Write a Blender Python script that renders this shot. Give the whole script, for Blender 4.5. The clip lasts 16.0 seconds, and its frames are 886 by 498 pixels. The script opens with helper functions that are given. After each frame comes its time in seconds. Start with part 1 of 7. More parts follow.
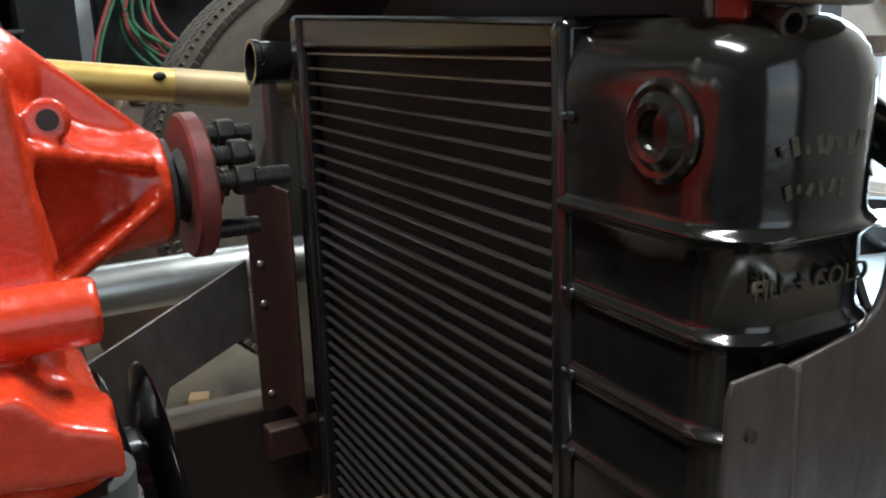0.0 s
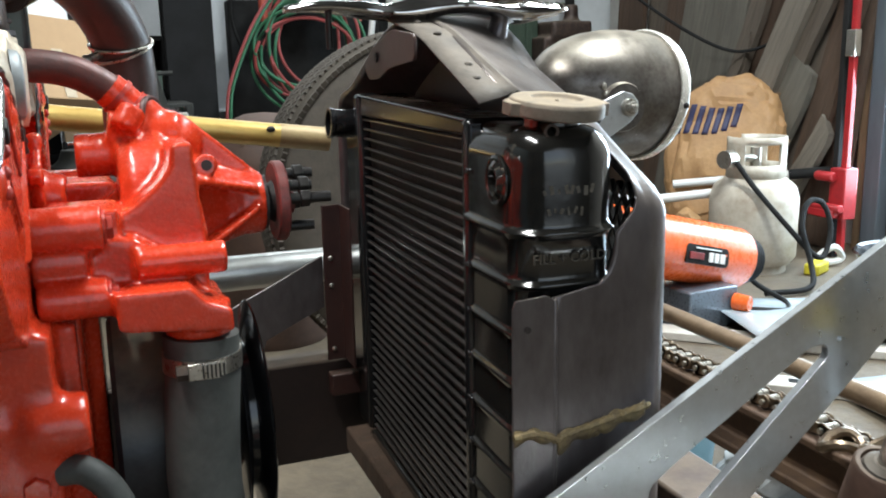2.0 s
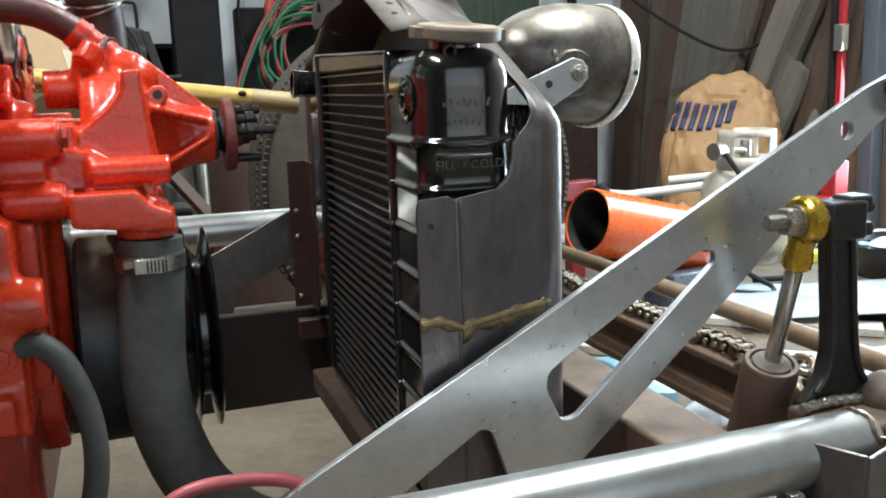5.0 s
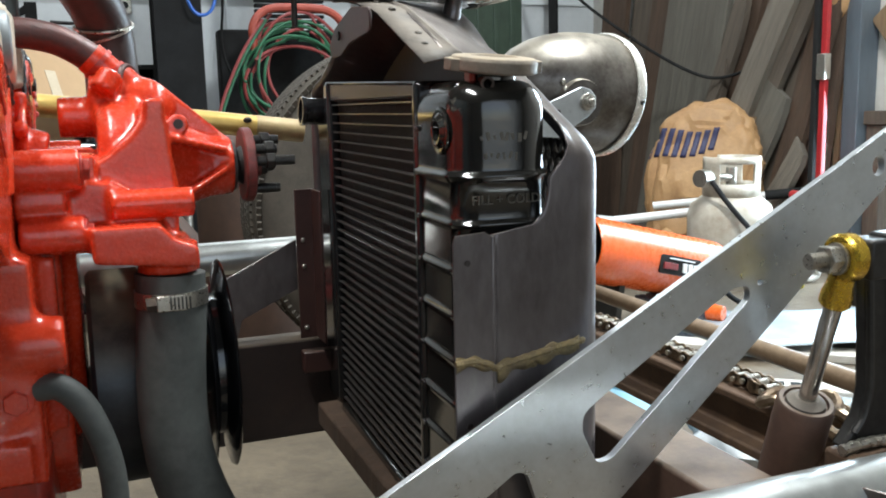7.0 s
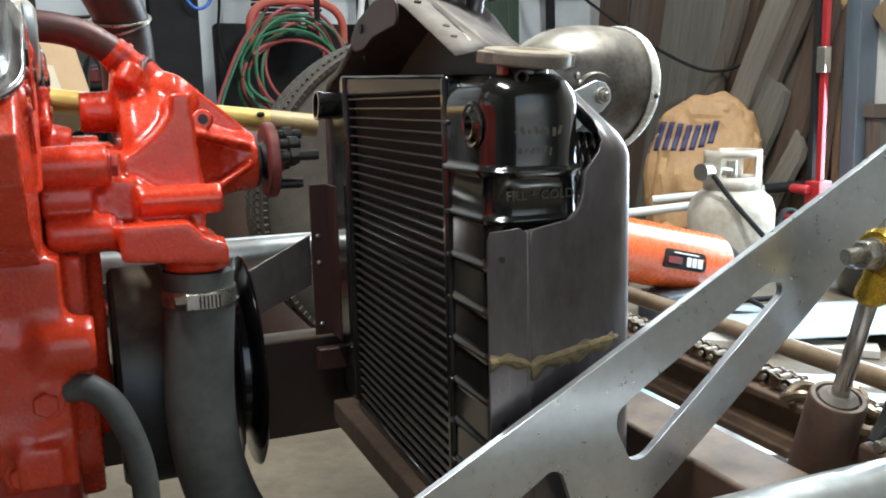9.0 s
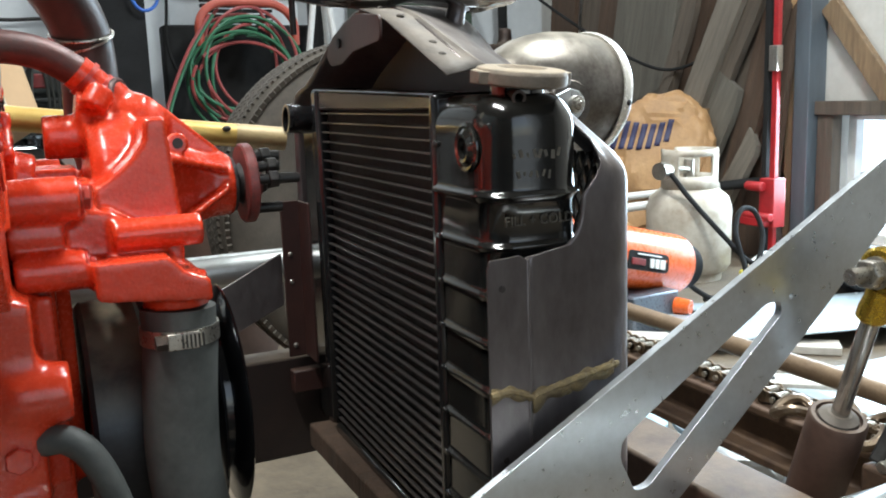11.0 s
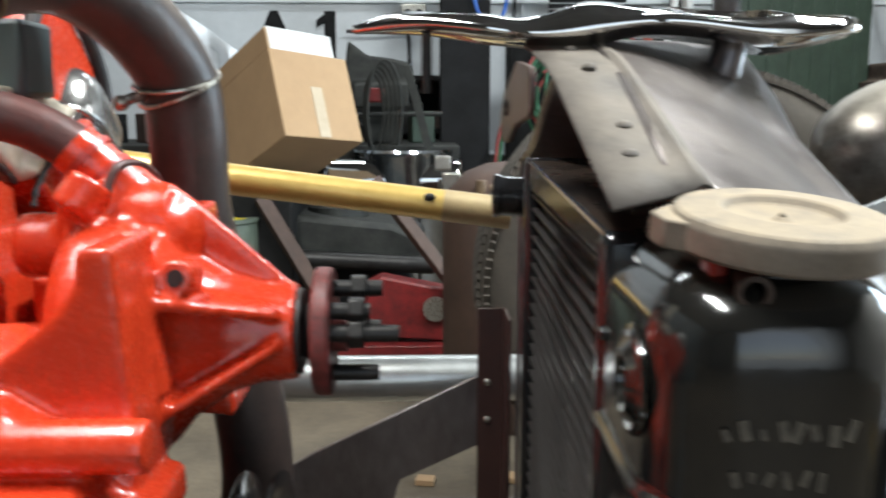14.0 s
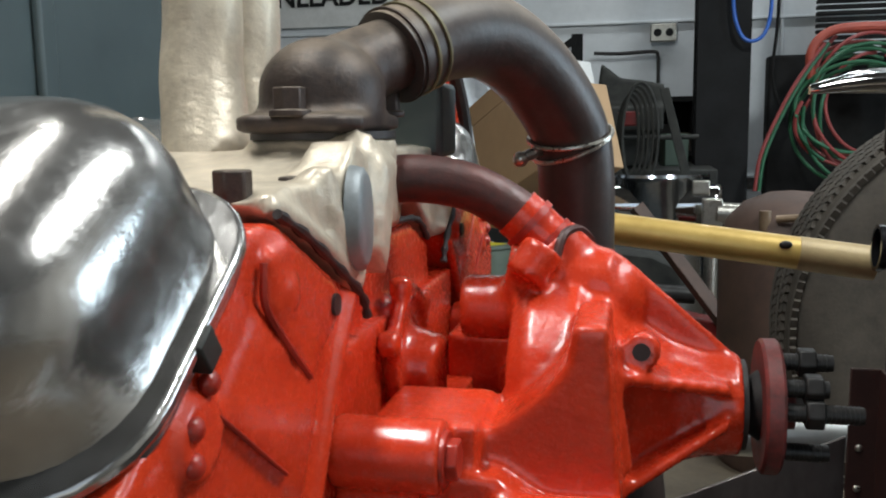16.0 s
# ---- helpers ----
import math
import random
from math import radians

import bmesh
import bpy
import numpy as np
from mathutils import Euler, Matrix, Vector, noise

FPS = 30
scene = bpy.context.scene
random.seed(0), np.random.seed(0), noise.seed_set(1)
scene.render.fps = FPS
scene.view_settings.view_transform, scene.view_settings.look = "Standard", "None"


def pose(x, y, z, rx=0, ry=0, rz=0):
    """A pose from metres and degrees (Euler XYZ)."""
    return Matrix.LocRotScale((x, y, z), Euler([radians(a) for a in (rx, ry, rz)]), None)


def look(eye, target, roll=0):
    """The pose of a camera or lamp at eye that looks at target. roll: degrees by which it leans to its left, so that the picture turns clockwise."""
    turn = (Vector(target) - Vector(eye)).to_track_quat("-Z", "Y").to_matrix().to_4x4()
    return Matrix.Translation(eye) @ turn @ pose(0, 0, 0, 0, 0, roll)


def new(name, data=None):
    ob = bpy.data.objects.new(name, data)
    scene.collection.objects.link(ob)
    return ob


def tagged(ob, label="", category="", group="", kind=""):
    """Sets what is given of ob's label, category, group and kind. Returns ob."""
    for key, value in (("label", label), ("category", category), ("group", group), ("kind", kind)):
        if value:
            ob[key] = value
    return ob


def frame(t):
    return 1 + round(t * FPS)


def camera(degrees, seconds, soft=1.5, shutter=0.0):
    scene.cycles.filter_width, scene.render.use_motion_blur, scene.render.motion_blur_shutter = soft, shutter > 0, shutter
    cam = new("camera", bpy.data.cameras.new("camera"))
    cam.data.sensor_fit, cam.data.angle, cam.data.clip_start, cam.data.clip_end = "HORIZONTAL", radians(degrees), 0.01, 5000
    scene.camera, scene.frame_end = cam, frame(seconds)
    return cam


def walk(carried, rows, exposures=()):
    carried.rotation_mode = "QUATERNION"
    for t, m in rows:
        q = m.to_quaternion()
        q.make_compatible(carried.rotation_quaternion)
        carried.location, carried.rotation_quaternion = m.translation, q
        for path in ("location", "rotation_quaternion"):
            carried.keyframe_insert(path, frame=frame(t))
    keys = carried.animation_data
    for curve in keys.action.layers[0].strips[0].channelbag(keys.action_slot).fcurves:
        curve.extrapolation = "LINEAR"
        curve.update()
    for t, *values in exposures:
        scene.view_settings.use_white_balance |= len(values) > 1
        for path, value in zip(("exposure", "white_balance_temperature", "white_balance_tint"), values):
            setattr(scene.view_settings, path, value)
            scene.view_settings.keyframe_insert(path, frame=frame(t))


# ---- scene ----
from mathutils.bvhtree import BVHTree

cam = camera(53.2, 16.0, soft=1.9, shutter=0.3)
METRES, EYE, TILT, LEAN, TURN = 1.4, 0.70, -14.0, 2.0, -29.0
ROWS = [
    (0.0, 0.0, 0.0, 0.0, 0.0, 0.0, -0.0),
    (0.5, 0.016, -0.045, 0.0027, 2.27, 0.6, -1.18),
    (1.0, 0.0427, -0.1199, 0.0035, 5.91, 0.92, -2.7),
    (1.5, 0.0725, -0.1892, -0.0042, 7.11, 0.99, -3.19),
    (2.0, 0.0908, -0.2387, -0.022, 7.21, 1.83, -2.63),
    (2.5, 0.1266, -0.2806, -0.0427, 7.69, 2.03, -2.45),
    (3.0, 0.1665, -0.3033, -0.0576, 8.19, 2.84, -2.83),
    (3.5, 0.1793, -0.3084, -0.0809, 9.73, 2.88, -2.92),
    (4.0, 0.179, -0.3006, -0.0915, 9.39, 2.65, -2.61),
    (6.5, 0.1347, -0.2754, -0.0808, 7.43, 4.29, -2.49),
    (7.0, 0.1258, -0.2771, -0.0794, 6.89, 4.51, -2.42),
    (7.5, 0.1162, -0.2784, -0.0795, 7.06, 4.22, -2.52),
    (8.0, 0.1088, -0.2745, -0.0774, 7.32, 4.26, -2.57),
    (8.5, 0.1047, -0.2722, -0.0783, 6.9, 4.17, -2.37),
    (11.0, 0.0728, -0.2525, -0.0594, 3.19, 4.0, -0.76),
    (11.5, 0.0649, -0.2272, -0.0206, 2.14, 3.29, -0.31),
    (12.0, 0.0873, -0.1659, 0.0109, 2.77, 3.86, -1.19),
    (12.5, 0.1345, -0.0661, 0.0249, 7.55, 3.54, -3.73),
    (13.0, 0.1595, -0.0027, 0.0293, 12.94, 2.25, -5.68),
    (13.5, 0.1507, 0.0182, 0.0401, 18.2, 2.68, -6.91),
    (14.0, 0.1113, 0.0131, 0.0465, 26.34, 2.6, -8.17),
    (14.5, 0.064, -0.0001, 0.0504, 34.1, 2.24, -9.05),
    (15.0, 0.0405, -0.0159, 0.0476, 38.49, 1.33, -9.27),
    (15.5, 0.0352, -0.0239, 0.0529, 38.85, 1.44, -9.56),
    (16.0, 0.0311, -0.0301, 0.0525, 40.28, 1.48, -9.86),
]
EXPO = [(0.0, -0.22), (1.5, -0.15), (4.0, -0.04), (8.5, -0.04), (12.5, 0.0), (13.5, -0.05), (14.0, 0.0), (14.4, 0.27), (15.0, 0.32), (15.4, -0.38), (16.0, -0.76)]
walk(cam, [(t, pose(0, 0, EYE, TILT, LEAN, TURN) @ pose(METRES * x, METRES * y, METRES * z, 90 + pitch, roll, yaw)) for t, x, y, z, yaw, pitch, roll in ROWS], exposures=EXPO)

FLOOR = 0.03

# ---- world and lights ----
world = bpy.data.worlds.new("sky")
scene.world = world
world.use_nodes = True
wn = world.node_tree.nodes
sky = wn.new("ShaderNodeTexSky")
sky.sky_type, sky.sun_disc = "NISHITA", False
sky.sun_elevation, sky.sun_rotation = radians(40), radians(120)
world.node_tree.links.new(sky.outputs[0], wn["Background"].inputs[0])
wn["Background"].inputs[1].default_value = 0.12


def area_lamp(name, eye, target, sx, sy, watts, colour):
    la = bpy.data.lights.new(name, "AREA")
    la.shape, la.size, la.size_y, la.energy, la.color = "RECTANGLE", sx, sy, watts, colour
    ob = new(name, la)
    ob.matrix_world = look(eye, target)
    return ob


area_lamp("window_light", (2.55, 1.55, 0.95), (0.4, 0.6, 0.5), 1.0, 1.4, 76, (0.66, 0.85, 1.0))
# Front fill from the camera side, as if through an unseen doorway.
area_lamp("assumed_door_fill", (0.6, -2.85, 1.3), (0.2, 0.6, 0.6), 2.4, 2.3, 16, (0.84, 0.94, 1.0))
# Overhead lamps are added, no fixtures seen; the last one brightens the north wall.
area_lamp("added_overhead_light", (1.35, 0.7, 2.72), (1.35, 0.7, 0.0), 0.16, 1.2, 120, (0.91, 0.98, 1.0))
area_lamp("added_overhead_light", (-0.6, 0.1, 2.72), (-0.6, 0.1, 0.0), 0.16, 1.2, 74, (0.95, 0.98, 0.96))
area_lamp("added_overhead_light", (0.6, 3.45, 2.72), (0.6, 3.45, 0.0), 2.4, 0.16, 42, (0.90, 0.97, 1.0))


# ---- materials ----
def mat(name, c1, c2=None, rough=0.5, metal=0.0, scale=30.0, bump=0.15, spread=0.5, coat=0.0, fine=6.0, stretch=None, rvar=0.15, dust_lit_tone=None, dust_lit_amount=0.0):
    """Two-scale noise between two colours, with grain, uneven roughness and fine relief; a dusty tone settles by noise
    on upward faces, on some parts as painted light.
    """
    m = bpy.data.materials.new(name)
    m.use_nodes = True
    nt = m.node_tree
    N, L = nt.nodes, nt.links
    b = N["Principled BSDF"]
    c2 = c2 or tuple(v * 0.7 for v in c1)
    co = N.new("ShaderNodeTexCoord")
    mp = N.new("ShaderNodeMapping")
    L.new(co.outputs["Object"], mp.inputs[0])
    if stretch:
        mp.inputs["Scale"].default_value = stretch
    big, small = N.new("ShaderNodeTexNoise"), N.new("ShaderNodeTexNoise")
    for n, s in ((big, scale), (small, scale * fine)):
        n.inputs["Scale"].default_value, n.inputs["Detail"].default_value, n.inputs["Roughness"].default_value = s, 6, 0.6
        L.new(mp.outputs[0], n.inputs["Vector"])
    add = N.new("ShaderNodeMix")
    add.inputs[0].default_value = 0.35
    L.new(big.outputs[0], add.inputs[2])
    L.new(small.outputs[0], add.inputs[3])
    ramp = N.new("ShaderNodeValToRGB")
    ramp.color_ramp.elements[0].position, ramp.color_ramp.elements[1].position = 0.5 - spread * 0.3, 0.5 + spread * 0.3
    ramp.color_ramp.elements[0].color, ramp.color_ramp.elements[1].color = (*c2, 1), (*c1, 1)
    L.new(add.outputs[0], ramp.inputs[0])
    colour = ramp.outputs[0]
    if dust_lit_tone:
        geo = N.new("ShaderNodeNewGeometry")
        sep = N.new("ShaderNodeSeparateXYZ")
        L.new(geo.outputs["Normal"], sep.inputs[0])
        up = N.new("ShaderNodeMapRange")
        up.inputs[1].default_value, up.inputs[2].default_value, up.inputs[4].default_value = 0.2, 0.95, dust_lit_amount
        L.new(sep.outputs[2], up.inputs[0])
        mul = N.new("ShaderNodeMath")
        mul.operation, mul.use_clamp = "MULTIPLY", True
        L.new(up.outputs[0], mul.inputs[0])
        grain = N.new("ShaderNodeMapRange")
        grain.inputs[1].default_value, grain.inputs[2].default_value, grain.inputs[3].default_value = 0.3, 0.6, 0.3
        L.new(big.outputs[0], grain.inputs[0])
        L.new(grain.outputs[0], mul.inputs[1])
        dm = N.new("ShaderNodeMix")
        dm.data_type = "RGBA"
        L.new(mul.outputs[0], dm.inputs[0])
        L.new(colour, dm.inputs[6])
        dm.inputs[7].default_value = (*dust_lit_tone, 1)
        colour = dm.outputs[2]
        rm = N.new("ShaderNodeMath")
        rm.operation, rm.use_clamp = "MULTIPLY_ADD", True
        L.new(mul.outputs[0], rm.inputs[0])
        rm.inputs[1].default_value, rm.inputs[2].default_value = 0.5, rough
        L.new(rm.outputs[0], b.inputs["Roughness"])
    else:
        rr = N.new("ShaderNodeMapRange")
        rr.inputs[3].default_value, rr.inputs[4].default_value = max(0.02, rough - rvar), min(1, rough + rvar)
        L.new(small.outputs[0], rr.inputs[0])
        L.new(rr.outputs[0], b.inputs["Roughness"])
    L.new(colour, b.inputs["Base Color"])
    b.inputs["Metallic"].default_value = metal
    b.inputs["Coat Weight"].default_value, b.inputs["Coat Roughness"].default_value = coat, 0.12
    if bump:
        bp = N.new("ShaderNodeBump")
        bp.inputs["Strength"].default_value, bp.inputs["Distance"].default_value = bump, 0.15 / scale
        L.new(add.outputs[0], bp.inputs["Height"])
        L.new(bp.outputs[0], b.inputs["Normal"])
    return m


DUST = (0.42, 0.34, 0.24)
RED = mat("engine_enamel", (0.70, 0.056, 0.016), (0.50, 0.032, 0.011), 0.26, scale=42, bump=0.30, coat=0.45, spread=0.8)
# Grimy red; on the heads it also paints the shade of grooves and notches.
RED_DARK = mat("grimy_and_groove_enamel", (0.50, 0.032, 0.014), (0.20, 0.016, 0.010), 0.36, scale=22, bump=0.12, coat=0.2)
OLD_RED = mat("worn_red_hub", (0.24, 0.045, 0.04), (0.07, 0.030, 0.027), 0.45, scale=60, bump=0.2)
RUST = mat("rusty_casting", (0.085, 0.056, 0.044), (0.034, 0.026, 0.024), 0.48, 0.35, scale=60, bump=0.35, dust_lit_tone=DUST, dust_lit_amount=0.24)
RUSTY_RED = mat("rusty_pipe", (0.125, 0.036, 0.028), (0.028, 0.023, 0.022), 0.45, 0.2, scale=40, bump=0.3, spread=0.8)
RUBBER = mat("black_rubber", (0.045, 0.046, 0.048), (0.03, 0.03, 0.032), 0.62, scale=30, bump=0.1, dust_lit_tone=(0.16, 0.13, 0.11), dust_lit_amount=0.7)
GREY_RUBBER = mat("grey_rubber_hose", (0.098, 0.104, 0.098), (0.052, 0.056, 0.053), 0.6, scale=28, bump=0.12)
BROWN_RUBBER = mat("dusty_brown_rubber", (0.062, 0.043, 0.037), (0.034, 0.026, 0.024), 0.42, scale=26, bump=0.14, dust_lit_tone=(0.34, 0.26, 0.18), dust_lit_amount=0.6)
BLACK = mat("black_gloss_paint", (0.012, 0.012, 0.013), (0.008, 0.008, 0.009), 0.14, scale=20, bump=0.05, coat=0.5)
TANK = mat("glossy_black_tank", (0.005, 0.006, 0.007), (0.016, 0.015, 0.013), 0.12, scale=24, bump=0.06, spread=0.5, coat=0.6, dust_lit_tone=(0.20, 0.17, 0.13), dust_lit_amount=0.05)
FIN = mat("black_fins", (0.010, 0.008, 0.008), (0.004, 0.003, 0.003), 0.6, scale=8, bump=0.5, stretch=(1, 60, 1))
TUBE = mat("pale_fin_edge", (0.26, 0.24, 0.23), (0.12, 0.105, 0.10), 0.32, 0.85, scale=14, bump=0.0, spread=1.0)
BROWN = mat("brown_primer", (0.048, 0.020, 0.016), (0.030, 0.013, 0.012), 0.38, scale=20, bump=0.06, dust_lit_tone=DUST, dust_lit_amount=0.1)
STEEL = mat("bare_steel_sheet", (0.20, 0.183, 0.187), (0.062, 0.050, 0.050), 0.29, 0.65, scale=14, bump=0.14, spread=0.8, stretch=(1, 1, 0.45), dust_lit_tone=DUST, dust_lit_amount=0.22)
OCHRE = mat("dull_ochre_stripe", (0.20, 0.165, 0.075), (0.11, 0.09, 0.05), 0.6, scale=40)
STRIP = mat("dusty_steel_strip", (0.125, 0.11, 0.10), (0.062, 0.055, 0.05), 0.6, 0.1, scale=26, bump=0.1, dust_lit_tone=DUST, dust_lit_amount=0.25)
# Cream on the bucket's top joins dirt with a highlight put into the colour.
BUCKET = mat("burnished_steel_bucket", (0.20, 0.185, 0.172), (0.06, 0.048, 0.042), 0.30, 0.75, spread=0.6, scale=24, bump=0.10, dust_lit_tone=(0.50, 0.44, 0.33), dust_lit_amount=0.40)
BRASS_WELD = mat("brazed_bead", (0.33, 0.25, 0.12), (0.09, 0.068, 0.05), 0.42, 0.6, scale=70, bump=0.5, spread=0.6)
CHANNEL = mat("brown_dusty_channel", (0.030, 0.019, 0.016), (0.014, 0.010, 0.009), 0.24, scale=24, bump=0.05, dust_lit_tone=(0.20, 0.15, 0.10), dust_lit_amount=0.1)
STAINLESS = mat("stainless_sheet", (0.42, 0.45, 0.48), (0.30, 0.32, 0.35), 0.16, 1.0, scale=12, bump=0.04)
ALU = mat("brushed_aluminium", (0.65, 0.68, 0.70), (0.50, 0.52, 0.53), 0.32, 0.8, scale=10, bump=0.012, fine=12)
CAST_ALU = mat("cast_aluminium", (0.72, 0.62, 0.48), (0.42, 0.355, 0.275), 0.40, 0.35, scale=30, bump=0.35, spread=0.6)
CHROME = mat("chrome", (0.80, 0.80, 0.80), (0.62, 0.61, 0.60), 0.07, 1.0, scale=20, bump=0.02, rvar=0.05)
CHROME_WORN = mat("dusty_chrome", (0.60, 0.59, 0.57), (0.30, 0.275, 0.255), 0.22, 0.9, scale=16, bump=0.10, rvar=0.1, spread=0.8)
ZINC = mat("zinc_plate", (0.55, 0.53, 0.48), (0.40, 0.37, 0.32), 0.3, 0.9, scale=60, bump=0.05)
GALV = mat("galvanised_tube", (0.56, 0.58, 0.57), (0.40, 0.41, 0.40), 0.30, 0.8, scale=14, bump=0.0, rvar=0.05)
YELLOW_ZINC = mat("yellow_zinc", (0.72, 0.50, 0.06), (0.5, 0.3, 0.05), 0.25, 0.85, scale=50, bump=0.05)
GOLD = mat("gold_enamel_tube", (0.62, 0.43, 0.13), (0.50, 0.33, 0.09), 0.34, 0.35, scale=18, bump=0.03, coat=0.2)
CAP = mat("dusty_metal_cap", (0.24, 0.20, 0.16), (0.15, 0.125, 0.10), 0.55, 0.3, scale=60, bump=0.2, dust_lit_tone=(0.40, 0.325, 0.23), dust_lit_amount=0.9)
DARKMETAL = mat("oily_dark_steel", (0.05, 0.048, 0.046), (0.028, 0.026, 0.025), 0.42, 0.6, scale=60, bump=0.2)
RAIL = mat("rust_brown_frame", (0.026, 0.014, 0.011), (0.014, 0.008, 0.007), 0.5, 0.1, scale=20, bump=0.15, dust_lit_tone=DUST, dust_lit_amount=0.22)
RAIL_RED = mat("red_oxide_tube", (0.105, 0.058, 0.042), (0.06, 0.033, 0.025), 0.5, scale=24, bump=0.15, dust_lit_tone=DUST, dust_lit_amount=0.3)
AXLE = mat("rusty_axle", (0.14, 0.085, 0.05), (0.07, 0.042, 0.03), 0.6, 0.3, scale=40, bump=0.35)
CHAIN = mat("oily_chain", (0.28, 0.21, 0.14), (0.12, 0.085, 0.06), 0.32, 0.8, scale=90, bump=0.2)
PIPE = mat("brown_pipe", (0.27, 0.19, 0.12), (0.18, 0.12, 0.075), 0.45, 0.35, scale=40, bump=0.1)
TYRE = mat("dusty_tyre", (0.085, 0.071, 0.056), (0.05, 0.042, 0.034), 0.85, scale=30, bump=0.25)
CONCRETE = mat("dirty_concrete", (0.185, 0.145, 0.098), (0.060, 0.046, 0.032), 0.75, scale=5.0, bump=0.25, fine=9, spread=0.75)
WHITE_WALL = mat("white_painted_wall", (0.72, 0.75, 0.77), (0.60, 0.63, 0.65), 0.6, scale=2.0, bump=0.06, fine=12)
GREY_WALL = mat("pale_panel_wall", (0.62, 0.60, 0.56), (0.48, 0.46, 0.42), 0.7, scale=3.0, bump=0.08, fine=10)
# Dark on purpose: holds down bounce from the unseen ceiling and walls.
DARK_BOARD = mat("bounce_cut_boards", (0.085, 0.075, 0.065), (0.045, 0.04, 0.035), 0.8, scale=3, bump=0.1)
OLD_WOOD = mat("weathered_wood", (0.14, 0.11, 0.082), (0.042, 0.033, 0.026), 0.8, scale=6, bump=0.4, stretch=(6, 6, 0.5), spread=0.8)
OLD_WOOD_GREY = mat("grey_weathered_wood", (0.165, 0.15, 0.122), (0.055, 0.049, 0.04), 0.85, scale=6, bump=0.5, stretch=(6, 6, 0.5), spread=0.9)
PALE_WOOD = mat("pale_weathered_wood", (0.23, 0.20, 0.162), (0.075, 0.062, 0.048), 0.85, scale=6, bump=0.5, stretch=(6, 6, 0.5), spread=0.9)
OLD_WOOD_BROWN = mat("brown_old_wood", (0.115, 0.068, 0.042), (0.03, 0.02, 0.014), 0.8, scale=6, bump=0.5, stretch=(6, 6, 0.5), spread=0.9)
TAN_WOOD = mat("tan_wood", (0.27, 0.18, 0.10), (0.13, 0.085, 0.05), 0.65, scale=8, bump=0.3, stretch=(6, 6, 0.6))
WHITE_WOOD = mat("whitewashed_board", (0.62, 0.58, 0.52), (0.42, 0.38, 0.33), 0.6, scale=8, bump=0.2)
CARD = mat("brown_cardboard", (0.48, 0.31, 0.17), (0.41, 0.26, 0.14), 0.75, scale=6, bump=0.05)
PAPER = mat("kraft_paper_bag", (0.46, 0.27, 0.12), (0.33, 0.18, 0.08), 0.6, scale=12, bump=0.35)
NAVY = mat("navy_print", (0.02, 0.022, 0.07), (0.03, 0.03, 0.08), 0.6, scale=50, bump=0.0)
ORANGE = mat("orange_enamel", (0.80, 0.13, 0.02), (0.70, 0.10, 0.018), 0.28, scale=14, bump=0.03, coat=0.3)
CREAM = mat("worn_white_cylinder", (0.60, 0.565, 0.49), (0.24, 0.175, 0.11), 0.45, scale=6, bump=0.10, spread=0.7)
WHITE = mat("white_plastic", (0.72, 0.72, 0.70), (0.60, 0.60, 0.58), 0.4, scale=20, bump=0.03)
SHEET = mat("bright_sheet_metal", (0.58, 0.66, 0.70), (0.44, 0.52, 0.57), 0.26, 0.35, scale=3, bump=0.0, rvar=0.04)
BRIGHT_RED = mat("bright_red_jack_paint", (0.40, 0.020, 0.024), (0.26, 0.014, 0.017), 0.35, scale=30, bump=0.06)
# Tan on upward faces paints the balancer's lit top into its colour.
BALANCER = mat("lit_top_balancer", (0.05, 0.055, 0.062), (0.028, 0.03, 0.034), 0.4, 0.5, scale=30, bump=0.1, dust_lit_tone=(0.42, 0.36, 0.24), dust_lit_amount=0.7)
JACK_RED = mat("red_jack_paint", (0.24, 0.018, 0.018), (0.09, 0.012, 0.012), 0.4, scale=30, bump=0.08)
BLACK_MATT = mat("dark_machine_paint", (0.018, 0.018, 0.018), (0.009, 0.009, 0.009), 0.8, scale=20, bump=0.1)
POST = mat("black_steel_post", (0.016, 0.016, 0.017), (0.008, 0.008, 0.008), 0.7, 0.0, scale=12, bump=0.06)
GREEN_DARK = mat("dark_green_paint", (0.045, 0.075, 0.05), (0.03, 0.05, 0.035), 0.5, scale=14, bump=0.06)
for _m in (BLACK_MATT, POST):
    _m.node_tree.nodes["Principled BSDF"].inputs["Specular IOR Level"].default_value = 0.2
OLIVE = mat("olive_grey_metal", (0.036, 0.037, 0.031), (0.013, 0.013, 0.012), 0.65, 0.2, scale=30, bump=0.2)
HOSE_RED = mat("red_gas_hose", (0.33, 0.055, 0.05), (0.22, 0.04, 0.038), 0.5, scale=40, bump=0.05)
HOSE_GREEN = mat("green_gas_hose", (0.035, 0.16, 0.075), (0.02, 0.10, 0.05), 0.5, scale=40, bump=0.05)
BLUE = mat("blue_cord", (0.03, 0.14, 0.55), (0.02, 0.10, 0.42), 0.45, scale=40, bump=0.0)
PINK = mat("faded_red_hose", (0.42, 0.09, 0.10), (0.32, 0.07, 0.08), 0.4, scale=40, bump=0.05)
RUST_TANK = mat("rust_brown_drum", (0.105, 0.062, 0.046), (0.06, 0.036, 0.028), 0.6, 0.1, scale=14, bump=0.1)
BODY_GREY = mat("blue_grey_body_panel", (0.06, 0.082, 0.085), (0.048, 0.066, 0.07), 0.5, 0.0, scale=5, bump=0.02)
# Real gaskets, and black discs that paint the dark inside of holes.
GASKET_HOLE = mat("black_gasket_and_hole", (0.015, 0.014, 0.014), (0.03, 0.02, 0.018), 0.5, scale=80, bump=0.4)
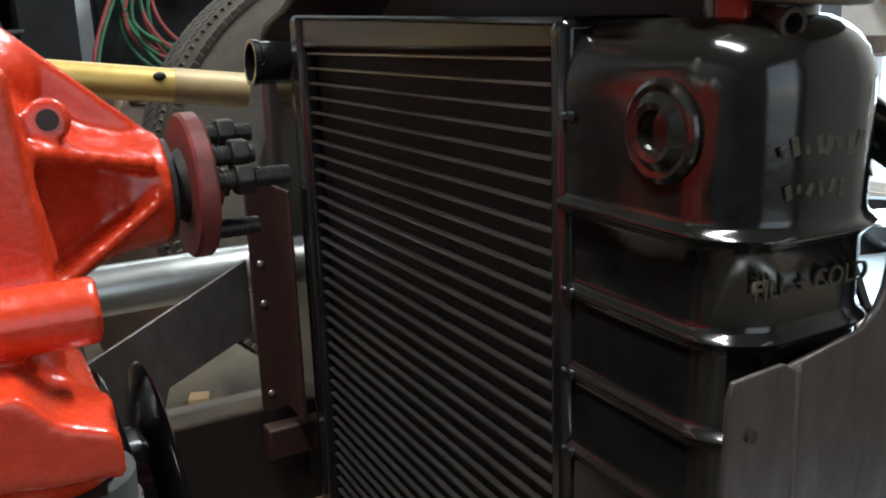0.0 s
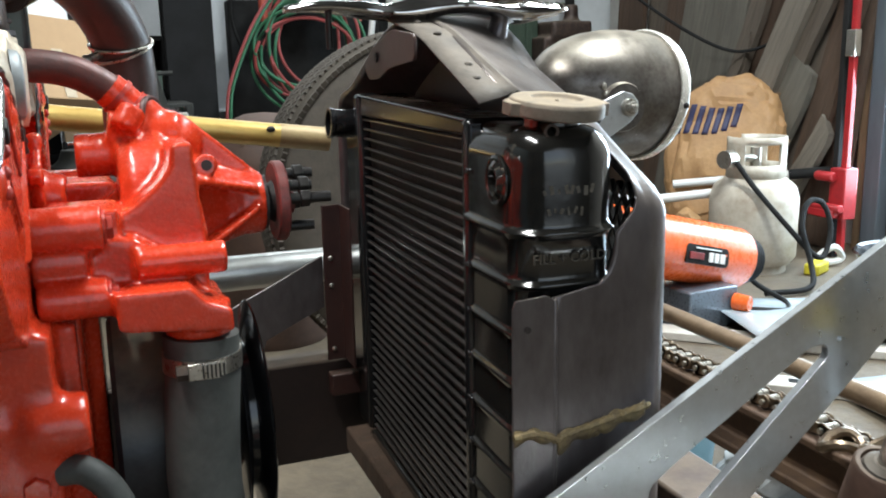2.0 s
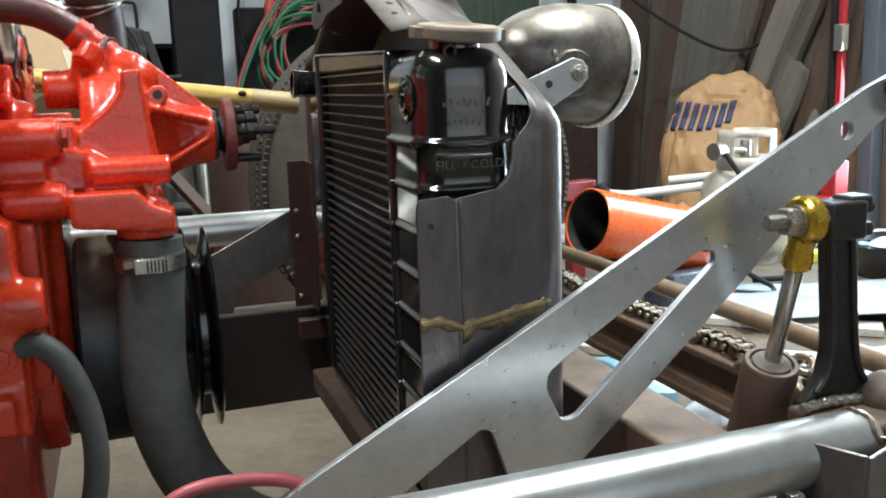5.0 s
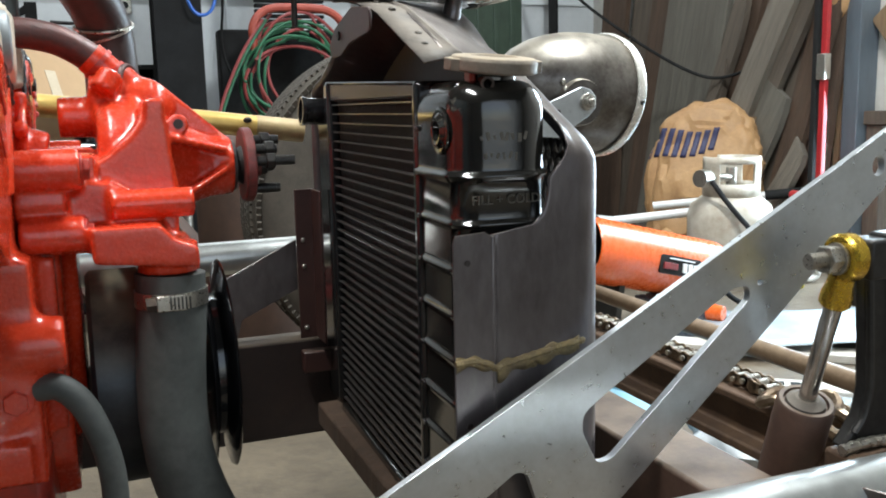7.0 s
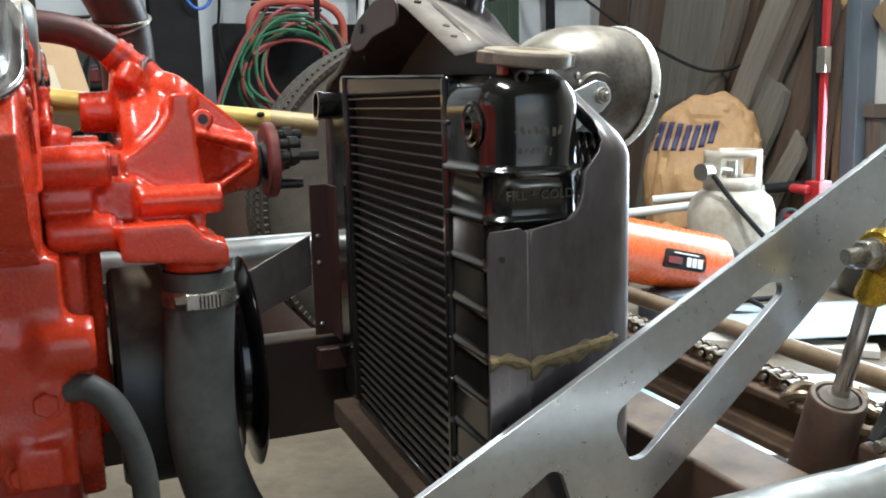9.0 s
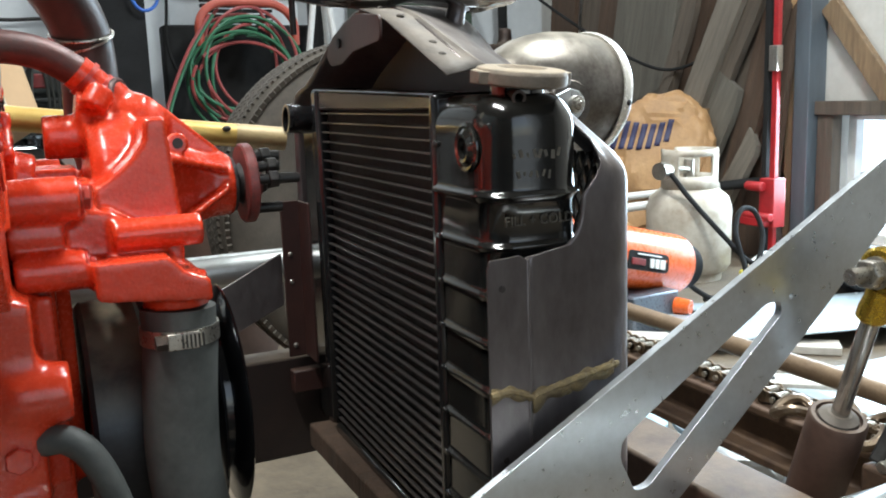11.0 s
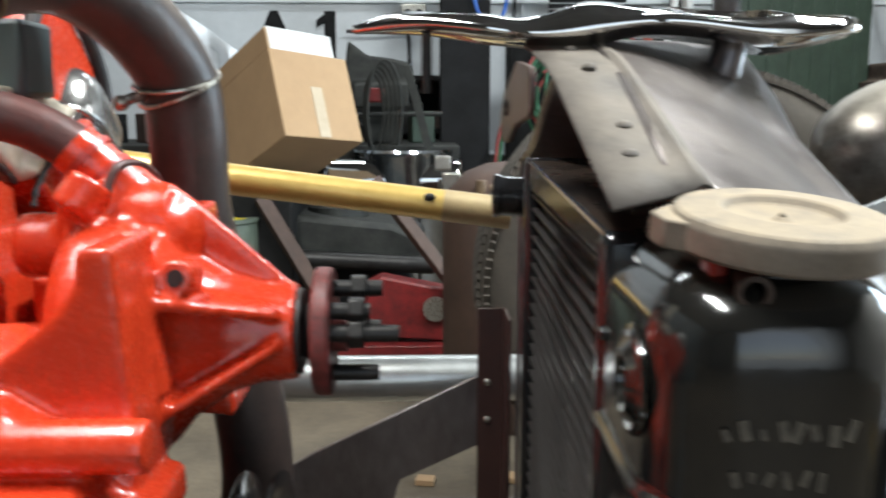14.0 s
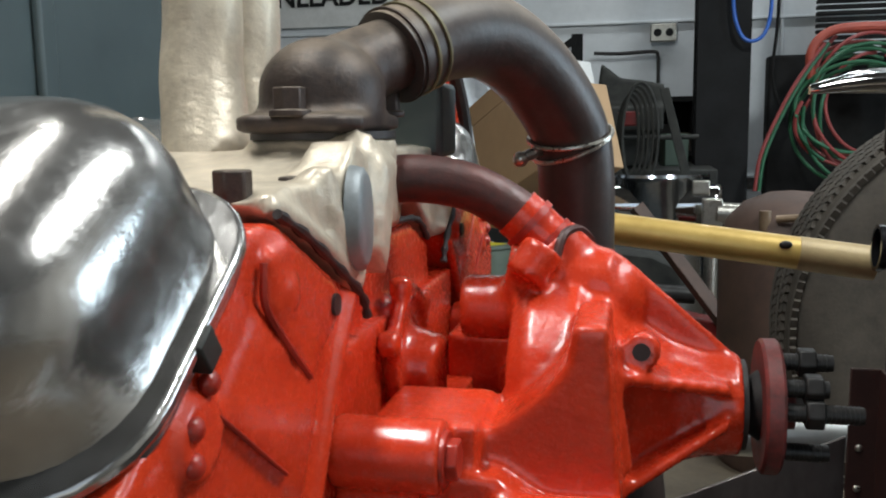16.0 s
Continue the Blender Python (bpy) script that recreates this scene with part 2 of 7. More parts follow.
PALE_BLUE = mat("pale_blue_plastic", (0.25, 0.45, 0.55), (0.20, 0.38, 0.48), 0.35, scale=14, bump=0.03)
CLEAR_PLASTIC = mat("milky_plastic_bag", (0.55, 0.58, 0.60), (0.4, 0.43, 0.45), 0.2, scale=14, bump=0.5)
YELLOW = mat("yellow_print", (0.65, 0.55, 0.03), (0.55, 0.45, 0.03), 0.5, scale=40, bump=0.0)


# ---- mesh helpers ----
def add_cyl(bm, p0, p1, r0, r1=None, seg=24, caps=True):
    p0, p1 = Vector(p0), Vector(p1)
    d = p1 - p0
    q = Vector((0, 0, 1)).rotation_difference(d).to_matrix().to_4x4()
    m = Matrix.Translation((p0 + p1) / 2) @ q
    bmesh.ops.create_cone(bm, cap_ends=caps, segments=seg, radius1=r0, radius2=r0 if r1 is None else r1, depth=d.length, matrix=m)


def add_box(bm, c, size, rot=(0, 0, 0)):
    m = pose(*c, *rot) @ Matrix.Diagonal((*size, 1))
    bmesh.ops.create_cube(bm, size=1, matrix=m)


def add_ball(bm, c, r, scale=(1, 1, 1), seg=24):
    bmesh.ops.create_uvsphere(bm, u_segments=seg, v_segments=max(6, seg // 2), radius=r, matrix=Matrix.Translation(c) @ Matrix.Diagonal((*scale, 1)))


def add_prism(bm, pts, lo, hi, axis="y"):
    """A flat outline pushed along an axis. pts: pairs in the other two axes, in the order x, y, z."""
    def at(p, h):
        return {"x": (h, p[0], p[1]), "y": (p[0], h, p[1]), "z": (p[0], p[1], h)}[axis]
    a = [bm.verts.new(at(p, lo)) for p in pts]
    b = [bm.verts.new(at(p, hi)) for p in pts]
    n = len(pts)
    fs = [bm.faces.new(a), bm.faces.new(b[::-1])]
    fs += [bm.faces.new((a[i], b[i], b[(i + 1) % n], a[(i + 1) % n])) for i in range(n)]
    bmesh.ops.recalc_face_normals(bm, faces=fs)


def smooth_path(pts, k=6):
    """Catmull-Rom through the points."""
    P = [Vector(p) for p in pts]
    P = [2 * P[0] - P[1]] + P + [2 * P[-1] - P[-2]]
    out = []
    for i in range(1, len(P) - 2):
        a, b, c, d = P[i - 1:i + 3]
        for j in range(k):
            t = j / k
            out.append(0.5 * (2 * b + (c - a) * t + (2 * a - 5 * b + 4 * c - d) * t * t + (3 * b - a - 3 * c + d) * t ** 3))
    return out + [P[-2]]


def add_tube(bm, pts, r, seg=14, k=6, closed=False, caps=True):
    path = smooth_path(pts, k) if k else [Vector(p) for p in pts]
    n = len(path)
    rings, up = [], None
    for i, p in enumerate(path):
        d = (path[min(i + 1, n - 1)] - path[max(i - 1, 0)]).normalized()
        if up is None:
            up = d.orthogonal().normalized()
        up = (up - d * up.dot(d)).normalized()
        side = d.cross(up)
        rad = r(i / (n - 1)) if callable(r) else r
        rings.append([bm.verts.new(p + rad * (math.cos(2 * math.pi * j / seg) * up + math.sin(2 * math.pi * j / seg) * side)) for j in range(seg)])
    for a, b in zip(rings, rings[1:]):
        for j in range(seg):
            bm.faces.new((a[j], a[(j + 1) % seg], b[(j + 1) % seg], b[j]))
    if caps:
        bm.faces.new(rings[0][::-1])
        bm.faces.new(rings[-1])


def add_lathe(bm, origin, direction, profile, seg=32):
    """Turns (distance along the axis, radius) pairs round an axis."""
    q = Vector((0, 0, 1)).rotation_difference(Vector(direction)).to_matrix().to_4x4()
    m = Matrix.Translation(origin) @ q
    rings = []
    for s, r in profile:
        rings.append([bm.verts.new(m @ Vector((max(r, 1e-4) * math.cos(2 * math.pi * j / seg), max(r, 1e-4) * math.sin(2 * math.pi * j / seg), s))) for j in range(seg)])
    for a, b in zip(rings, rings[1:]):
        for j in range(seg):
            bm.faces.new((a[j], a[(j + 1) % seg], b[(j + 1) % seg], b[j]))
    if profile[0][1] > 1e-3:
        bm.faces.new(rings[0][::-1])
    if profile[-1][1] > 1e-3:
        bm.faces.new(rings[-1])


def add_hex(bm, p0, p1, r):
    add_cyl(bm, p0, p1, r, seg=6)


def part(name, bm, material, parent=None, label="", sharp=35, bevel=0.0, cast=0.0, solid=0.0):
    """Links a bmesh as one mesh object, under a thing or a part. cast: voxel size of a blended casting."""
    me = bpy.data.meshes.new(name)
    bmesh.ops.recalc_face_normals(bm, faces=bm.faces)
    bm.to_mesh(me)
    bm.free()
    ob = new(name, me)
    me.materials.append(material)
    if parent:
        ob.parent = parent
    if label:
        ob["label"] = label
    if solid:
        md = ob.modifiers.new("thick", "SOLIDIFY")
        md.thickness, md.offset = solid, 0
    if cast:
        md = ob.modifiers.new("blend", "REMESH")
        md.mode, md.voxel_size, md.use_smooth_shade = "VOXEL", cast, True
        sm = ob.modifiers.new("soften", "SMOOTH")
        sm.factor, sm.iterations = 0.5, 5
    elif bevel:
        md = ob.modifiers.new("edges", "BEVEL")
        md.width, md.segments, md.limit_method, md.angle_limit = bevel, 2, "ANGLE", radians(30)
    for p in me.polygons:
        p.use_smooth = True
    if not cast:
        me.set_sharp_from_angle(angle=radians(sharp))
    return ob


def thing(name, label, category, group="", kind="", at=(0, 0, 0)):
    ob = new(name)
    ob.location = at
    ob.empty_display_size = 0.05
    return tagged(ob, label, category, group, kind)


def B():
    return bmesh.new()


def lettering(name, text, size, m, material, parent=None, depth=0.001, bold=0.0):
    cu = bpy.data.curves.new(name, "FONT")
    cu.body, cu.size, cu.extrude, cu.align_x, cu.align_y, cu.offset = text, size, depth, "CENTER", "CENTER", bold
    tmp = bpy.data.objects.new(name, cu)
    scene.collection.objects.link(tmp)
    bpy.context.view_layer.update()
    me = bpy.data.meshes.new_from_object(tmp.evaluated_get(bpy.context.evaluated_depsgraph_get()))
    bpy.data.objects.remove(tmp)
    me.materials.clear()
    me.materials.append(material)
    ob = new(name, me)
    if parent:
        ob.parent = parent
    ob.matrix_world = m
    return ob


# ---- the shop ----
def box_structure(name, lo, hi, material, label, category):
    bm = B()
    add_box(bm, [(a + b) / 2 for a, b in zip(lo, hi)], [b - a for a, b in zip(lo, hi)])
    return tagged(part(name, bm, material), label, category, kind="structure")


box_structure("floor", (-3.2, -3.2, FLOOR - 0.15), (2.8, 4.2, FLOOR), CONCRETE, "dirty tan concrete shop floor with stains", "floor")
# Ceiling is unseen; it closes the room and its dark colour limits fill.
box_structure("ceiling", (-3.2, -3.2, 2.8), (2.8, 4.2, 2.95), DARK_BOARD, "unseen shop ceiling, dark to cut bounce light", "ceiling")
box_structure("wall_north", (-3.2, 4.0, FLOOR), (2.8, 4.15, 2.8), WHITE_WALL, "white painted shop wall with signs", "wall")
box_structure("wall_west", (-3.2, -3.0, FLOOR), (-3.05, 4.0, 2.8), DARK_BOARD, "shop wall kept dark to cut bounce light", "wall")

# east wall with a window opening
WY0, WY1, WZ0, WZ1 = 1.15, 1.93, 0.12, 0.62
east = thing("wall_east", "pale panelled shop wall with a low window", "wall", kind="structure")
bm = B()
add_box(bm, (2.72, (1.98 + 4.0) / 2, 1.41), (0.14, 4.0 - 1.98, 2.78))
add_box(bm, (2.72, (-3.0 + WY0) / 2, 1.41), (0.14, WY0 + 3.0, 2.78))
add_box(bm, (2.72, (WY0 + 1.98) / 2, (WZ1 + 2.8) / 2), (0.14, 1.98 - WY0, 2.8 - WZ1))
add_box(bm, (2.72, (WY0 + 1.98) / 2, (WZ0 + FLOOR) / 2), (0.14, 1.98 - WY0, WZ0 - FLOOR))
part("wall_panels", bm, GREY_WALL, east)

# unseen south wall with an assumed wide doorway behind the camera, for front fill
south = thing("wall_south", "unseen shop wall with an assumed doorway", "wall", kind="structure")
bm = B()
add_box(bm, (-1.95, -3.08, 1.41), (2.5, 0.14, 2.78))
add_box(bm, (2.25, -3.08, 1.41), (1.0, 0.14, 2.78))
add_box(bm, (0.55, -3.08, 2.65), (2.5, 0.14, 0.3))
part("wall_panels", bm, DARK_BOARD, south)
box_structure("ground", (-60, -60, FLOOR - 0.4), (60, 60, FLOOR - 0.2), CONCRETE, "pale gravel yard outside the shop", "ground")


def round_loop(pts, r, k=5):
    out = []
    n = len(pts)
    for i in range(n):
        p, a, b = Vector(pts[i]), Vector(pts[i - 1]), Vector(pts[(i + 1) % n])
        da, db = (a - p).normalized(), (b - p).normalized()
        q = min(r, (a - p).length * 0.45, (b - p).length * 0.45)
        s, e = p + da * q, p + db * q
        for j in range(k + 1):
            t = j / k
            out.append((s * (1 - t) + p * t) * (1 - t) + (p * (1 - t) + e * t) * t)
    return out


# ---- the engine ----
CY, CZ = 0.447, 0.628      # water pump shaft

engine = thing("engine", "bright orange-red painted V8 engine with bare aluminium intake", "engine", at=(-0.3, CY, 0.3))


def under(ob, parent_at):
    """Keeps a child where its mesh was modelled, in world places."""
    ob.matrix_parent_inverse = Matrix.Translation(parent_at).inverted()
    return ob


EN = (-0.3, CY, 0.3)


def epart(name, bm, m, label="", parent=None, **k):
    ob = part(name, bm, m, parent or engine, label, **k)
    if not parent:
        under(ob, EN)
    return ob


# block, front face behind the pump, with pan
bm = B()
add_box(bm, (-0.34, CY, 0.53), (0.48, 0.36, 0.22))
add_box(bm, (-0.34, CY, 0.61), (0.48, 0.26, 0.14))
add_box(bm, (-0.115, 0.30, 0.49), (0.05, 0.07, 0.17))
add_cyl(bm, (-0.138, 0.285, 0.482), (-0.138, 0.260, 0.482), 0.046, 0.042, seg=36)
add_cyl(bm, (-0.094, 0.275, 0.520), (-0.094, 0.262, 0.520), 0.010)
add_box(bm, (-0.115, 0.28, 0.425), (0.03, 0.05, 0.03))
add_cyl(bm, (-0.11, 0.275, 0.51), (-0.07, 0.275, 0.51), 0.022)
add_box(bm, (-0.09, 0.325, 0.50), (0.03, 0.03, 0.14))
epart("block", bm, RED, "orange-red painted engine block", cast=0.005)
bm = B()
add_prism(bm, [(0.345, 0.39), (0.345, 0.56), (0.38, 0.62), (0.51, 0.62), (0.55, 0.56), (0.55, 0.39), (0.51, 0.345), (0.385, 0.345)], -0.105, -0.072, "x")
add_prism(bm, [(0.385, 0.40), (0.385, 0.55), (0.41, 0.60), (0.485, 0.60), (0.51, 0.55), (0.51, 0.40)], -0.072, -0.06, "x")
epart("timing_cover", bm, RED, cast=0.004)
bm = B()
add_box(bm, (-0.33, CY, 0.36), (0.48, 0.30, 0.12))
epart("oil_pan", bm, RED_DARK, bevel=0.012)
for x, y, z in ((-0.107, 0.255, 0.472), (-0.127, 0.257, 0.420)):
    bm = B()
    add_hex(bm, (x, y + 0.02, z), (x, y, z), 0.0095)
    add_cyl(bm, (x, y + 0.02, z), (x, y + 0.006, z), 0.013)
    epart("bolt", bm, RED, bevel=0.001)

# balancer behind the pulley
bm = B()
add_lathe(bm, (-0.056, CY, 0.432), (1, 0, 0), [(0, 0.02), (0, 0.098), (0.004, 0.102), (0.046, 0.102), (0.05, 0.098), (0.05, 0.03), (0.10, 0.03), (0.10, 0.0)], 48)
epart("balancer", bm, BALANCER, "dark crank balancer with painted lit top")
bm = B()
prof = [(0.0, 0.03), (0.0, 0.099), (0.0015, 0.1035), (0.0035, 0.102), (0.010, 0.070), (0.0155, 0.070), (0.022, 0.102), (0.024, 0.1035), (0.0255, 0.099), (0.0255, 0.085), (0.019, 0.06), (0.019, 0.0)]
add_lathe(bm, (0.044, CY, 0.432), (1, 0, 0), prof, 56)
epart("crank_pulley", bm, BLACK, "gloss black double-groove crank pulley", sharp=50)

# cylinder heads with chrome covers
HX = -0.10


def head_outline(side):
    pts = [(0.135, 0.668), (0.150, 0.684), (0.238, 0.746), (0.262, 0.746), (0.31, 0.722), (0.352, 0.704), (0.350, 0.66), (0.30, 0.60), (0.245, 0.575), (0.175, 0.60), (0.14, 0.64)]
    return pts if side < 0 else [(2 * CY - y, z) for y, z in pts]


for side in (-1, 1):
    bm = B()
    add_prism(bm, head_outline(side), -0.58, HX - 0.030, "x")
    f = (lambda y: y) if side < 0 else (lambda y: 2 * CY - y)
    add_prism(bm, [(f(y), z) for y, z in ((0.135, 0.668), (0.150, 0.684), (0.238, 0.746), (0.262, 0.746), (0.31, 0.722), (0.344, 0.706), (0.330, 0.693), (0.312, 0.672), (0.292, 0.640), (0.272, 0.600), (0.245, 0.575), (0.175, 0.60), (0.14, 0.64))], -0.14, HX, "x")
    # raised end bosses
    add_prism(bm, [(f(0.244), 0.736), (f(0.262), 0.739), (f(0.288), 0.726), (f(0.316), 0.712), (f(0.318), 0.700), (f(0.296), 0.690), (f(0.282), 0.683), (f(0.262), 0.700), (f(0.247), 0.716)], HX - 0.01, HX + 0.005, "x")
    add_prism(bm, [(f(0.203), 0.690), (f(0.238), 0.716), (f(0.262), 0.694), (f(0.280), 0.678), (f(0.287), 0.690), (f(0.292), 0.672), (f(0.268), 0.630), (f(0.254), 0.652)], HX - 0.01, HX + 0.003, "x")
    add_tube(bm, [(HX + 0.001, f(0.342), 0.704), (HX + 0.002, f(0.327), 0.690), (HX + 0.002, f(0.308), 0.665), (HX + 0.001, f(0.285), 0.622)], 0.004, seg=8)
    add_cyl(bm, (HX - 0.02, f(0.260), 0.720), (HX + 0.008, f(0.260), 0.720), 0.005)
    add_cyl(bm, (HX - 0.02, f(0.192), 0.688), (HX + 0.004, f(0.192), 0.688), 0.013)
    head = epart("cylinder_head", bm, RED, "orange-red cast cylinder head", cast=0.0026)
    # solid black disc paints the shade of a bolt hole
    bm = B()
    add_cyl(bm, (HX - 0.004, f(0.308), 0.706), (HX + 0.0065, f(0.308), 0.706), 0.0048, seg=16)
    part("bolt_hole", bm, GASKET_HOLE, head)
    # raised dark lines paint the shade of casting grooves
    for groove, r in ((((0.241, 0.734), (0.241, 0.719), (0.258, 0.702), (0.281, 0.682)), 0.0015), (((0.202, 0.692), (0.228, 0.672), (0.254, 0.652)), 0.0009), (((0.284, 0.697), (0.291, 0.694), (0.290, 0.688)), 0.0008)):
        bm = B()
        add_tube(bm, [(HX + 0.0032, f(y), z) for y, z in groove], r, seg=6, k=4)
        part("casting_groove", bm, RED_DARK, head)
    # dark balls paint the shade in small notches of the casting
    for (y0, z0) in ((0.186, 0.693), (0.185, 0.682), (0.197, 0.704)):
        bm = B()
        add_ball(bm, (HX + 0.0035, f(y0), z0), 0.0042, (0.8, 1, 1), seg=12)
        part("dark_notch", bm, RED_DARK, head)
    # cover: flange and dome in the slope of the rail
    u, n = Vector((0, f(1) - f(0), 0)) * 0.818 + Vector((0, 0, 0.575)), Vector((0, -(f(1) - f(0)) * 0.575, 0.818))
    mid = Vector((-0.337, f(0.196), 0.7185))
    tilt = Matrix((( 1, 0, 0), (0, u.y, n.y), (0, u.z, n.z))).to_4x4()
    base = Matrix.Translation(mid) @ tilt
    bm = B()
    for r, hx, hy, z0, z1 in ((0.038, 0.2425, 0.066, 0.0, 0.006), (0.035, 0.239, 0.0625, -0.007, -0.0005)):
        pts = []
        for q, (sx, sy) in enumerate(((1, 1), (-1, 1), (-1, -1), (1, -1))):
            pts += [(sx * (hx - r) + r * math.cos(q * math.pi / 2 + k / 7 * math.pi / 2), sy * (hy - r) + r * math.sin(q * math.pi / 2 + k / 7 * math.pi / 2)) for k in range(8)]
        add_prism(bm, pts, z0, z1, "z")
    bm.transform(base)
    vc = epart("valve_cover", bm, CHROME_WORN, "dusty chromed valve cover", bevel=0.002)
    bm = B()
    rings = []
    for h, ins in [(0.0, -0.004), (0.004, 0.0), (0.030, 0.002)] + [(0.030 + 0.036 * math.sin(a), 0.002 + 0.034 * (1 - math.cos(a))) for a in np.linspace(0.12, math.pi / 2, 9)]:
        hx, hy, r = 0.236 - ins, 0.058 - ins, max(0.036 - ins * 0.55, 0.012)
        ring = []
        for q, (sx, sy) in enumerate(((1, 1), (-1, 1), (-1, -1), (1, -1))):
            for k in range(8):
                a = q * math.pi / 2 + k / 7 * math.pi / 2
                ring.append(bm.verts.new((-0.001 + sx * (hx - r) + r * math.cos(a), sy * (hy - r) + r * math.sin(a), h)))
        rings.append(ring)
    for a, b in zip(rings, rings[1:]):
        for j in range(len(a)):
            bm.faces.new((a[j], a[(j + 1) % len(a)], b[(j + 1) % len(a)], b[j]))
    bm.faces.new(rings[-1])
    bm.transform(base)
    part("dome", bm, CHROME_WORN, vc, sharp=60)
    bm = B()
    add_cyl(bm, (-0.10, 0, 0.060), (-0.10, 0, 0.080), 0.019, seg=24)
    bm.transform(base)
    part("filler_cap", bm, CHROME_WORN, vc, bevel=0.002)
    bm = B()
    bmesh.ops.create_cube(bm, size=1, matrix=Matrix.Translation((0.2410, -0.004, -0.001)) @ Matrix.Diagonal((0.006, 0.010, 0.012, 1)))
    bm.transform(base)
    part("gasket_tab", bm, OLIVE, vc, bevel=0.001)

# aluminium intake with its runners
bm = B()
add_prism(bm, [(0.262, 0.752), (0.305, 0.730), (0.352, 0.704), (0.40, 0.735), (0.495, 0.735), (0.542, 0.704), (0.59, 0.730), (0.632, 0.752), (0.60, 0.762), (0.50, 0.770), (0.385, 0.768), (0.335, 0.757), (0.285, 0.758)], -0.50, -0.1045, "x")
add_cyl(bm, (-0.138, 0.42, 0.725), (-0.138, 0.42, 0.7755), 0.040, seg=32)
add_prism(bm, [(0.325, 0.75), (0.352, 0.702), (0.362, 0.702), (0.385, 0.765), (0.36, 0.775)], -0.125, -0.10, "x")
add_prism(bm, [(0.372, 0.72), (0.385, 0.705), (0.40, 0.74), (0.41, 0.765), (0.385, 0.765)], -0.12, -0.092, "x")
add_cyl(bm, (-0.135, 0.425, 0.747), (-0.100, 0.432, 0.749), 0.022, seg=24)
add_tube(bm, [(-0.112, 0.395, 0.772), (-0.106, 0.372, 0.742), (-0.101, 0.352, 0.704)], lambda t: 0.014 - 0.008 * t, seg=12)
for e in (-1, 1):
    add_tube(bm, [(-0.106, 0.447 + e * 0.183, 0.753), (-0.103, 0.447 + e * 0.142, 0.735), (-0.102, 0.447 + e * 0.097, 0.710)], 0.0055, seg=10)
    add_tube(bm, [(-0.108, 0.447 + e * 0.120, 0.764), (-0.104, 0.447 + e * 0.118, 0.742), (-0.104, 0.447 + e * 0.110, 0.724)], 0.007, seg=10)
intake = epart("intake_manifold", bm, CAST_ALU, "bare cast aluminium intake manifold", cast=0.0035)
bm = B()
add_tube(bm, [(-0.212, 0.430, 0.750), (-0.220, 0.444, 0.786), (-0.225, 0.452, 0.816), (-0.225, 0.457, 0.846), (-0.228, 0.462, 0.92), (-0.23, 0.464, 1.06)], lambda t: 0.027 - 0.005 * t, seg=24)
part("runner_tower", bm, CAST_ALU, intake, cast=0.006)
bm = B()
add_tube(bm, [(-0.205, 0.482, 0.750), (-0.216, 0.492, 0.786), (-0.222, 0.497, 0.819), (-0.222, 0.502, 0.851), (-0.226, 0.508, 0.92), (-0.23, 0.510, 1.06)], lambda t: 0.029 - 0.005 * t, seg=24)
part("runner_tower", bm, CAST_ALU, intake, cast=0.006)
for y, z, r in ((0.272, 0.752, 0.0078), (0.333, 0.746, 0.0068)):
    bm = B()
    add_hex(bm, (-0.122, y, z), (-0.122, y, z + 0.013), r)
    part("bolt", bm, RUST, intake, bevel=0.001)
# Blue-grey pad: shaded aluminium of the intake, its shade put into the colour.
bm = B()
add_lathe(bm, (-0.101, 0.352, 0.738), (1, 0.12, 0), [(0, 0.0), (0, 0.022), (0.006, 0.021), (0.008, 0.018), (0.008, 0.0)], 32)
bmesh.ops.scale(bm, vec=(1, 0.9, 1.15), space=Matrix.Translation((-0.101, 0.352, 0.738)).inverted(), verts=bm.verts)
part("boss_pad", bm, mat("shaded_alu_pad", (0.30, 0.32, 0.33), (0.20, 0.215, 0.22), 0.5, 0.5, scale=40), intake, "round casting pad with its shade painted grey", sharp=50)
# gasket beads along both seams
for side in (-1, 1):
    f = (lambda y: y) if side < 0 else (lambda y: 2 * CY - y)
    bm = B()
    add_tube(bm, [(-0.100, f(0.262), 0.749), (-0.099, f(0.29), 0.737), (-0.098, f(0.325), 0.718), (-0.097, f(0.352), 0.702), (-0.097, f(0.36), 0.690)], lambda t: 0.0021 + 0.0006 * math.sin(40 * t), seg=8)
    epart("gasket", bm, GASKET_HOLE, "black sealant bead along the manifold seam")
bm = B()
add_tube(bm, [(-0.108, 0.362, 0.706), (-0.106, 0.40, 0.722), (-0.106, 0.45, 0.726), (-0.106, 0.50, 0.722), (-0.108, 0.535, 0.706)], lambda t: 0.0020 + 0.0006 * math.sin(60 * t), seg=8)
epart("gasket", bm, GASKET_HOLE)
bm = B()
add_prism(bm, [(0.36, 0.60), (0.355, 0.66), (0.362, 0.702), (0.41, 0.722), (0.49, 0.722), (0.535, 0.702), (0.54, 0.66), (0.535, 0.60)], -0.15, -0.108, "x")
add_cyl(bm, (-0.115, 0.425, 0.655), (-0.094, 0.425, 0.655), 0.030, seg=28)
add_cyl(bm, (-0.112, 0.425, 0.655), (-0.078, 0.425, 0.645), 0.021, seg=24)
add_box(bm, (-0.09, 0.425, 0.62), (0.03, 0.034, 0.06))
add_tube(bm, [(-0.093, 0.425 + 0.033 * math.cos(a), 0.655 + 0.036 * math.sin(a)) for a in np.linspace(0, 2 * math.pi, 25)], 0.0042, seg=8, k=1)
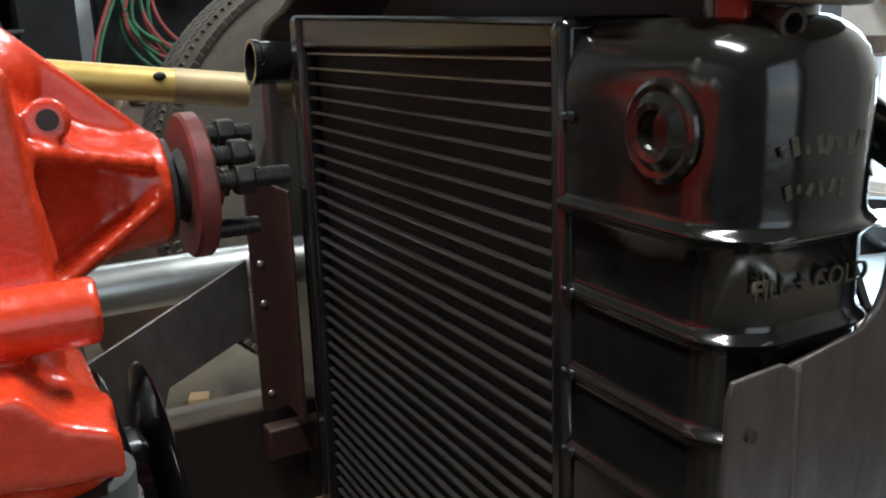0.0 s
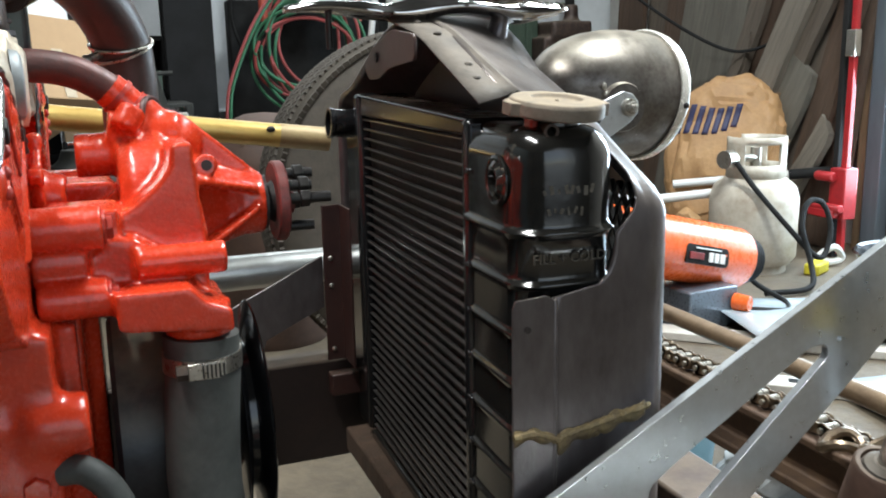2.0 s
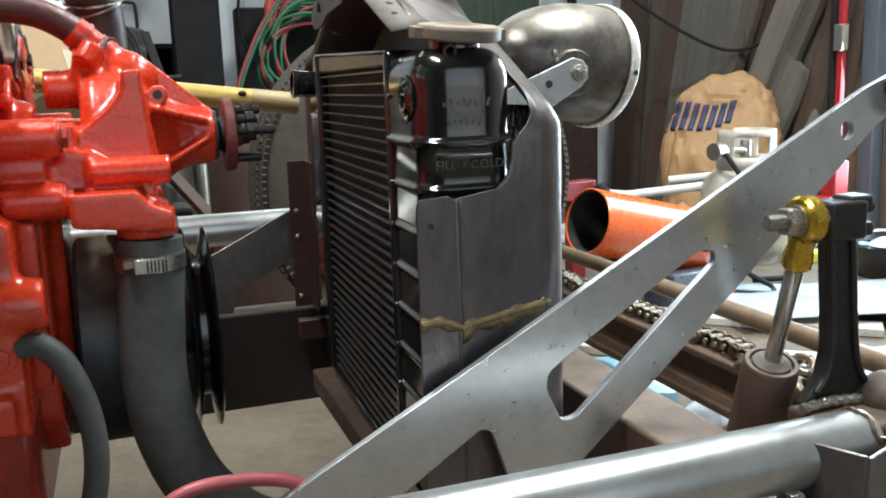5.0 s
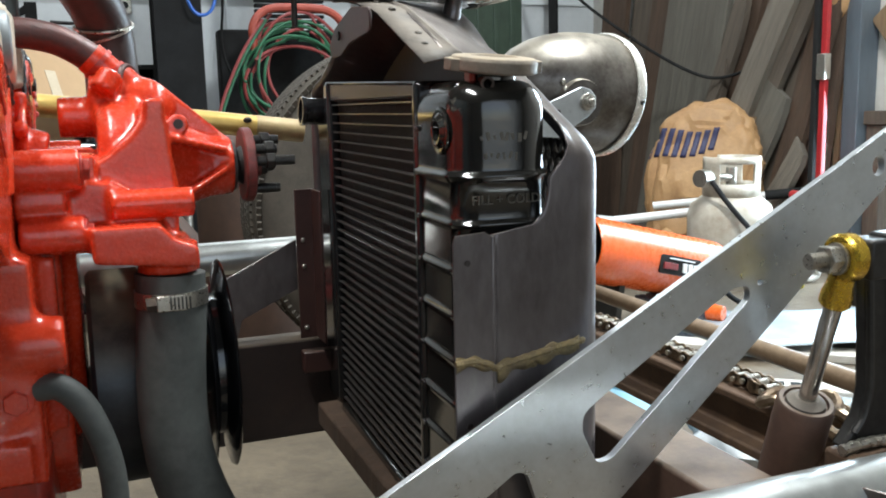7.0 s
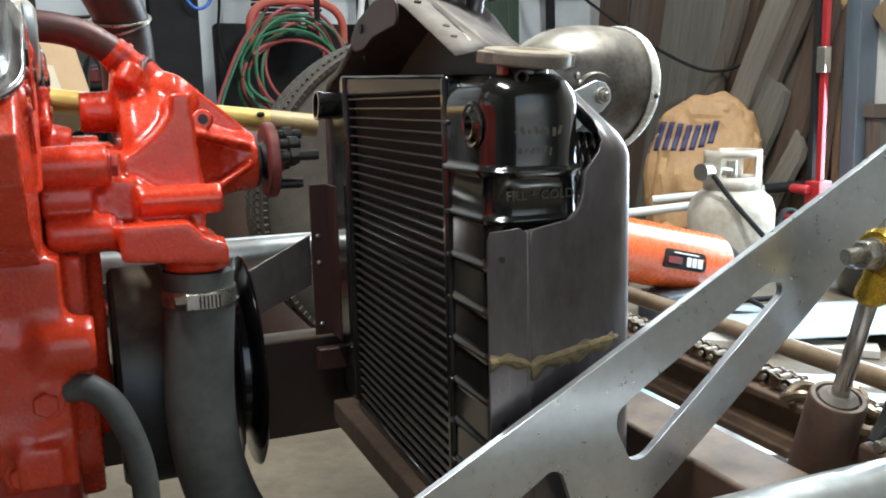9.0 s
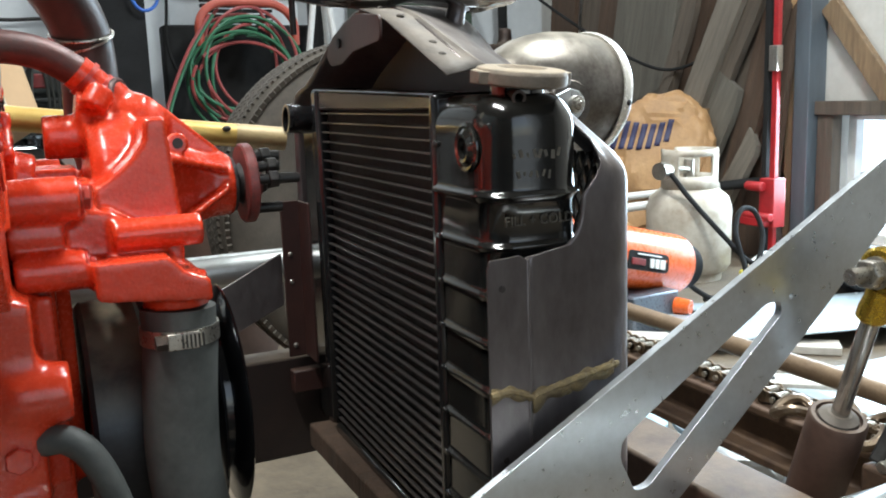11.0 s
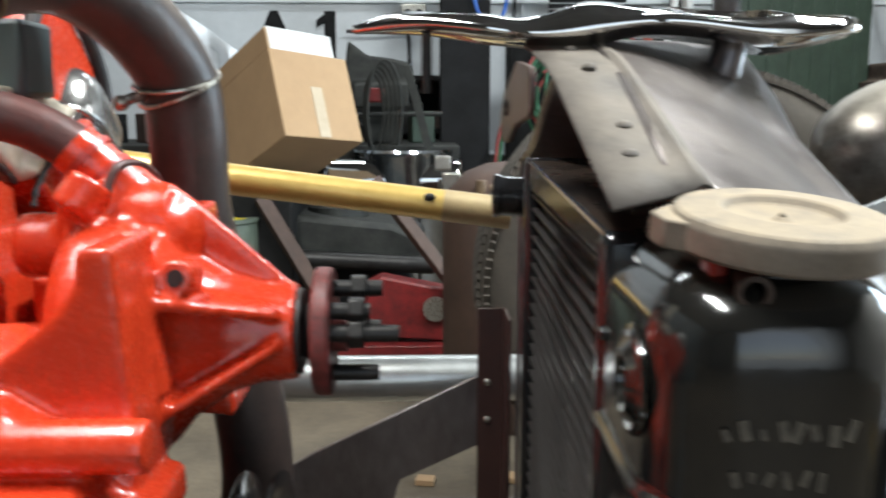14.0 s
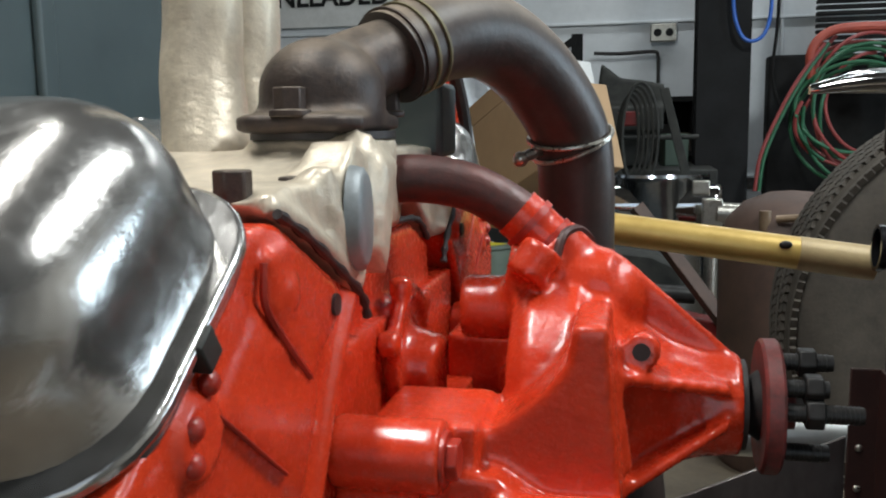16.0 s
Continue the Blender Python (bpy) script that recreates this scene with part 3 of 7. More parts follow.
for a in (0.6, 1.9, 2.8):
    add_cyl(bm, (-0.10, 0.425 + 0.040 * math.cos(a), 0.655 + 0.042 * math.sin(a)), (-0.088, 0.425 + 0.040 * math.cos(a), 0.655 + 0.042 * math.sin(a)), 0.007, seg=12)
epart("front_wall", bm, RED, "orange-red block wall behind the pump", cast=0.003)

# thermostat housing
bm = B()
add_prism(bm, [(-0.174, 0.385), (-0.163, 0.374), (-0.116, 0.374), (-0.105, 0.386), (-0.105, 0.456), (-0.116, 0.468), (-0.163, 0.468), (-0.174, 0.456)], 0.778, 0.788, "z")
add_cyl(bm, (-0.138, 0.42, 0.785), (-0.138, 0.42, 0.801), 0.0345)
add_ball(bm, (-0.138, 0.42, 0.799), 0.0345, (1, 1, 0.88))
add_cyl(bm, (-0.138, 0.42, 0.806), (-0.100, 0.481, 0.829), 0.0215)
therm = epart("thermostat_housing", bm, RUST, "rusty brown cast thermostat housing", cast=0.003)
for p in ((-0.141, 0.380), (-0.114, 0.462)):
    bm = B()
    add_hex(bm, (p[0], p[1], 0.786), (p[0], p[1], 0.801), 0.0085)
    add_cyl(bm, (p[0], p[1], 0.786), (p[0], p[1], 0.790), 0.0105)
    part("bolt", bm, RUST, therm, bevel=0.001)
bm = B()
add_cyl(bm, (-0.138, 0.42, 0.7745), (-0.138, 0.42, 0.7785), 0.0395, seg=32)
part("gasket", bm, GASKET_HOLE, therm)

# bypass pipe: rusty, then enamelled at the pump
bm = B()
add_tube(bm, [(-0.118, 0.430, 0.750), (-0.09, 0.436, 0.752), (-0.06, 0.444, 0.746), (-0.032, 0.449, 0.729), (-0.012, 0.450, 0.709)], 0.0135, seg=20)
byp = epart("bypass_pipe", bm, RUSTY_RED, "rusty red-painted bypass pipe")
bm = B()
add_tube(bm, [(-0.036, 0.448, 0.7325), (-0.024, 0.4495, 0.7215), (-0.012, 0.450, 0.709)], 0.0150, seg=20)
part("painted_sleeve", bm, RED, byp)
for p, d in (((-0.030, 0.4490, 0.7270), (0.70, 0.05, -0.66)), ((-0.020, 0.4497, 0.7175), (0.68, 0.03, -0.70))):
    bm = B()
    add_lathe(bm, p, d, [(0, 0.0150), (0, 0.0166), (0.004, 0.0166), (0.004, 0.0150)], 28)
    part("band", bm, RED_DARK, byp)

# water pump
bm = B()
add_lathe(bm, (0.0, CY, CZ), (1, 0, 0), [(0, 0.02), (0, 0.066), (0.016, 0.064), (0.028, 0.048), (0.05, 0.034), (0.066, 0.029), (0.086, 0.0275), (0.086, 0.0)], 40)
add_lathe(bm, (-0.035, CY, CZ), (1, 0, 0), [(0, 0.02), (0, 0.062), (0.01, 0.070), (0.036, 0.070), (0.045, 0.06), (0.045, 0.0)], 40)
# ribs on the nose
add_prism(bm, [(0.012, 0.712), (0.024, 0.708), (0.084, 0.655), (0.084, 0.64), (0.02, 0.64)], CY - 0.004, CY + 0.004, "y")
for z, slope in ((0.660, -0.27), (0.597, 0.50)):
    n0 = len(bm.verts)
    add_prism(bm, [(0.014, 0.372), (0.030, 0.381), (0.078, 0.412), (0.078, 0.44), (0.014, 0.44)], z - 0.0034, z + 0.0034, "z")
    bm.verts.ensure_lookup_table()
    for v in bm.verts[n0:]:
        v.co.z += slope * (v.co.x - 0.018)
add_prism(bm, [(0.01, 0.534), (0.03, 0.522), (0.07, 0.473), (0.07, 0.45), (0.01, 0.45)], CZ + 0.004, CZ + 0.012, "z")
for side in (-1, 1):
    f = (lambda y: y) if side < 0 else (lambda y: 2 * CY - y)
    lo, hi = sorted((f(0.338), f(0.41)))
    # arm that rises from the leg to the upper boss
    add_prism(bm, [(-0.054, 0.627), (-0.039, 0.640), (-0.026, 0.648), (-0.010, 0.661), (0.000, 0.674), (0.0025, 0.692), (0.0185, 0.693), (0.0195, 0.675), (0.022, 0.645), (0.025, 0.612), (0.024, 0.575), (-0.046, 0.575)], *sorted((f(0.342), f(0.405))), "y")
    add_prism(bm, [(0.010, 0.690), (0.0185, 0.690), (0.030, 0.612), (0.012, 0.612)], *sorted((f(0.376), f(0.390))), "y")
    add_cyl(bm, (-0.03, f(0.327), 0.6065), (0.036, f(0.327), 0.6065), 0.0125)
    add_cyl(bm, (-0.100, f(0.317), 0.638), (-0.050, f(0.317), 0.638), 0.0165)
    add_cyl(bm, (-0.100, f(0.330), 0.612), (-0.062, f(0.330), 0.612), 0.0185)
    add_cyl(bm, (-0.098, f(0.314), 0.587), (-0.050, f(0.314), 0.587), 0.0145)
    add_prism(bm, [(-0.062, 0.575), (-0.062, 0.612), (-0.046, 0.626), (-0.030, 0.626), (-0.005, 0.610), (0.010, 0.59), (0.0, 0.575)], *sorted((f(0.326), f(0.37))), "y")
    lo, hi = sorted((f(0.335), f(0.40)))
    add_box(bm, (-0.064, f(0.360), 0.608), (0.05, 0.06, 0.08))
    add_prism(bm, [(-0.048, 0.592), (0.006, 0.592), (0.016, 0.580), (0.034, 0.573), (0.035, 0.556), (-0.046, 0.564)], *sorted((f(0.292), f(0.39))), "y")
# spigot, filler boss and the small cylinder behind
add_cyl(bm, (0.012, 0.323, 0.575), (0.012, 0.323, 0.550), 0.024, 0.0255)
add_cyl(bm, (-0.040, 0.450, 0.697), (0.016, 0.450, 0.690), 0.0225)
add_ball(bm, (0.012, 0.450, 0.684), 0.024)
add_cyl(bm, (-0.018, 0.4495, 0.716), (0.004, 0.451, 0.694), 0.0175)
add_cyl(bm, (-0.066, 0.448, 0.678), (-0.03, 0.448, 0.678), 0.0185)
add_cyl(bm, (-0.028, 0.418, 0.700), (-0.018, 0.425, 0.716), 0.012)
add_cyl(bm, (0.034, 0.412, 0.667), (0.033, 0.388, 0.670), 0.0095)
pump = epart("water_pump", bm, RED, "orange-red cast iron water pump", cast=0.0022)
pump.modifiers["soften"].iterations = 7
# no bore here: a black plug-shaped disc paints the hole's shade
bm = B()
add_cyl(bm, (0.034, 0.400, 0.6685), (0.033, 0.3872, 0.6701), 0.0044, seg=16)
part("bolt_hole", bm, GASKET_HOLE, pump)
bm = B()
add_cyl(bm, (0.084, CY, CZ), (0.0885, CY, CZ), 0.0245, seg=32)
add_cyl(bm, (0.088, CY, CZ), (0.0955, CY, CZ), 0.014, 0.019, seg=28)
part("shaft_seal", bm, GASKET_HOLE, pump)
bm = B()
add_lathe(bm, (0.0955, CY, CZ), (1, 0, 0), [(0, 0.0), (0, 0.035), (0.0015, 0.0365), (0.0085, 0.0365), (0.010, 0.035), (0.010, 0.012), (0.018, 0.012), (0.018, 0.0)], 40)
flange = part("hub_flange", bm, OLD_RED, pump, "worn red hub flange with studs", sharp=40)
for a, ln, nut in ((100, 0.028, 1), (10, 0.038, 1), (190, 0.026, 1), (280, 0.026, 0), (40, 0.022, 1)):
    c = Vector((0.1055, CY - 0.024 * math.cos(radians(a)), CZ + 0.024 * math.sin(radians(a))))
    bm = B()
    add_cyl(bm, c, c + Vector((ln, 0, 0)), 0.0045, seg=14)
    for i in range(int(ln / 0.0022)):
        add_cyl(bm, c + Vector((0.0022 * i, 0, 0)), c + Vector((0.0022 * i + 0.001, 0, 0)), 0.0050, seg=12)
    st = part("stud", bm, DARKMETAL, pump)
    if nut:
        bm = B()
        add_hex(bm, c + Vector((0.010, 0, 0)), c + Vector((0.019, 0, 0)), 0.0085)
        part("nut", bm, DARKMETAL, pump, bevel=0.001)
for p in ((-0.050, 0.315, 0.638), (-0.050, 0.312, 0.587)):
    bm = B()
    add_hex(bm, p, (p[0] + 0.007, p[1], p[2]), 0.0095)
    add_cyl(bm, (p[0] - 0.001, p[1], p[2]), (p[0] + 0.002, p[1], p[2]), 0.0125)
    part("bolt", bm, RED_DARK, pump, bevel=0.001)
bm = B()
add_tube(bm, [(-0.012, 0.428, 0.710), (-0.008, 0.436, 0.722), (0.0, 0.452, 0.722), (0.006, 0.464, 0.710), (0.002, 0.462, 0.696), (-0.006, 0.446, 0.690), (-0.014, 0.432, 0.698), (-0.012, 0.428, 0.710)], 0.0026, seg=8)
part("hose_clip", bm, RUSTY_RED, pump)

# far-side red cover behind the housing
bm = B()
add_prism(bm, [(0.585, 0.72), (0.60, 0.80), (0.635, 0.835), (0.69, 0.83), (0.74, 0.79), (0.76, 0.72)], -0.28, -0.125, "x")
epart("rear_cover", bm, RED, cast=0.005)
bm = B()
add_tube(bm, [(-0.122, 0.59, 0.755), (-0.122, 0.605, 0.805), (-0.122, 0.64, 0.838), (-0.122, 0.69, 0.832), (-0.122, 0.745, 0.785), (-0.122, 0.765, 0.72)], 0.006, seg=8)
epart("cover_rim", bm, GASKET_HOLE)
bm = B()
add_box(bm, (-0.122, 0.56, 0.785), (0.05, 0.05, 0.05))
epart("coil_box", bm, BODY_GREY, bevel=0.004)

# ---- hoses ----
HO = (0.01, 0.30, 0.30)
hose = thing("lower_radiator_hose", "thick grey rubber lower radiator hose with steel clamp", "hose", at=HO)
bm = B()
add_tube(bm, [(0.0125, 0.3235, 0.5485), (0.0122, 0.3233, 0.54), (0.012, 0.323, 0.52), (0.008, 0.322, 0.47), (0.007, 0.321, 0.42), (0.014, 0.320, 0.37), (0.036, 0.319, 0.315), (0.077, 0.318, 0.27), (0.13, 0.318, 0.245)], 0.0285, seg=28)
under(part("tube", bm, GREY_RUBBER, hose), HO)
bm = B()
add_lathe(bm, (0.0122, 0.3232, 0.522), (0.0, 0, 1), [(0, 0.0288), (0, 0.0300), (0.013, 0.0300), (0.013, 0.0288)], 40)
clamp = under(part("hose_clamp", bm, ZINC, hose, "bright steel worm-drive clamp"), HO)
bm = B()
add_box(bm, (0.010, 0.2925, 0.5285), (0.024, 0.006, 0.013))
part("worm_box", bm, ZINC, clamp, bevel=0.001)
# dark bars paint the shade inside the clamp slots
for i in range(6):
    bm = B()
    add_box(bm, (0.009 + 0.003 * i, 0.2893, 0.5285), (0.0013, 0.002, 0.010))
    part("slot", bm, DARKMETAL, clamp)
bm = B()
add_hex(bm, (-0.010, 0.2935, 0.5285), (-0.002, 0.2935, 0.5285), 0.006)
part("screw", bm, RUST, clamp)

UO = (-0.01, 0.6, 0.5)
upper = thing("upper_radiator_hose", "dusty brown curved rubber upper radiator hose", "hose", at=UO)
bm = B()
add_tube(bm, [(-0.112, 0.462, 0.820), (-0.100, 0.481, 0.829), (-0.086, 0.50, 0.836), (-0.066, 0.53, 0.837), (-0.044, 0.56, 0.821), (-0.026, 0.585, 0.795), (-0.016, 0.600, 0.769), (-0.013, 0.605, 0.736), (-0.012, 0.608, 0.68), (0.0, 0.610, 0.62), (0.018, 0.610, 0.555), (0.027, 0.610, 0.50), (0.026, 0.612, 0.45), (0.012, 0.616, 0.39), (-0.01, 0.62, 0.33)], 0.0275, seg=28)
under(part("tube", bm, BROWN_RUBBER, upper), UO)
for s in (0.0, 0.010, 0.020):
    bm = B()
    c = Vector((-0.1105, 0.4645, 0.8215)) + s * Vector((0.50, 0.78, 0.36))
    add_lathe(bm, c, (0.50, 0.78, 0.36), [(0, 0.0275), (0, 0.0288), (0.0016, 0.0288), (0.0016, 0.0275)], 36)
    under(part("stripe", bm, OCHRE if s else RUST, upper), UO)
wc, wd = Vector((-0.0165, 0.599, 0.7695)), Vector((0.013, 0.020, -0.059)).normalized()
wu = wd.cross(Vector((0, 1, 0))).normalized()
wv = wd.cross(wu)
for s, lean in ((-0.004, 0.004), (0.003, -0.003)):
    bm = B()
    add_tube(bm, [wc + wd * (s + lean * math.cos(a)) + 0.0296 * (wu * math.cos(a) + wv * math.sin(a)) for a in np.linspace(0, 2 * math.pi, 33)], 0.0016, seg=8, k=1)
    under(part("wire_clamp", bm, ZINC, upper, "twisted bright wire clamp"), UO)
bm = B()
add_tube(bm, [(-0.036, 0.585, 0.763), (-0.044, 0.578, 0.760), (-0.050, 0.575, 0.757)], 0.004, seg=10)
add_ball(bm, (-0.050, 0.575, 0.757), 0.0055)
under(part("wire_twist", bm, ZINC, upper), UO)

SO = (-0.06, 0.28, 0.3)
small = thing("heater_hose", "thin grey rubber heater hose at the block", "hose", at=SO)
bm = B()
add_tube(bm, [(-0.092, 0.270, 0.478), (-0.076, 0.264, 0.478), (-0.060, 0.261, 0.460), (-0.047, 0.260, 0.42), (-0.045, 0.258, 0.375), (-0.056, 0.254, 0.33), (-0.088, 0.25, 0.28)], 0.0100, seg=18)
under(part("tube", bm, GREY_RUBBER, small), SO)
PO = (0.05, 0.2, 0.3)
pink = thing("air_line", "thin faded red rubber air line", "hose", at=PO)
bm = B()
add_tube(bm, [(-0.05, 0.195, 0.22), (-0.032, 0.19, 0.30), (-0.012, 0.186, 0.348), (0.02, 0.184, 0.371), (0.06, 0.186, 0.372), (0.10, 0.19, 0.362), (0.15, 0.20, 0.33)], 0.0055, seg=14)
under(part("tube", bm, PINK, pink), PO)

# ---- radiator ----
RO = (0.27, 0.49, 0.27)
radiator = thing("radiator", "black crossflow radiator with pale fin edges and glossy tank", "radiator", at=RO)
CX0, CX1, RY0, RY1, RZ0, RZ1 = 0.2385, 0.285, 0.322, 0.660, 0.295, 0.690


def rpart(name, bm, m, label="", **k):
    return under(part(name, bm, m, radiator, label, **k), RO)


bm = B()
add_box(bm, ((CX0 + CX1) / 2 + 0.002, (RY0 + RY1) / 2, (RZ0 + RZ1) / 2), (CX1 - CX0 - 0.006, RY1 - RY0, RZ1 - RZ0))
core = rpart("core", bm, FIN, "black corrugated fin core")
bm = B()
add_prism(bm, [(RY0 - 0.012, 0.6885), (RY0 - 0.012, 0.7015), (RY1 + 0.016, 0.7125), (RY1 + 0.016, 0.6885)], CX0 - 0.0055, CX1 + 0.006, "x")
rpart("top_channel", bm, CHANNEL, bevel=0.0025)
bm = B()
add_tube(bm, [(CX0 - 0.006, RY0 - 0.010, 0.7015), (CX0 - 0.006, 0.49, 0.7070), (CX0 - 0.006, RY1 + 0.014, 0.7125)], 0.0018, seg=8, k=2)
rpart("channel_lip", bm, BLACK)
bm = B()
add_box(bm, ((CX0 + CX1) / 2, (RY0 + RY1) / 2, RZ0 - 0.006), (CX1 - CX0 + 0.012, RY1 - RY0 + 0.01, 0.012))
rpart("bottom_channel", bm, TANK, bevel=0.003)
for y, w, top in ((RY0 - 0.006, 0.014, 0.703), (RY1 + 0.013, 0.022, 0.714)):
    bm = B()
    add_box(bm, ((CX0 + CX1) / 2, y, (RZ0 + top) / 2), (CX1 - CX0 + 0.018, w, top - RZ0))
    rpart("header_plate", bm, BLACK, bevel=0.005)
bm = B()
add_box(bm, (CX0 - 0.0008, (RY0 + RY1) / 2, 0), (0.0050, RY1 - RY0, 0.0014))
tube0 = rpart("cooling_tube", bm, TUBE)
tube0.location.z = 0.6850
k = 0.005 + 0.01122
while RZ1 - k > RZ0 + 0.004:
    ob = tube0.copy()
    scene.collection.objects.link(ob)
    ob.location.z = RZ1 - k
    k += 0.01122

# near tank with ribs, port, neck
def tank_section(z, grow):
    """Rounded outline of the tank at a height, open towards the core."""
    x0, x1, y0, y1, r = 0.2335 - grow, 0.3155 + grow, 0.2135 - grow, 0.314, 0.024 + 0.5 * grow
    if z > 0.618:
        x0, y0, x1, r = x0 - 0.002, y0 - 0.004, x1 + 0.002, r + 0.007
    out = [(x0, y1)]
    for k in range(9):
        a = math.pi + 0.5 * math.pi * k / 8
        out.append((x0 + r + r * math.cos(a), y0 + r + r * math.sin(a)))
    for k in range(9):
        a = 1.5 * math.pi + 0.5 * math.pi * k / 8
        out.append((x1 - r + r * math.cos(a), y0 + r + r * math.sin(a)))
    return out + [(x1, y1)]


bm = B()
ribs = (0.6235, 0.584, 0.545, 0.506, 0.467, 0.428, 0.389, 0.350)
zs = sorted({round(z, 4) for z in [0.302, 0.31] + [r + d for r in ribs for d in (-0.0065, -0.0045, -0.0030, -0.0015, 0, 0.0015, 0.0030, 0.0045, 0.0065)] + [0.64, 0.655, 0.667]} | {round(0.675 + 0.026 * math.sin(math.pi / 2 * k / 6), 4) for k in range(7)})
rings = []
for z in zs:
    near = min(abs(z - r) for r in ribs)
    g = 0.0034 * math.exp(-(near / 0.0026) ** 2)
    if z > 0.675:
        q = min(1.0, (z - 0.675) / 0.026)
        g -= 0.020 * (1 - math.sqrt(max(0.0, 1 - q * q)))
    rings.append([bm.verts.new((x, y, z)) for x, y in tank_section(z, g)])
for a, b in zip(rings, rings[1:]):
    for j in range(len(a)):
        bm.faces.new((a[j], a[(j + 1) % len(a)], b[(j + 1) % len(b)], b[j]))
bm.faces.new(rings[0][::-1])
bm.faces.new(rings[-1])
tank = rpart("side_tank", bm, TANK, "glossy black ribbed side tank", sharp=70)
bm = B()
add_lathe(bm, (0.2312, 0.249, 0.6600), (-1, 0, 0), [(0, 0.010), (0, 0.0200), (0.0015, 0.0195), (0.0025, 0.0175), (0.0020, 0.0150), (0.0035, 0.0130), (0.0050, 0.0112), (0.0045, 0.0085), (0.0006, 0.0078), (0.0006, 0.0)], 32)
part("drain_port", bm, TANK, tank, "round threaded port")
# Paler than the tank: dust plus the light on raised letters, put into colour.
LIT_DUSTY = mat("lit_dusty_black", (0.13, 0.115, 0.09), (0.03, 0.026, 0.022), 0.4, scale=90)
lettering("raised_text", "FILL + COLD", 0.0108, pose(0.274, 0.2132, 0.604, 90, 0, 0), LIT_DUSTY, tank, 0.0007)
random.seed(4)
for row, (z, n) in enumerate(((0.655, 8), (0.640, 6))):
    for i in range(n):
        bm = B()
        add_box(bm, (0.252 + 0.0055 * i + 0.003 * row + random.uniform(-0.001, 0.001), 0.2096, z + random.uniform(-0.001, 0.001)), (random.uniform(0.0015, 0.0034), 0.0006, random.uniform(0.003, 0.0075)), (0, random.uniform(-25, 25), 0))
        part("raised_mark", bm, LIT_DUSTY, tank)
for i in range(10):
    bm = B()
    add_box(bm, (0.2312, 0.3075, 0.3105 + 0.039 * i), (0.005, 0.009, 0.005))
    part("crimp_tab", bm, BLACK, tank, bevel=0.0015)
NX, NY = 0.2745, 0.246
bm = B()
add_cyl(bm, (NX, NY, 0.684), (NX, NY, 0.712), 0.0215, seg=32)
neck = part("filler_neck", bm, BLACK, tank)
bm = B()
add_box(bm, (NX - 0.0205, NY - 0.008, 0.698), (0.006, 0.014, 0.022))
part("neck_tab", bm, RED_DARK, tank, bevel=0.002)
bm = B()
add_lathe(bm, (NX - 0.012, NY - 0.012, 0.700), (-0.12, -1, -0.15), [(0, 0.0), (0, 0.0048), (0.014, 0.0048), (0.0155, 0.0056), (0.018, 0.0056), (0.018, 0.0038), (0.006, 0.0034), (0.006, 0.0)], 20)
part("overflow_spout", bm, RUST, tank)
CAPM = pose(NX + 0.002, NY - 0.003, 0.7075, 8, 2, 0)
bm = B()
add_lathe(bm, (0, 0, 0), (0, 0, 1), [(0, 0.0), (0, 0.034), (0.001, 0.0365), (0.0095, 0.0365), (0.0125, 0.0345), (0.0135, 0.020), (0.0105, 0.0175), (0.0095, 0.003), (0.0110, 0.002), (0.0110, 0.0)], 48)
for sgn in (-1, 1):
    add_prism(bm, [(sgn * 0.030, -0.014), (sgn * 0.041, -0.008), (sgn * 0.043, 0.003), (sgn * 0.034, 0.014), (sgn * 0.028, 0.016)], 0.0005, 0.0105, "z")
bm.transform(CAPM)
cap = rpart("radiator_cap", bm, CAP, "dusty round metal cap with two ears", bevel=0.001)
bm = B()
add_ball(bm, CAPM @ Vector((0, 0, 0.0108)), 0.0015, seg=12)
part("rivet", bm, CAP, cap)

# far tank and inlet
bm = B()
add_box(bm, (0.266, 0.724, 0.478), (0.062, 0.07, 0.405))
rpart("far_tank", bm, TANK, "glossy black far side tank", bevel=0.014)
bm = B()
add_lathe(bm, (0.250, 0.722, 0.676), (-1, 0, 0.06), [(0, 0.012), (0, 0.0175), (0.036, 0.0175), (0.038, 0.019), (0.043, 0.019), (0.043, 0.0155), (0.010, 0.0145), (0.010, 0.0)], 32)
rpart("inlet_pipe", bm, BLACK, "short black inlet pipe")
# the radiator stands slightly askew, its far end forward
RTURN = -0.030
rp_ = Vector((0.236, 0.32, RO[2]))
radiator.rotation_euler.z = RTURN
radiator.location = rp_ + Matrix.Rotation(RTURN, 3, "Z") @ (Vector(RO) - rp_)

# brown side bracket with rivets
bo = (0.22, 0.735, 0.36)
brk = thing("side_bracket", "dark brown riveted steel bracket beside the radiator", "bracket", at=bo)
bm = B()
add_box(bm, (0.2195, 0.735, 0.4725), (0.024, 0.003, 0.205))
add_box(bm, (0.232, 0.712, 0.4725), (0.003, 0.046, 0.205))
under(part("angle", bm, BROWN, brk, bevel=0.001), bo)
for z in (0.506, 0.470, 0.385):
    bm = B()
    add_ball(bm, (0.2165, 0.733, z), 0.0034, (1, 0.5, 1), seg=12)
    under(part("rivet", bm, ZINC, brk), bo)

# ---- grille shell ----
GO = (0.31, 0.46, 0.28)
shell = thing("grille_shell", "bare steel radiator grille shell with brazed seam", "grille shell", at=GO)


def gpart(name, bm, m, label="", **k):
    return under(part(name, bm, m, shell, label, **k), GO)


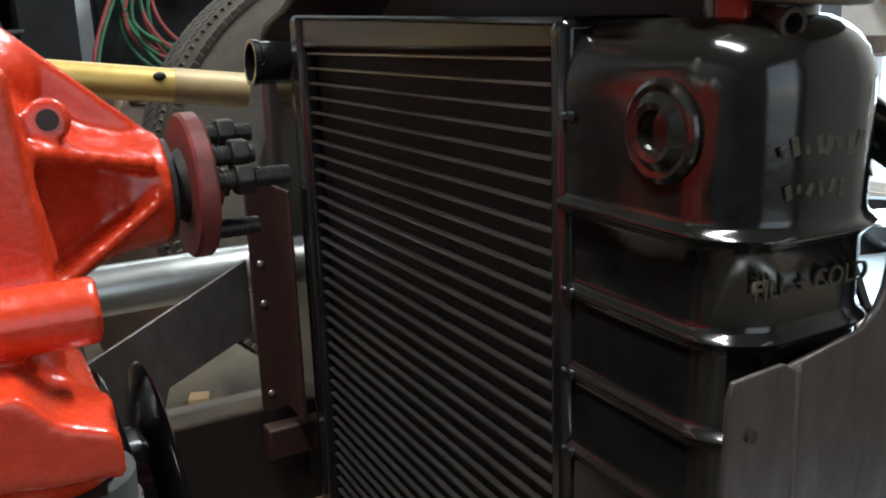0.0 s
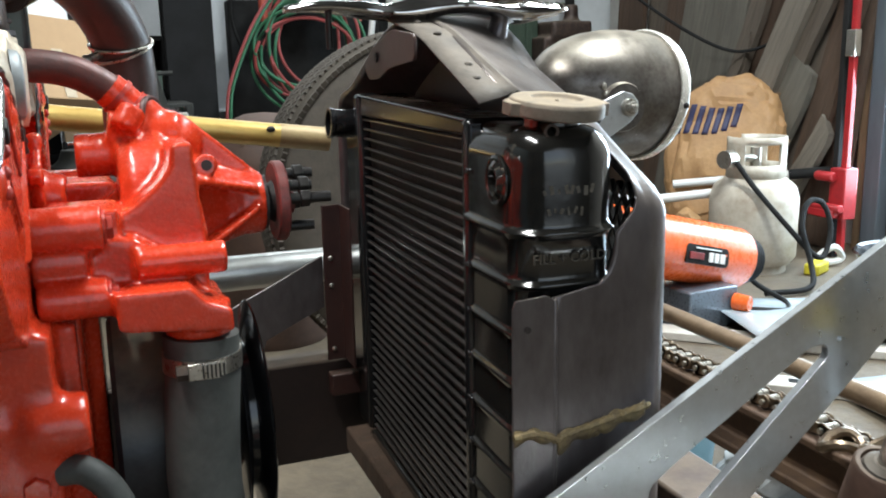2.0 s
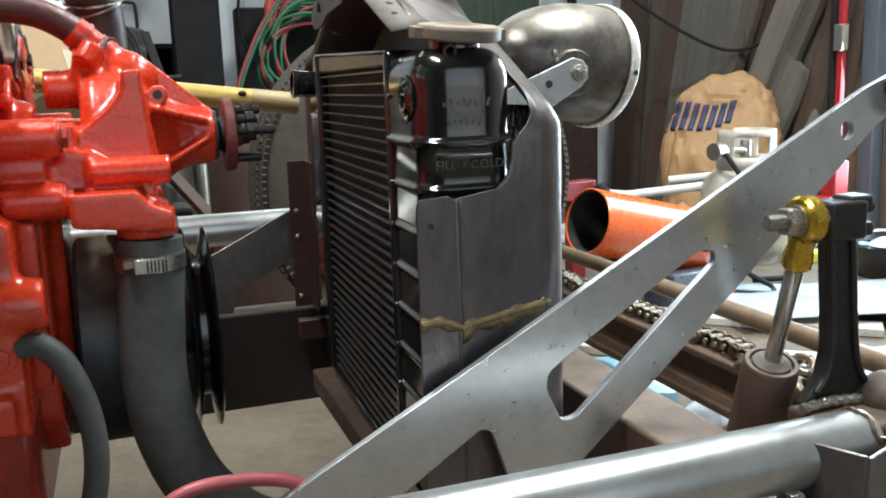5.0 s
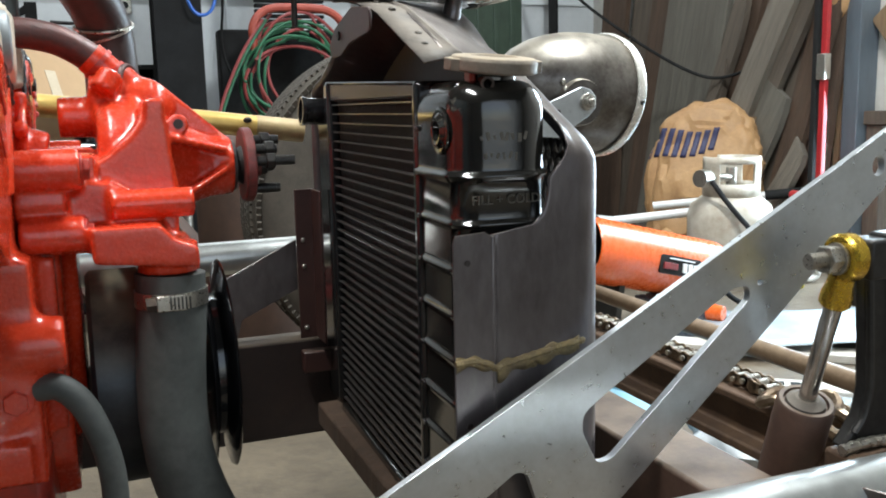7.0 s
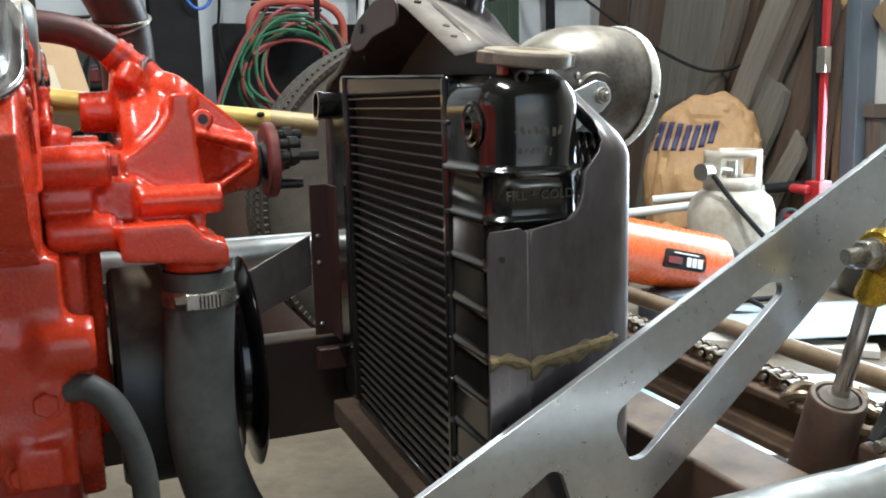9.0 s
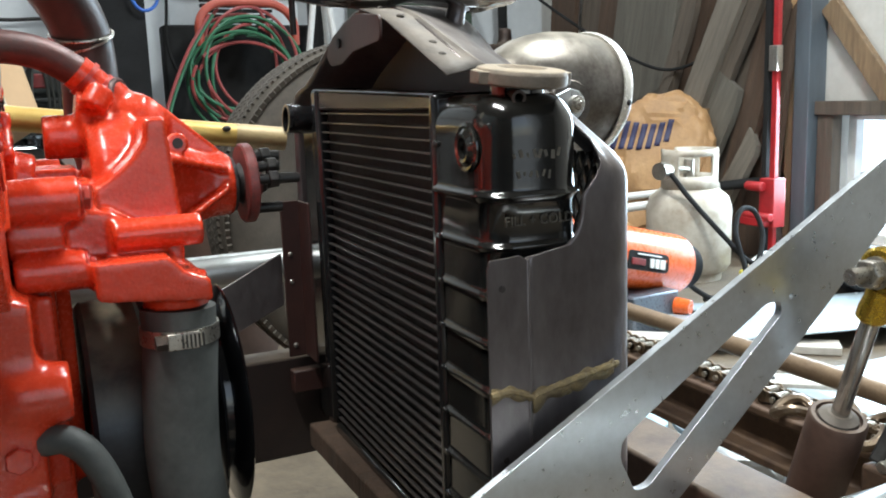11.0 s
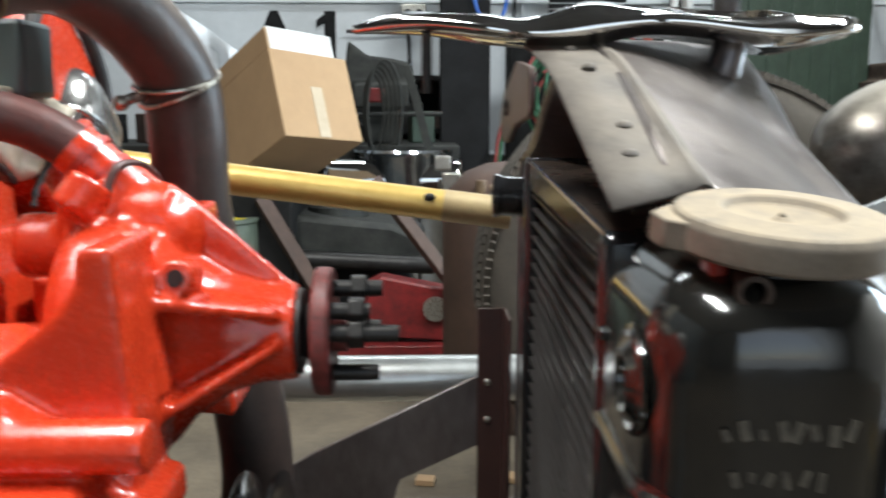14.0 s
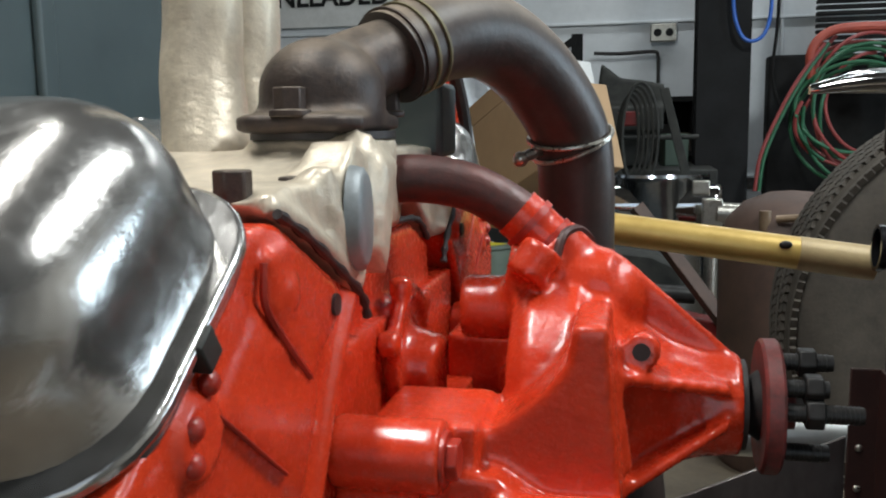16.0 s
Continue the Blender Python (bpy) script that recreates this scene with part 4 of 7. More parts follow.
side_z = [0.27, 0.33, 0.40, 0.46, 0.52, 0.555, 0.577, 0.583, 0.590, 0.598, 0.606, 0.614, 0.622, 0.632, 0.640]
rear = [(0.205, z) for z in side_z] + [(0.206, 0.66), (0.209, 0.68), (0.215, 0.70), (0.224, 0.709), (0.242, 0.714), (0.268, 0.719), (0.30, 0.731), (0.34, 0.749), (0.38, 0.767), (0.42, 0.781), (0.46, 0.790), (0.50, 0.794)]
front = [(0.205, z) for z in side_z[:-3]] + [(0.205, 0.620), (0.2052, 0.628), (0.2065, 0.636), (0.2095, 0.643), (0.215, 0.649), (0.224, 0.656), (0.238, 0.663), (0.256, 0.672), (0.278, 0.683), (0.304, 0.697), (0.34, 0.715), (0.38, 0.730), (0.42, 0.742), (0.46, 0.753), (0.50, 0.758)]
rear, front = [p + [(1.0 - y, z) for y, z in p[-2::-1]] for p in (rear, front)]


def cut_x(i, y, z):
    """Where the shell's rear edge was cut away round the tank."""
    if y > 0.295:
        return 0.25
    if y > 0.24:
        return 0.25 + (0.295 - y) / 0.055 * 0.075
    if z > 0.640:
        return 0.326
    if z > 0.577:
        return float(np.interp(z, (0.577, 0.583, 0.592, 0.606, 0.622, 0.641), (0.262, 0.291, 0.301, 0.3045, 0.306, 0.322)))
    return 0.253


bm = B()
rows = []
for i, (R, Q) in enumerate(zip(rear, front)):
    a, b = Vector(front[max(i - 1, 0)]), Vector(front[min(i + 1, len(front) - 1)])
    d = (b - a).normalized()
    inward = Vector((d.y, -d.x))
    x0 = cut_x(i, *R)
    row = []
    for u in np.linspace(0, 1, 12)[:-1]:
        x = x0 + (0.334 - x0) * u
        w = max(0.0, min(1.0, (x - 0.25) / 0.084))
        w = w ** 1.6
        y = R[0] + (Q[0] - R[0]) * w
        swell = 0.034 * w * math.exp(-((y - 0.5) / 0.055) ** 2)
        row.append(bm.verts.new((x, y, R[1] + (Q[1] - R[1]) * w + swell)))
    for a in np.linspace(0, math.pi / 2 + 0.25, 8):
        ins = 0.025 * (1 - math.cos(a))
        row.append(bm.verts.new((0.334 + 0.027 * math.sin(a), Q[0] + inward.x * ins, Q[1] + inward.y * ins + 0.034 * math.exp(-((Q[0] - 0.5) / 0.055) ** 2))))
    rows.append(row)
for r0, r1 in zip(rows, rows[1:]):
    for j in range(len(r0) - 1):
        bm.faces.new((r0[j], r0[j + 1], r1[j + 1], r1[j]))
gpart("shell_sheet", bm, STEEL, solid=0.0022, sharp=60)
# rear flange of the near side, folded at the crease
bm = B()
add_prism(bm, [(0.2185, 0.27), (0.2185, 0.572), (0.221, 0.5785), (0.246, 0.580), (0.2535, 0.576), (0.2535, 0.27)], 0.2015, 0.2035, "y")
add_tube(bm, [(0.2535, 0.2035, 0.27), (0.2535, 0.2035, 0.40), (0.2535, 0.2035, 0.576)], 0.0026, seg=10, k=2)
fl = gpart("side_flange", bm, STEEL, bevel=0.0006)
# flange holes are black discs, their darkness painted
for z in (0.556, 0.420):
    bm = B()
    add_cyl(bm, (0.2305, 0.2005, z), (0.2305, 0.2040, z), 0.0026, seg=14)
    part("hole", bm, GASKET_HOLE, fl)
# brazed seam
bm = B()
random.seed(7)
pts = [(0.2185, 0.2005, 0.474), (0.235, 0.2005, 0.4745), (0.2535, 0.1995, 0.468), (0.257, 0.2035, 0.466), (0.275, 0.2035, 0.4695), (0.30, 0.2035, 0.474), (0.315, 0.2035, 0.4765), (0.332, 0.2040, 0.479), (0.346, 0.2095, 0.480)]
add_tube(bm, pts, lambda t: 0.0027 + 0.0005 * math.sin(70 * t) + 0.0005 * math.sin(23 * t) + 0.0003 * math.sin(211 * t), seg=8, k=10)
gpart("brazed_seam", bm, BRASS_WELD, "rough brass-coloured brazed seam")
for x0, x1, y, tall in ((0.219, 0.2525, 0.2009, 0.010), (0.2565, 0.334, 0.2032, 0.018)):
    bm = B()
    rows = []
    for i in range(49):
        x = x0 + (x1 - x0) * i / 48
        zc = float(np.interp(x, [p[0] for p in pts], [p[2] for p in pts]))
        up_, dn = 0.0035 + 0.005 * abs(noise.noise(Vector((x * 70, 0, 0)))), tall * (0.35 + 1.1 * abs(noise.noise(Vector((x * 48, 3, 0)))))
        rows.append([bm.verts.new((x, y - 0.0004 * (0 < j < 3), zc + up_ - (up_ + dn) * j / 3)) for j in range(4)])
    for a, b in zip(rows, rows[1:]):
        for j in range(3):
            bm.faces.new((a[j], a[j + 1], b[j + 1], b[j]))
    gpart("braze_smear", bm, BRASS_WELD, solid=0.0006)
for i in range(16):
    if i % 2 == 0:
        bm = B()
        x = 0.254 + random.random() * 0.085
        add_ball(bm, (x, 0.2038, 0.466 + 0.13 * (x - 0.25) - random.random() * 0.008), 0.003, (1.4, 0.25, 1), seg=10)
        gpart("braze_spatter", bm, BRASS_WELD)
# sloped rear strip of the brow with rivets
bm = B()
edge_y = (0.0, 0.46, 0.80, 1.0)
vr = []
for s in np.linspace(0, 1, 13):
    r = [float(np.interp(s, edge_y, c)) for c in ((0.225, 0.217, 0.213, 0.212), (0.272, 0.384, 0.466, 0.512), (0.7165, 0.772, 0.790, 0.793))]
    f = [float(np.interp(s, edge_y, c)) for c in ((0.262, 0.256, 0.253, 0.252), (0.281, 0.402, 0.480, 0.520), (0.7235, 0.7765, 0.7945, 0.797))]
    mid = [r[k] + (f[k] - r[k]) * 0.5 for k in range(3)]
    vr.append([bm.verts.new(p) for p in (r, mid, (f[0] - 0.004, f[1], f[2] - 0.0005), (f[0] - 0.001, f[1], f[2] + 0.0016), (f[0] + 0.002, f[1] + 0.001, f[2] + 0.0012), (f[0] + 0.004, f[1] + 0.001, f[2] - 0.002))])
for a, b in zip(vr, vr[1:]):
    for j in range(5):
        bm.faces.new((a[j], a[j + 1], b[j + 1], b[j]))
strip = gpart("brow_strip", bm, STRIP, "bent steel strip with rivets", solid=0.0016, sharp=30)
for x, y, z in ((0.2420, 0.332, 0.7445), (0.2395, 0.309, 0.7335), (0.237, 0.388, 0.7715), (0.236, 0.436, 0.783)):
    bm = B()
    add_ball(bm, (x, y, z + 0.0015), 0.0038, (1, 1, 0.7), seg=12)
    part("rivet", bm, STRIP, strip)
# brown latch plate under the brow
bm = B()
add_prism(bm, round_loop([(0.36, 0.772), (0.42, 0.778), (0.485, 0.762), (0.508, 0.745), (0.495, 0.733), (0.462, 0.734), (0.430, 0.744), (0.36, 0.750)], 0.008), 0.205, 0.208, "x")
lp = gpart("latch_plate", bm, BROWN, "dark brown primed plate under the brow", bevel=0.0008)
# black disc painted as the dark of the plate's hole
bm = B()
add_cyl(bm, (0.2035, 0.466, 0.754), (0.2095, 0.466, 0.754), 0.0046, seg=16)
part("hole", bm, GASKET_HOLE, lp)
# Added dark sheet standing in for the shaded open void under the brow.
bm = B()
add_prism(bm, [(0.30, 0.700), (0.34, 0.722), (0.38, 0.740), (0.42, 0.756), (0.46, 0.771), (0.50, 0.778), (0.54, 0.771), (0.58, 0.756), (0.62, 0.740), (0.66, 0.722), (0.70, 0.700), (0.70, 0.694), (0.30, 0.694)], 0.318, 0.321, "x")
gpart("void_backing", bm, BROWN, bevel=0.0005)
# expanded-metal grille, diamond strands
bm = B()
step = 0.0125
for s in (-1, 1):
    for k in range(-70, 90):
        y0, z0, y1, z1 = 0.245, 0.29, 0.755, 0.640
        pts = []
        c = 0.46 + k * step
        zz = z0
        while zz < z1:
            for (za, zb) in ((zz, zz + 0.02),):
                ya, yb = c + s * (za - 0.5) * 0.5, c + s * (zb - 0.5) * 0.5
                if y0 < ya < y1 and y0 < yb < y1:
                    pts.append((ya, yb, za, zb))
            zz += 0.02
        if pts:
            a = (pts[0][0], pts[0][2])
            b = (pts[-1][1], pts[-1][3])
            w = 0.0014
            v = [bm.verts.new(p) for p in ((0.349, a[0] - w, a[1]), (0.349, a[0] + w, a[1]), (0.349, b[0] + w, b[1]), (0.349, b[0] - w, b[1]))]
            v2 = [bm.verts.new((0.3525 + 0.001 * s, q.co.y, q.co.z)) for q in v]
            bm.faces.new(v), bm.faces.new(v2[::-1])
            for j in range(4):
                bm.faces.new((v[j], v2[j], v2[(j + 1) % 4], v[(j + 1) % 4]))
gm = gpart("grille_mesh", bm, DARKMETAL, "dark expanded-metal diamond grille", sharp=20)
gm["kind"] = "stuff"

# ---- chrome ornament on the shell ----
for name_i, (x0, x1, y, z, amp, ph) in enumerate(((0.118, 0.395, 0.462, 0.796, 0.0030, 0.0), (0.245, 0.44, 0.530, 0.834, 0.0028, 1.0))):
    oo = (0.3, y, 0.78)
    orn = thing("hood_ornament", "polished chrome scalloped wing ornament on the shell", "ornament", "chrome ornaments", at=oo)
    bm = B()
    n, w = 60, 0.030
    rr = []
    for i in range(n + 1):
        t = i / n
        x = x0 + (x1 - x0) * t
        taper = min(1.0, 0.15 + 3.2 * t) * min(1.0, 0.75 + 8 * (1 - t))
        h = 0.0115 * taper * (0.85 + 0.2 * math.sin(t * 17 + ph)) + 0.0015
        zc = z + amp * math.sin(t * 13 + ph)
        ring = []
        for j in range(20):
            a = 2 * math.pi * j / 20
            rip = 1 + 0.20 * math.sin(5 * a + 9 * t) + 0.10 * math.sin(31 * t)
            ring.append(bm.verts.new((x, y + w * taper * math.cos(a), zc + h * rip * math.sin(a) * (1.0 if math.sin(a) > 0 else 0.55))))
        rr.append(ring)
    for a, b in zip(rr, rr[1:]):
        for j in range(20):
            bm.faces.new((a[j], a[(j + 1) % 20], b[(j + 1) % 20], b[j]))
    bm.faces.new(rr[0][::-1])
    bm.faces.new(rr[-1])
    under(part("wing", bm, CHROME, orn, sharp=70), oo)
    bm = B()
    if name_i == 0:
        add_tube(bm, [(0.322, 0.468, 0.756), (0.326, 0.460, 0.772), (0.330, 0.460, 0.786), (0.333, 0.462, 0.796)], lambda t: 0.012 - 0.004 * t, seg=20)
        under(part("stem", bm, STEEL, orn), oo)
        bm = B()
        add_cyl(bm, (0.159, 0.462, 0.762), (0.159, 0.462, 0.795), 0.0030, seg=14)
        under(part("post", bm, DARKMETAL, orn), oo)
    else:
        add_cyl(bm, (0.345, 0.50, 0.755), (0.350, y, z), 0.010, 0.008)
        under(part("stem", bm, STEEL, orn), oo)

# ---- headlight ----
LO = (0.66, 0.72, 0.55)
lamp = thing("headlight", "bullet-shaped bare steel headlight bucket with chrome rim", "headlight", at=LO)
LC, LD = Vector((0.672, 0.712, 0.697)), Vector((1.0, 0.22, -0.13)).normalized()
bm = B()
add_lathe(bm, LC, -LD, [(0.0, 0.0), (0.0, 0.092), (0.02, 0.0925), (0.05, 0.0915), (0.085, 0.087), (0.12, 0.078), (0.145, 0.068), (0.168, 0.055), (0.186, 0.040), (0.198, 0.022), (0.203, 0.0)], 56)
under(part("bucket", bm, BUCKET, lamp, sharp=60), LO)
bm = B()
add_lathe(bm, LC, LD, [(-0.006, 0.092), (-0.008, 0.096), (-0.002, 0.0985), (0.008, 0.097), (0.013, 0.092), (0.013, 0.086), (0.0, 0.084)], 56)
rim = under(part("rim", bm, mat("dusty_bezel", (0.80, 0.78, 0.73), (0.70, 0.67, 0.60), 0.25, 0.35, scale=30, bump=0.04), lamp, "pale dusty chrome bezel", sharp=60), LO)
bm = B()
add_lathe(bm, LC, LD, [(0.006, 0.087), (0.016, 0.075), (0.026, 0.05), (0.030, 0.0)], 40)
gl = mat("headlight_glass", (0.8, 0.82, 0.84), (0.7, 0.72, 0.74), 0.05, scale=30, bump=0.1)
part("lens", bm, gl, rim)
bm = B()
add_ball(bm, LC + Vector((0.02, -0.094, -0.012)), 0.005, seg=12)
part("rim_screw", bm, DARKMETAL, rim)
# strut, its foot on the crossmember
SB, SH = (0.583, 0.687), (0.535, 0.672)
STRUT = [(0.345, 0.365), (0.395, 0.365), (0.395, 0.556), (0.52, 0.627), (0.588, 0.667), (0.599, 0.679), (0.599, 0.695), (0.590, 0.705), (0.575, 0.709), (0.483, 0.672), (0.345, 0.612)]
bm = B()
add_prism(bm, STRUT, 0.597, 0.603, "y")
strut = under(part("strut", bm, ALU, lamp, "flat aluminium headlight strut", bevel=0.001), LO)
bm = B()
add_cyl(bm, (SB[0], 0.590, SB[1]), (SB[0], 0.597, SB[1]), 0.012, seg=24)
add_hex(bm, (SB[0], 0.584, SB[1]), (SB[0], 0.592, SB[1]), 0.0088)
add_cyl(bm, (SB[0], 0.579, SB[1]), (SB[0], 0.585, SB[1]), 0.0046, seg=14)
part("bolt", bm, ZINC, strut, bevel=0.0008)
# strut hole: darkness painted by a solid black disc
bm = B()
add_cyl(bm, (SH[0], 0.5960, SH[1]), (SH[0], 0.604, SH[1]), 0.0055, seg=18)
part("hole", bm, GASKET_HOLE, strut)
bm = B()
add_lathe(bm, (0.581, 0.603, 0.687), (0, 1, 0), [(0, 0.0), (0, 0.032), (0.004, 0.034), (0.02, 0.036)], 36)
under(part("mount_pad", bm, BUCKET, lamp), LO)
random.seed(3)
for x, ring in ((0.622, 0.0), (0.552, 0.02)):
    for i in range(7):
        bm = B()
        z = 0.650 + 0.011 * i
        rad = 0.0915 if ring == 0 else 0.089
        dz = z - 0.70
        y = (0.708 if ring == 0 else 0.690) - math.sqrt(max(rad * rad - dz * dz, 0)) + (0.006 if ring else 0.001)
        add_ball(bm, (x + random.uniform(-0.004, 0.004), y, z), 0.0038, (1, 0.6, 1.3), seg=8)
        under(part("weld_spot", bm, ZINC, lamp), LO)

LS = 1.03
lamp.scale = (LS, LS, LS)
lamp.location = Vector(LO) + Vector((0.069, 0.128, -0.005)) + (1 - LS) * (Vector((SB[0], 0.6, SB[1])) - Vector(LO))

# ---- frame, axle and steering ----
def beam(name, lo, hi, m, label, cat, bevel=0.004):
    bm = B()
    add_box(bm, [(a + b) / 2 for a, b in zip(lo, hi)], [b - a for a, b in zip(lo, hi)])
    return tagged(part(name, bm, m, bevel=bevel), label, cat)


beam("frame_rail", (-2.2, 0.758, 0.222), (0.30, 0.808, 0.362), RAIL, "rust-brown boxed steel frame rail", "frame rail")
beam("packing_board", (0.2215, 0.20, 0.252), (0.33, 0.7135, 0.283), OLD_WOOD_BROWN, "dirty brown wooden packing board under the radiator", "board", 0.003)
beam("front_crossmember", (0.405, 0.10, 0.29), (0.475, 0.755, 0.365), RAIL_RED, "red-oxide square steel crossmember", "crossmember")

bm = B()
add_cyl(bm, (-0.75, 0.83, 0.775), (0.245, 0.83, 0.650), 0.0155, seg=32)
gold = tagged(part("steering_shaft", bm, GOLD), "gold painted round steel tube beside the engine", "tube")
bm = B()
add_ball(bm, (0.165, 0.8145, 0.668), 0.004, (1.5, 0.6, 1), seg=12)
part("rivet", bm, DARKMETAL, gold)
bm = B()
add_cyl(bm, (0.178, 0.83, 0.6585), (0.245, 0.83, 0.650), 0.0160, seg=32)
part("worn_end", bm, mat("worn_gold", (0.40, 0.30, 0.15), (0.30, 0.22, 0.11), 0.5, 0.2, scale=40), gold)

bm = B()
add_cyl(bm, (-0.67, 0.87, 0.468), (0.30, 0.87, 0.468), 0.0245, seg=36)
tagged(part("exhaust_tube", bm, GALV), "bare galvanised steel tube along the frame", "tube")
bm = B()
add_prism(bm, [(0.055, 0.425), (0.215, 0.502), (0.215, 0.432), (0.135, 0.395), (0.125, 0.362), (0.02, 0.362), (0.02, 0.405)], 0.772, 0.777, "y")
tagged(part("gusset_plate", bm, STEEL, bevel=0.0008), "tan dusty steel gusset plate on the rail", "bracket")
bm = B()
add_box(bm, (0.235, 0.74, 0.335), (0.05, 0.02, 0.03))
tagged(part("rail_clip", bm, BROWN, bevel=0.002), "small brown steel clip on the rail", "bracket")

# near frame tube and its socket
bm = B()
add_cyl(bm, (-1.6, 0.052, 0.372), (0.545, 0.052, 0.372), 0.027, seg=40)
tagged(part("lower_frame_tube", bm, GALV), "bright galvanised round frame tube", "tube")
tube_ob = bpy.data.objects["lower_frame_tube"]
bm = B()
add_tube(bm, [(0.5385 + 0.0015 * math.sin(7 * a), 0.052 + 0.0275 * math.cos(a), 0.372 + 0.0275 * math.sin(a)) for a in np.linspace(0, 2 * math.pi, 40)], lambda t: 0.0018 + 0.0004 * math.sin(150 * t), seg=8, k=2)
part("weld_bead", bm, AXLE, tube_ob, "rough rusty weld bead")
bo = (0.5, 0.04, 0.33)
sock = thing("spring_socket", "open square steel socket welded to the tube", "bracket", at=bo)
bm = B()
SQ = pose(0.508, 0.030, 0.348, 0, 4, 24)
for p, sz in (((0, -0.028, 0), (0.060, 0.004, 0.080)), ((0, 0.028, 0), (0.060, 0.004, 0.080)), ((-0.028, 0, 0), (0.004, 0.052, 0.080)), ((0.028, 0, 0), (0.004, 0.052, 0.080))):
    bmesh.ops.create_cube(bm, size=1, matrix=SQ @ Matrix.Translation(p) @ Matrix.Diagonal((*sz, 1)))
under(part("square_tube", bm, STEEL, sock, bevel=0.001), bo)
bm = B()
add_cyl(bm, (0.432, 0.028, 0.345), (0.465, 0.028, 0.345), 0.0065, seg=16)
for i in range(9):
    add_cyl(bm, (0.434 + 0.003 * i, 0.028, 0.345), (0.4355 + 0.003 * i, 0.028, 0.345), 0.0072, seg=14)
under(part("bolt", bm, ZINC, sock), bo)
bm = B()
add_hex(bm, (0.450, 0.028, 0.345), (0.462, 0.028, 0.345), 0.0125)
under(part("nut", bm, ZINC, sock, bevel=0.001), bo)

# aluminium arm with slots
ao = (0.4, 0.18, 0.4)
arm = thing("slotted_plate", "long brushed aluminium plate arm with lightening slots", "arm", at=ao)


def plate_with_holes(outer, holes, y0, y1):
    bm = B()
    loops = [[bm.verts.new((p.x, y0, p.y)) for p in lp] for lp in (outer, *holes)]
    edges = []
    for lp in loops:
        for i in range(len(lp)):
            edges.append(bm.edges.new((lp[i], lp[(i + 1) % len(lp)])))
    bmesh.ops.triangle_fill(bm, use_beauty=True, use_dissolve=False, edges=edges)
    r = bmesh.ops.extrude_face_region(bm, geom=list(bm.faces))
    for v in [g for g in r["geom"] if isinstance(g, bmesh.types.BMVert)]:
        v.co.y = y1
    return bm


outer = round_loop([(-0.06, 0.262), (0.065, 0.338), (0.262, 0.4415), (0.335, 0.480), (0.660, 0.655), (0.705, 0.672), (0.715, 0.64), (0.677, 0.622), (0.53, 0.487), (0.352, 0.332), (0.30, 0.285), (0.02, 0.245)], 0.012)
slot = round_loop([(0.325, 0.423), (0.345, 0.437), (0.478, 0.5165), (0.494, 0.5155), (0.495, 0.5045), (0.352, 0.3785), (0.338, 0.3775), (0.3235, 0.408)], 0.006)
tri_hole = round_loop([(0.262, 0.3830), (0.272, 0.3790), (0.288, 0.330), (0.286, 0.305), (0.155, 0.315)], 0.006)
hole = [Vector((0.640 + 0.0075 * math.cos(a), 0.6165 + 0.0095 * math.sin(a))) for a in np.linspace(0, 2 * math.pi, 21)[:-1]]
dot = [Vector((0.5055 + 0.0026 * math.cos(a), 0.5185 + 0.0026 * math.sin(a))) for a in np.linspace(0, 2 * math.pi, 13)[:-1]]
bm = plate_with_holes(outer, [slot, tri_hole, hole, dot], 0.180, 0.1875)
under(part("arm_plate", bm, ALU, arm, bevel=0.0008), ao)
bm = B()
add_hex(bm, (0.690, 0.172, 0.655), (0.690, 0.180, 0.655), 0.010)
add_ball(bm, (0.712, 0.165, 0.652), 0.026, (1, 0.8, 1), seg=20)
under(part("pivot_joint", bm, RUST, arm), ao)

# rod end, shaft and damper
do = (0.548, 0.186, 0.33)
damper = thing("steering_damper", "rusty damper body with polished rod and yellow-zinc rod end", "damper", at=do)
DT, DE = Vector((0.541, 0.155, 0.4115)), Vector((0.5315, 0.112, 0.535))
dd = (DE - DT).normalized()
bm = B()
add_lathe(bm, DT - dd * 0.092, dd, [(0, 0.0), (0, 0.0255), (0.088, 0.0255), (0.091, 0.0235), (0.091, 0.020), (0.087, 0.019), (0.087, 0.0)], 36)
under(part("body", bm, RAIL_RED, damper, "rusty round damper body"), do)
bm = B()
add_lathe(bm, DT - dd * 0.005, dd, [(0, 0.0), (0, 0.018), (0.004, 0.017), (0.006, 0.013), (0.008, 0.0105), (0.008, 0.0)], 28)
under(part("gland", bm, STRIP, damper), do)
bm = B()
add_cyl(bm, DT, DE - dd * 0.015, 0.0078, seg=20)
under(part("rod", bm, CHROME_WORN, damper), do)
bm = B()
add_lathe(bm, DE - dd * 0.030, dd, [(0, 0.0), (0, 0.0115), (0.002, 0.0130), (0.010, 0.0130), (0.020, 0.0110), (0.030, 0.0105), (0.030, 0.0)], 20)
add_lathe(bm, (0.5235, 0.110, 0.5490), (1, 0, 0), [(0, 0.0105), (0, 0.018), (0.003, 0.0205), (0.0135, 0.0205), (0.0165, 0.018), (0.0165, 0.0105)], 32)
re_ = under(part("rod_end", bm, YELLOW_ZINC, damper, "yellow zinc plated rod end"), do)
bm = B()
add_lathe(bm, (0.5225, 0.110, 0.549), (1, 0, 0), [(0, 0.0), (0, 0.0075), (0.004, 0.0105), (0.0145, 0.0105), (0.0185, 0.0075), (0.0185, 0.0)], 24)
part("ball", bm, CHROME_WORN, re_)
bm = B()
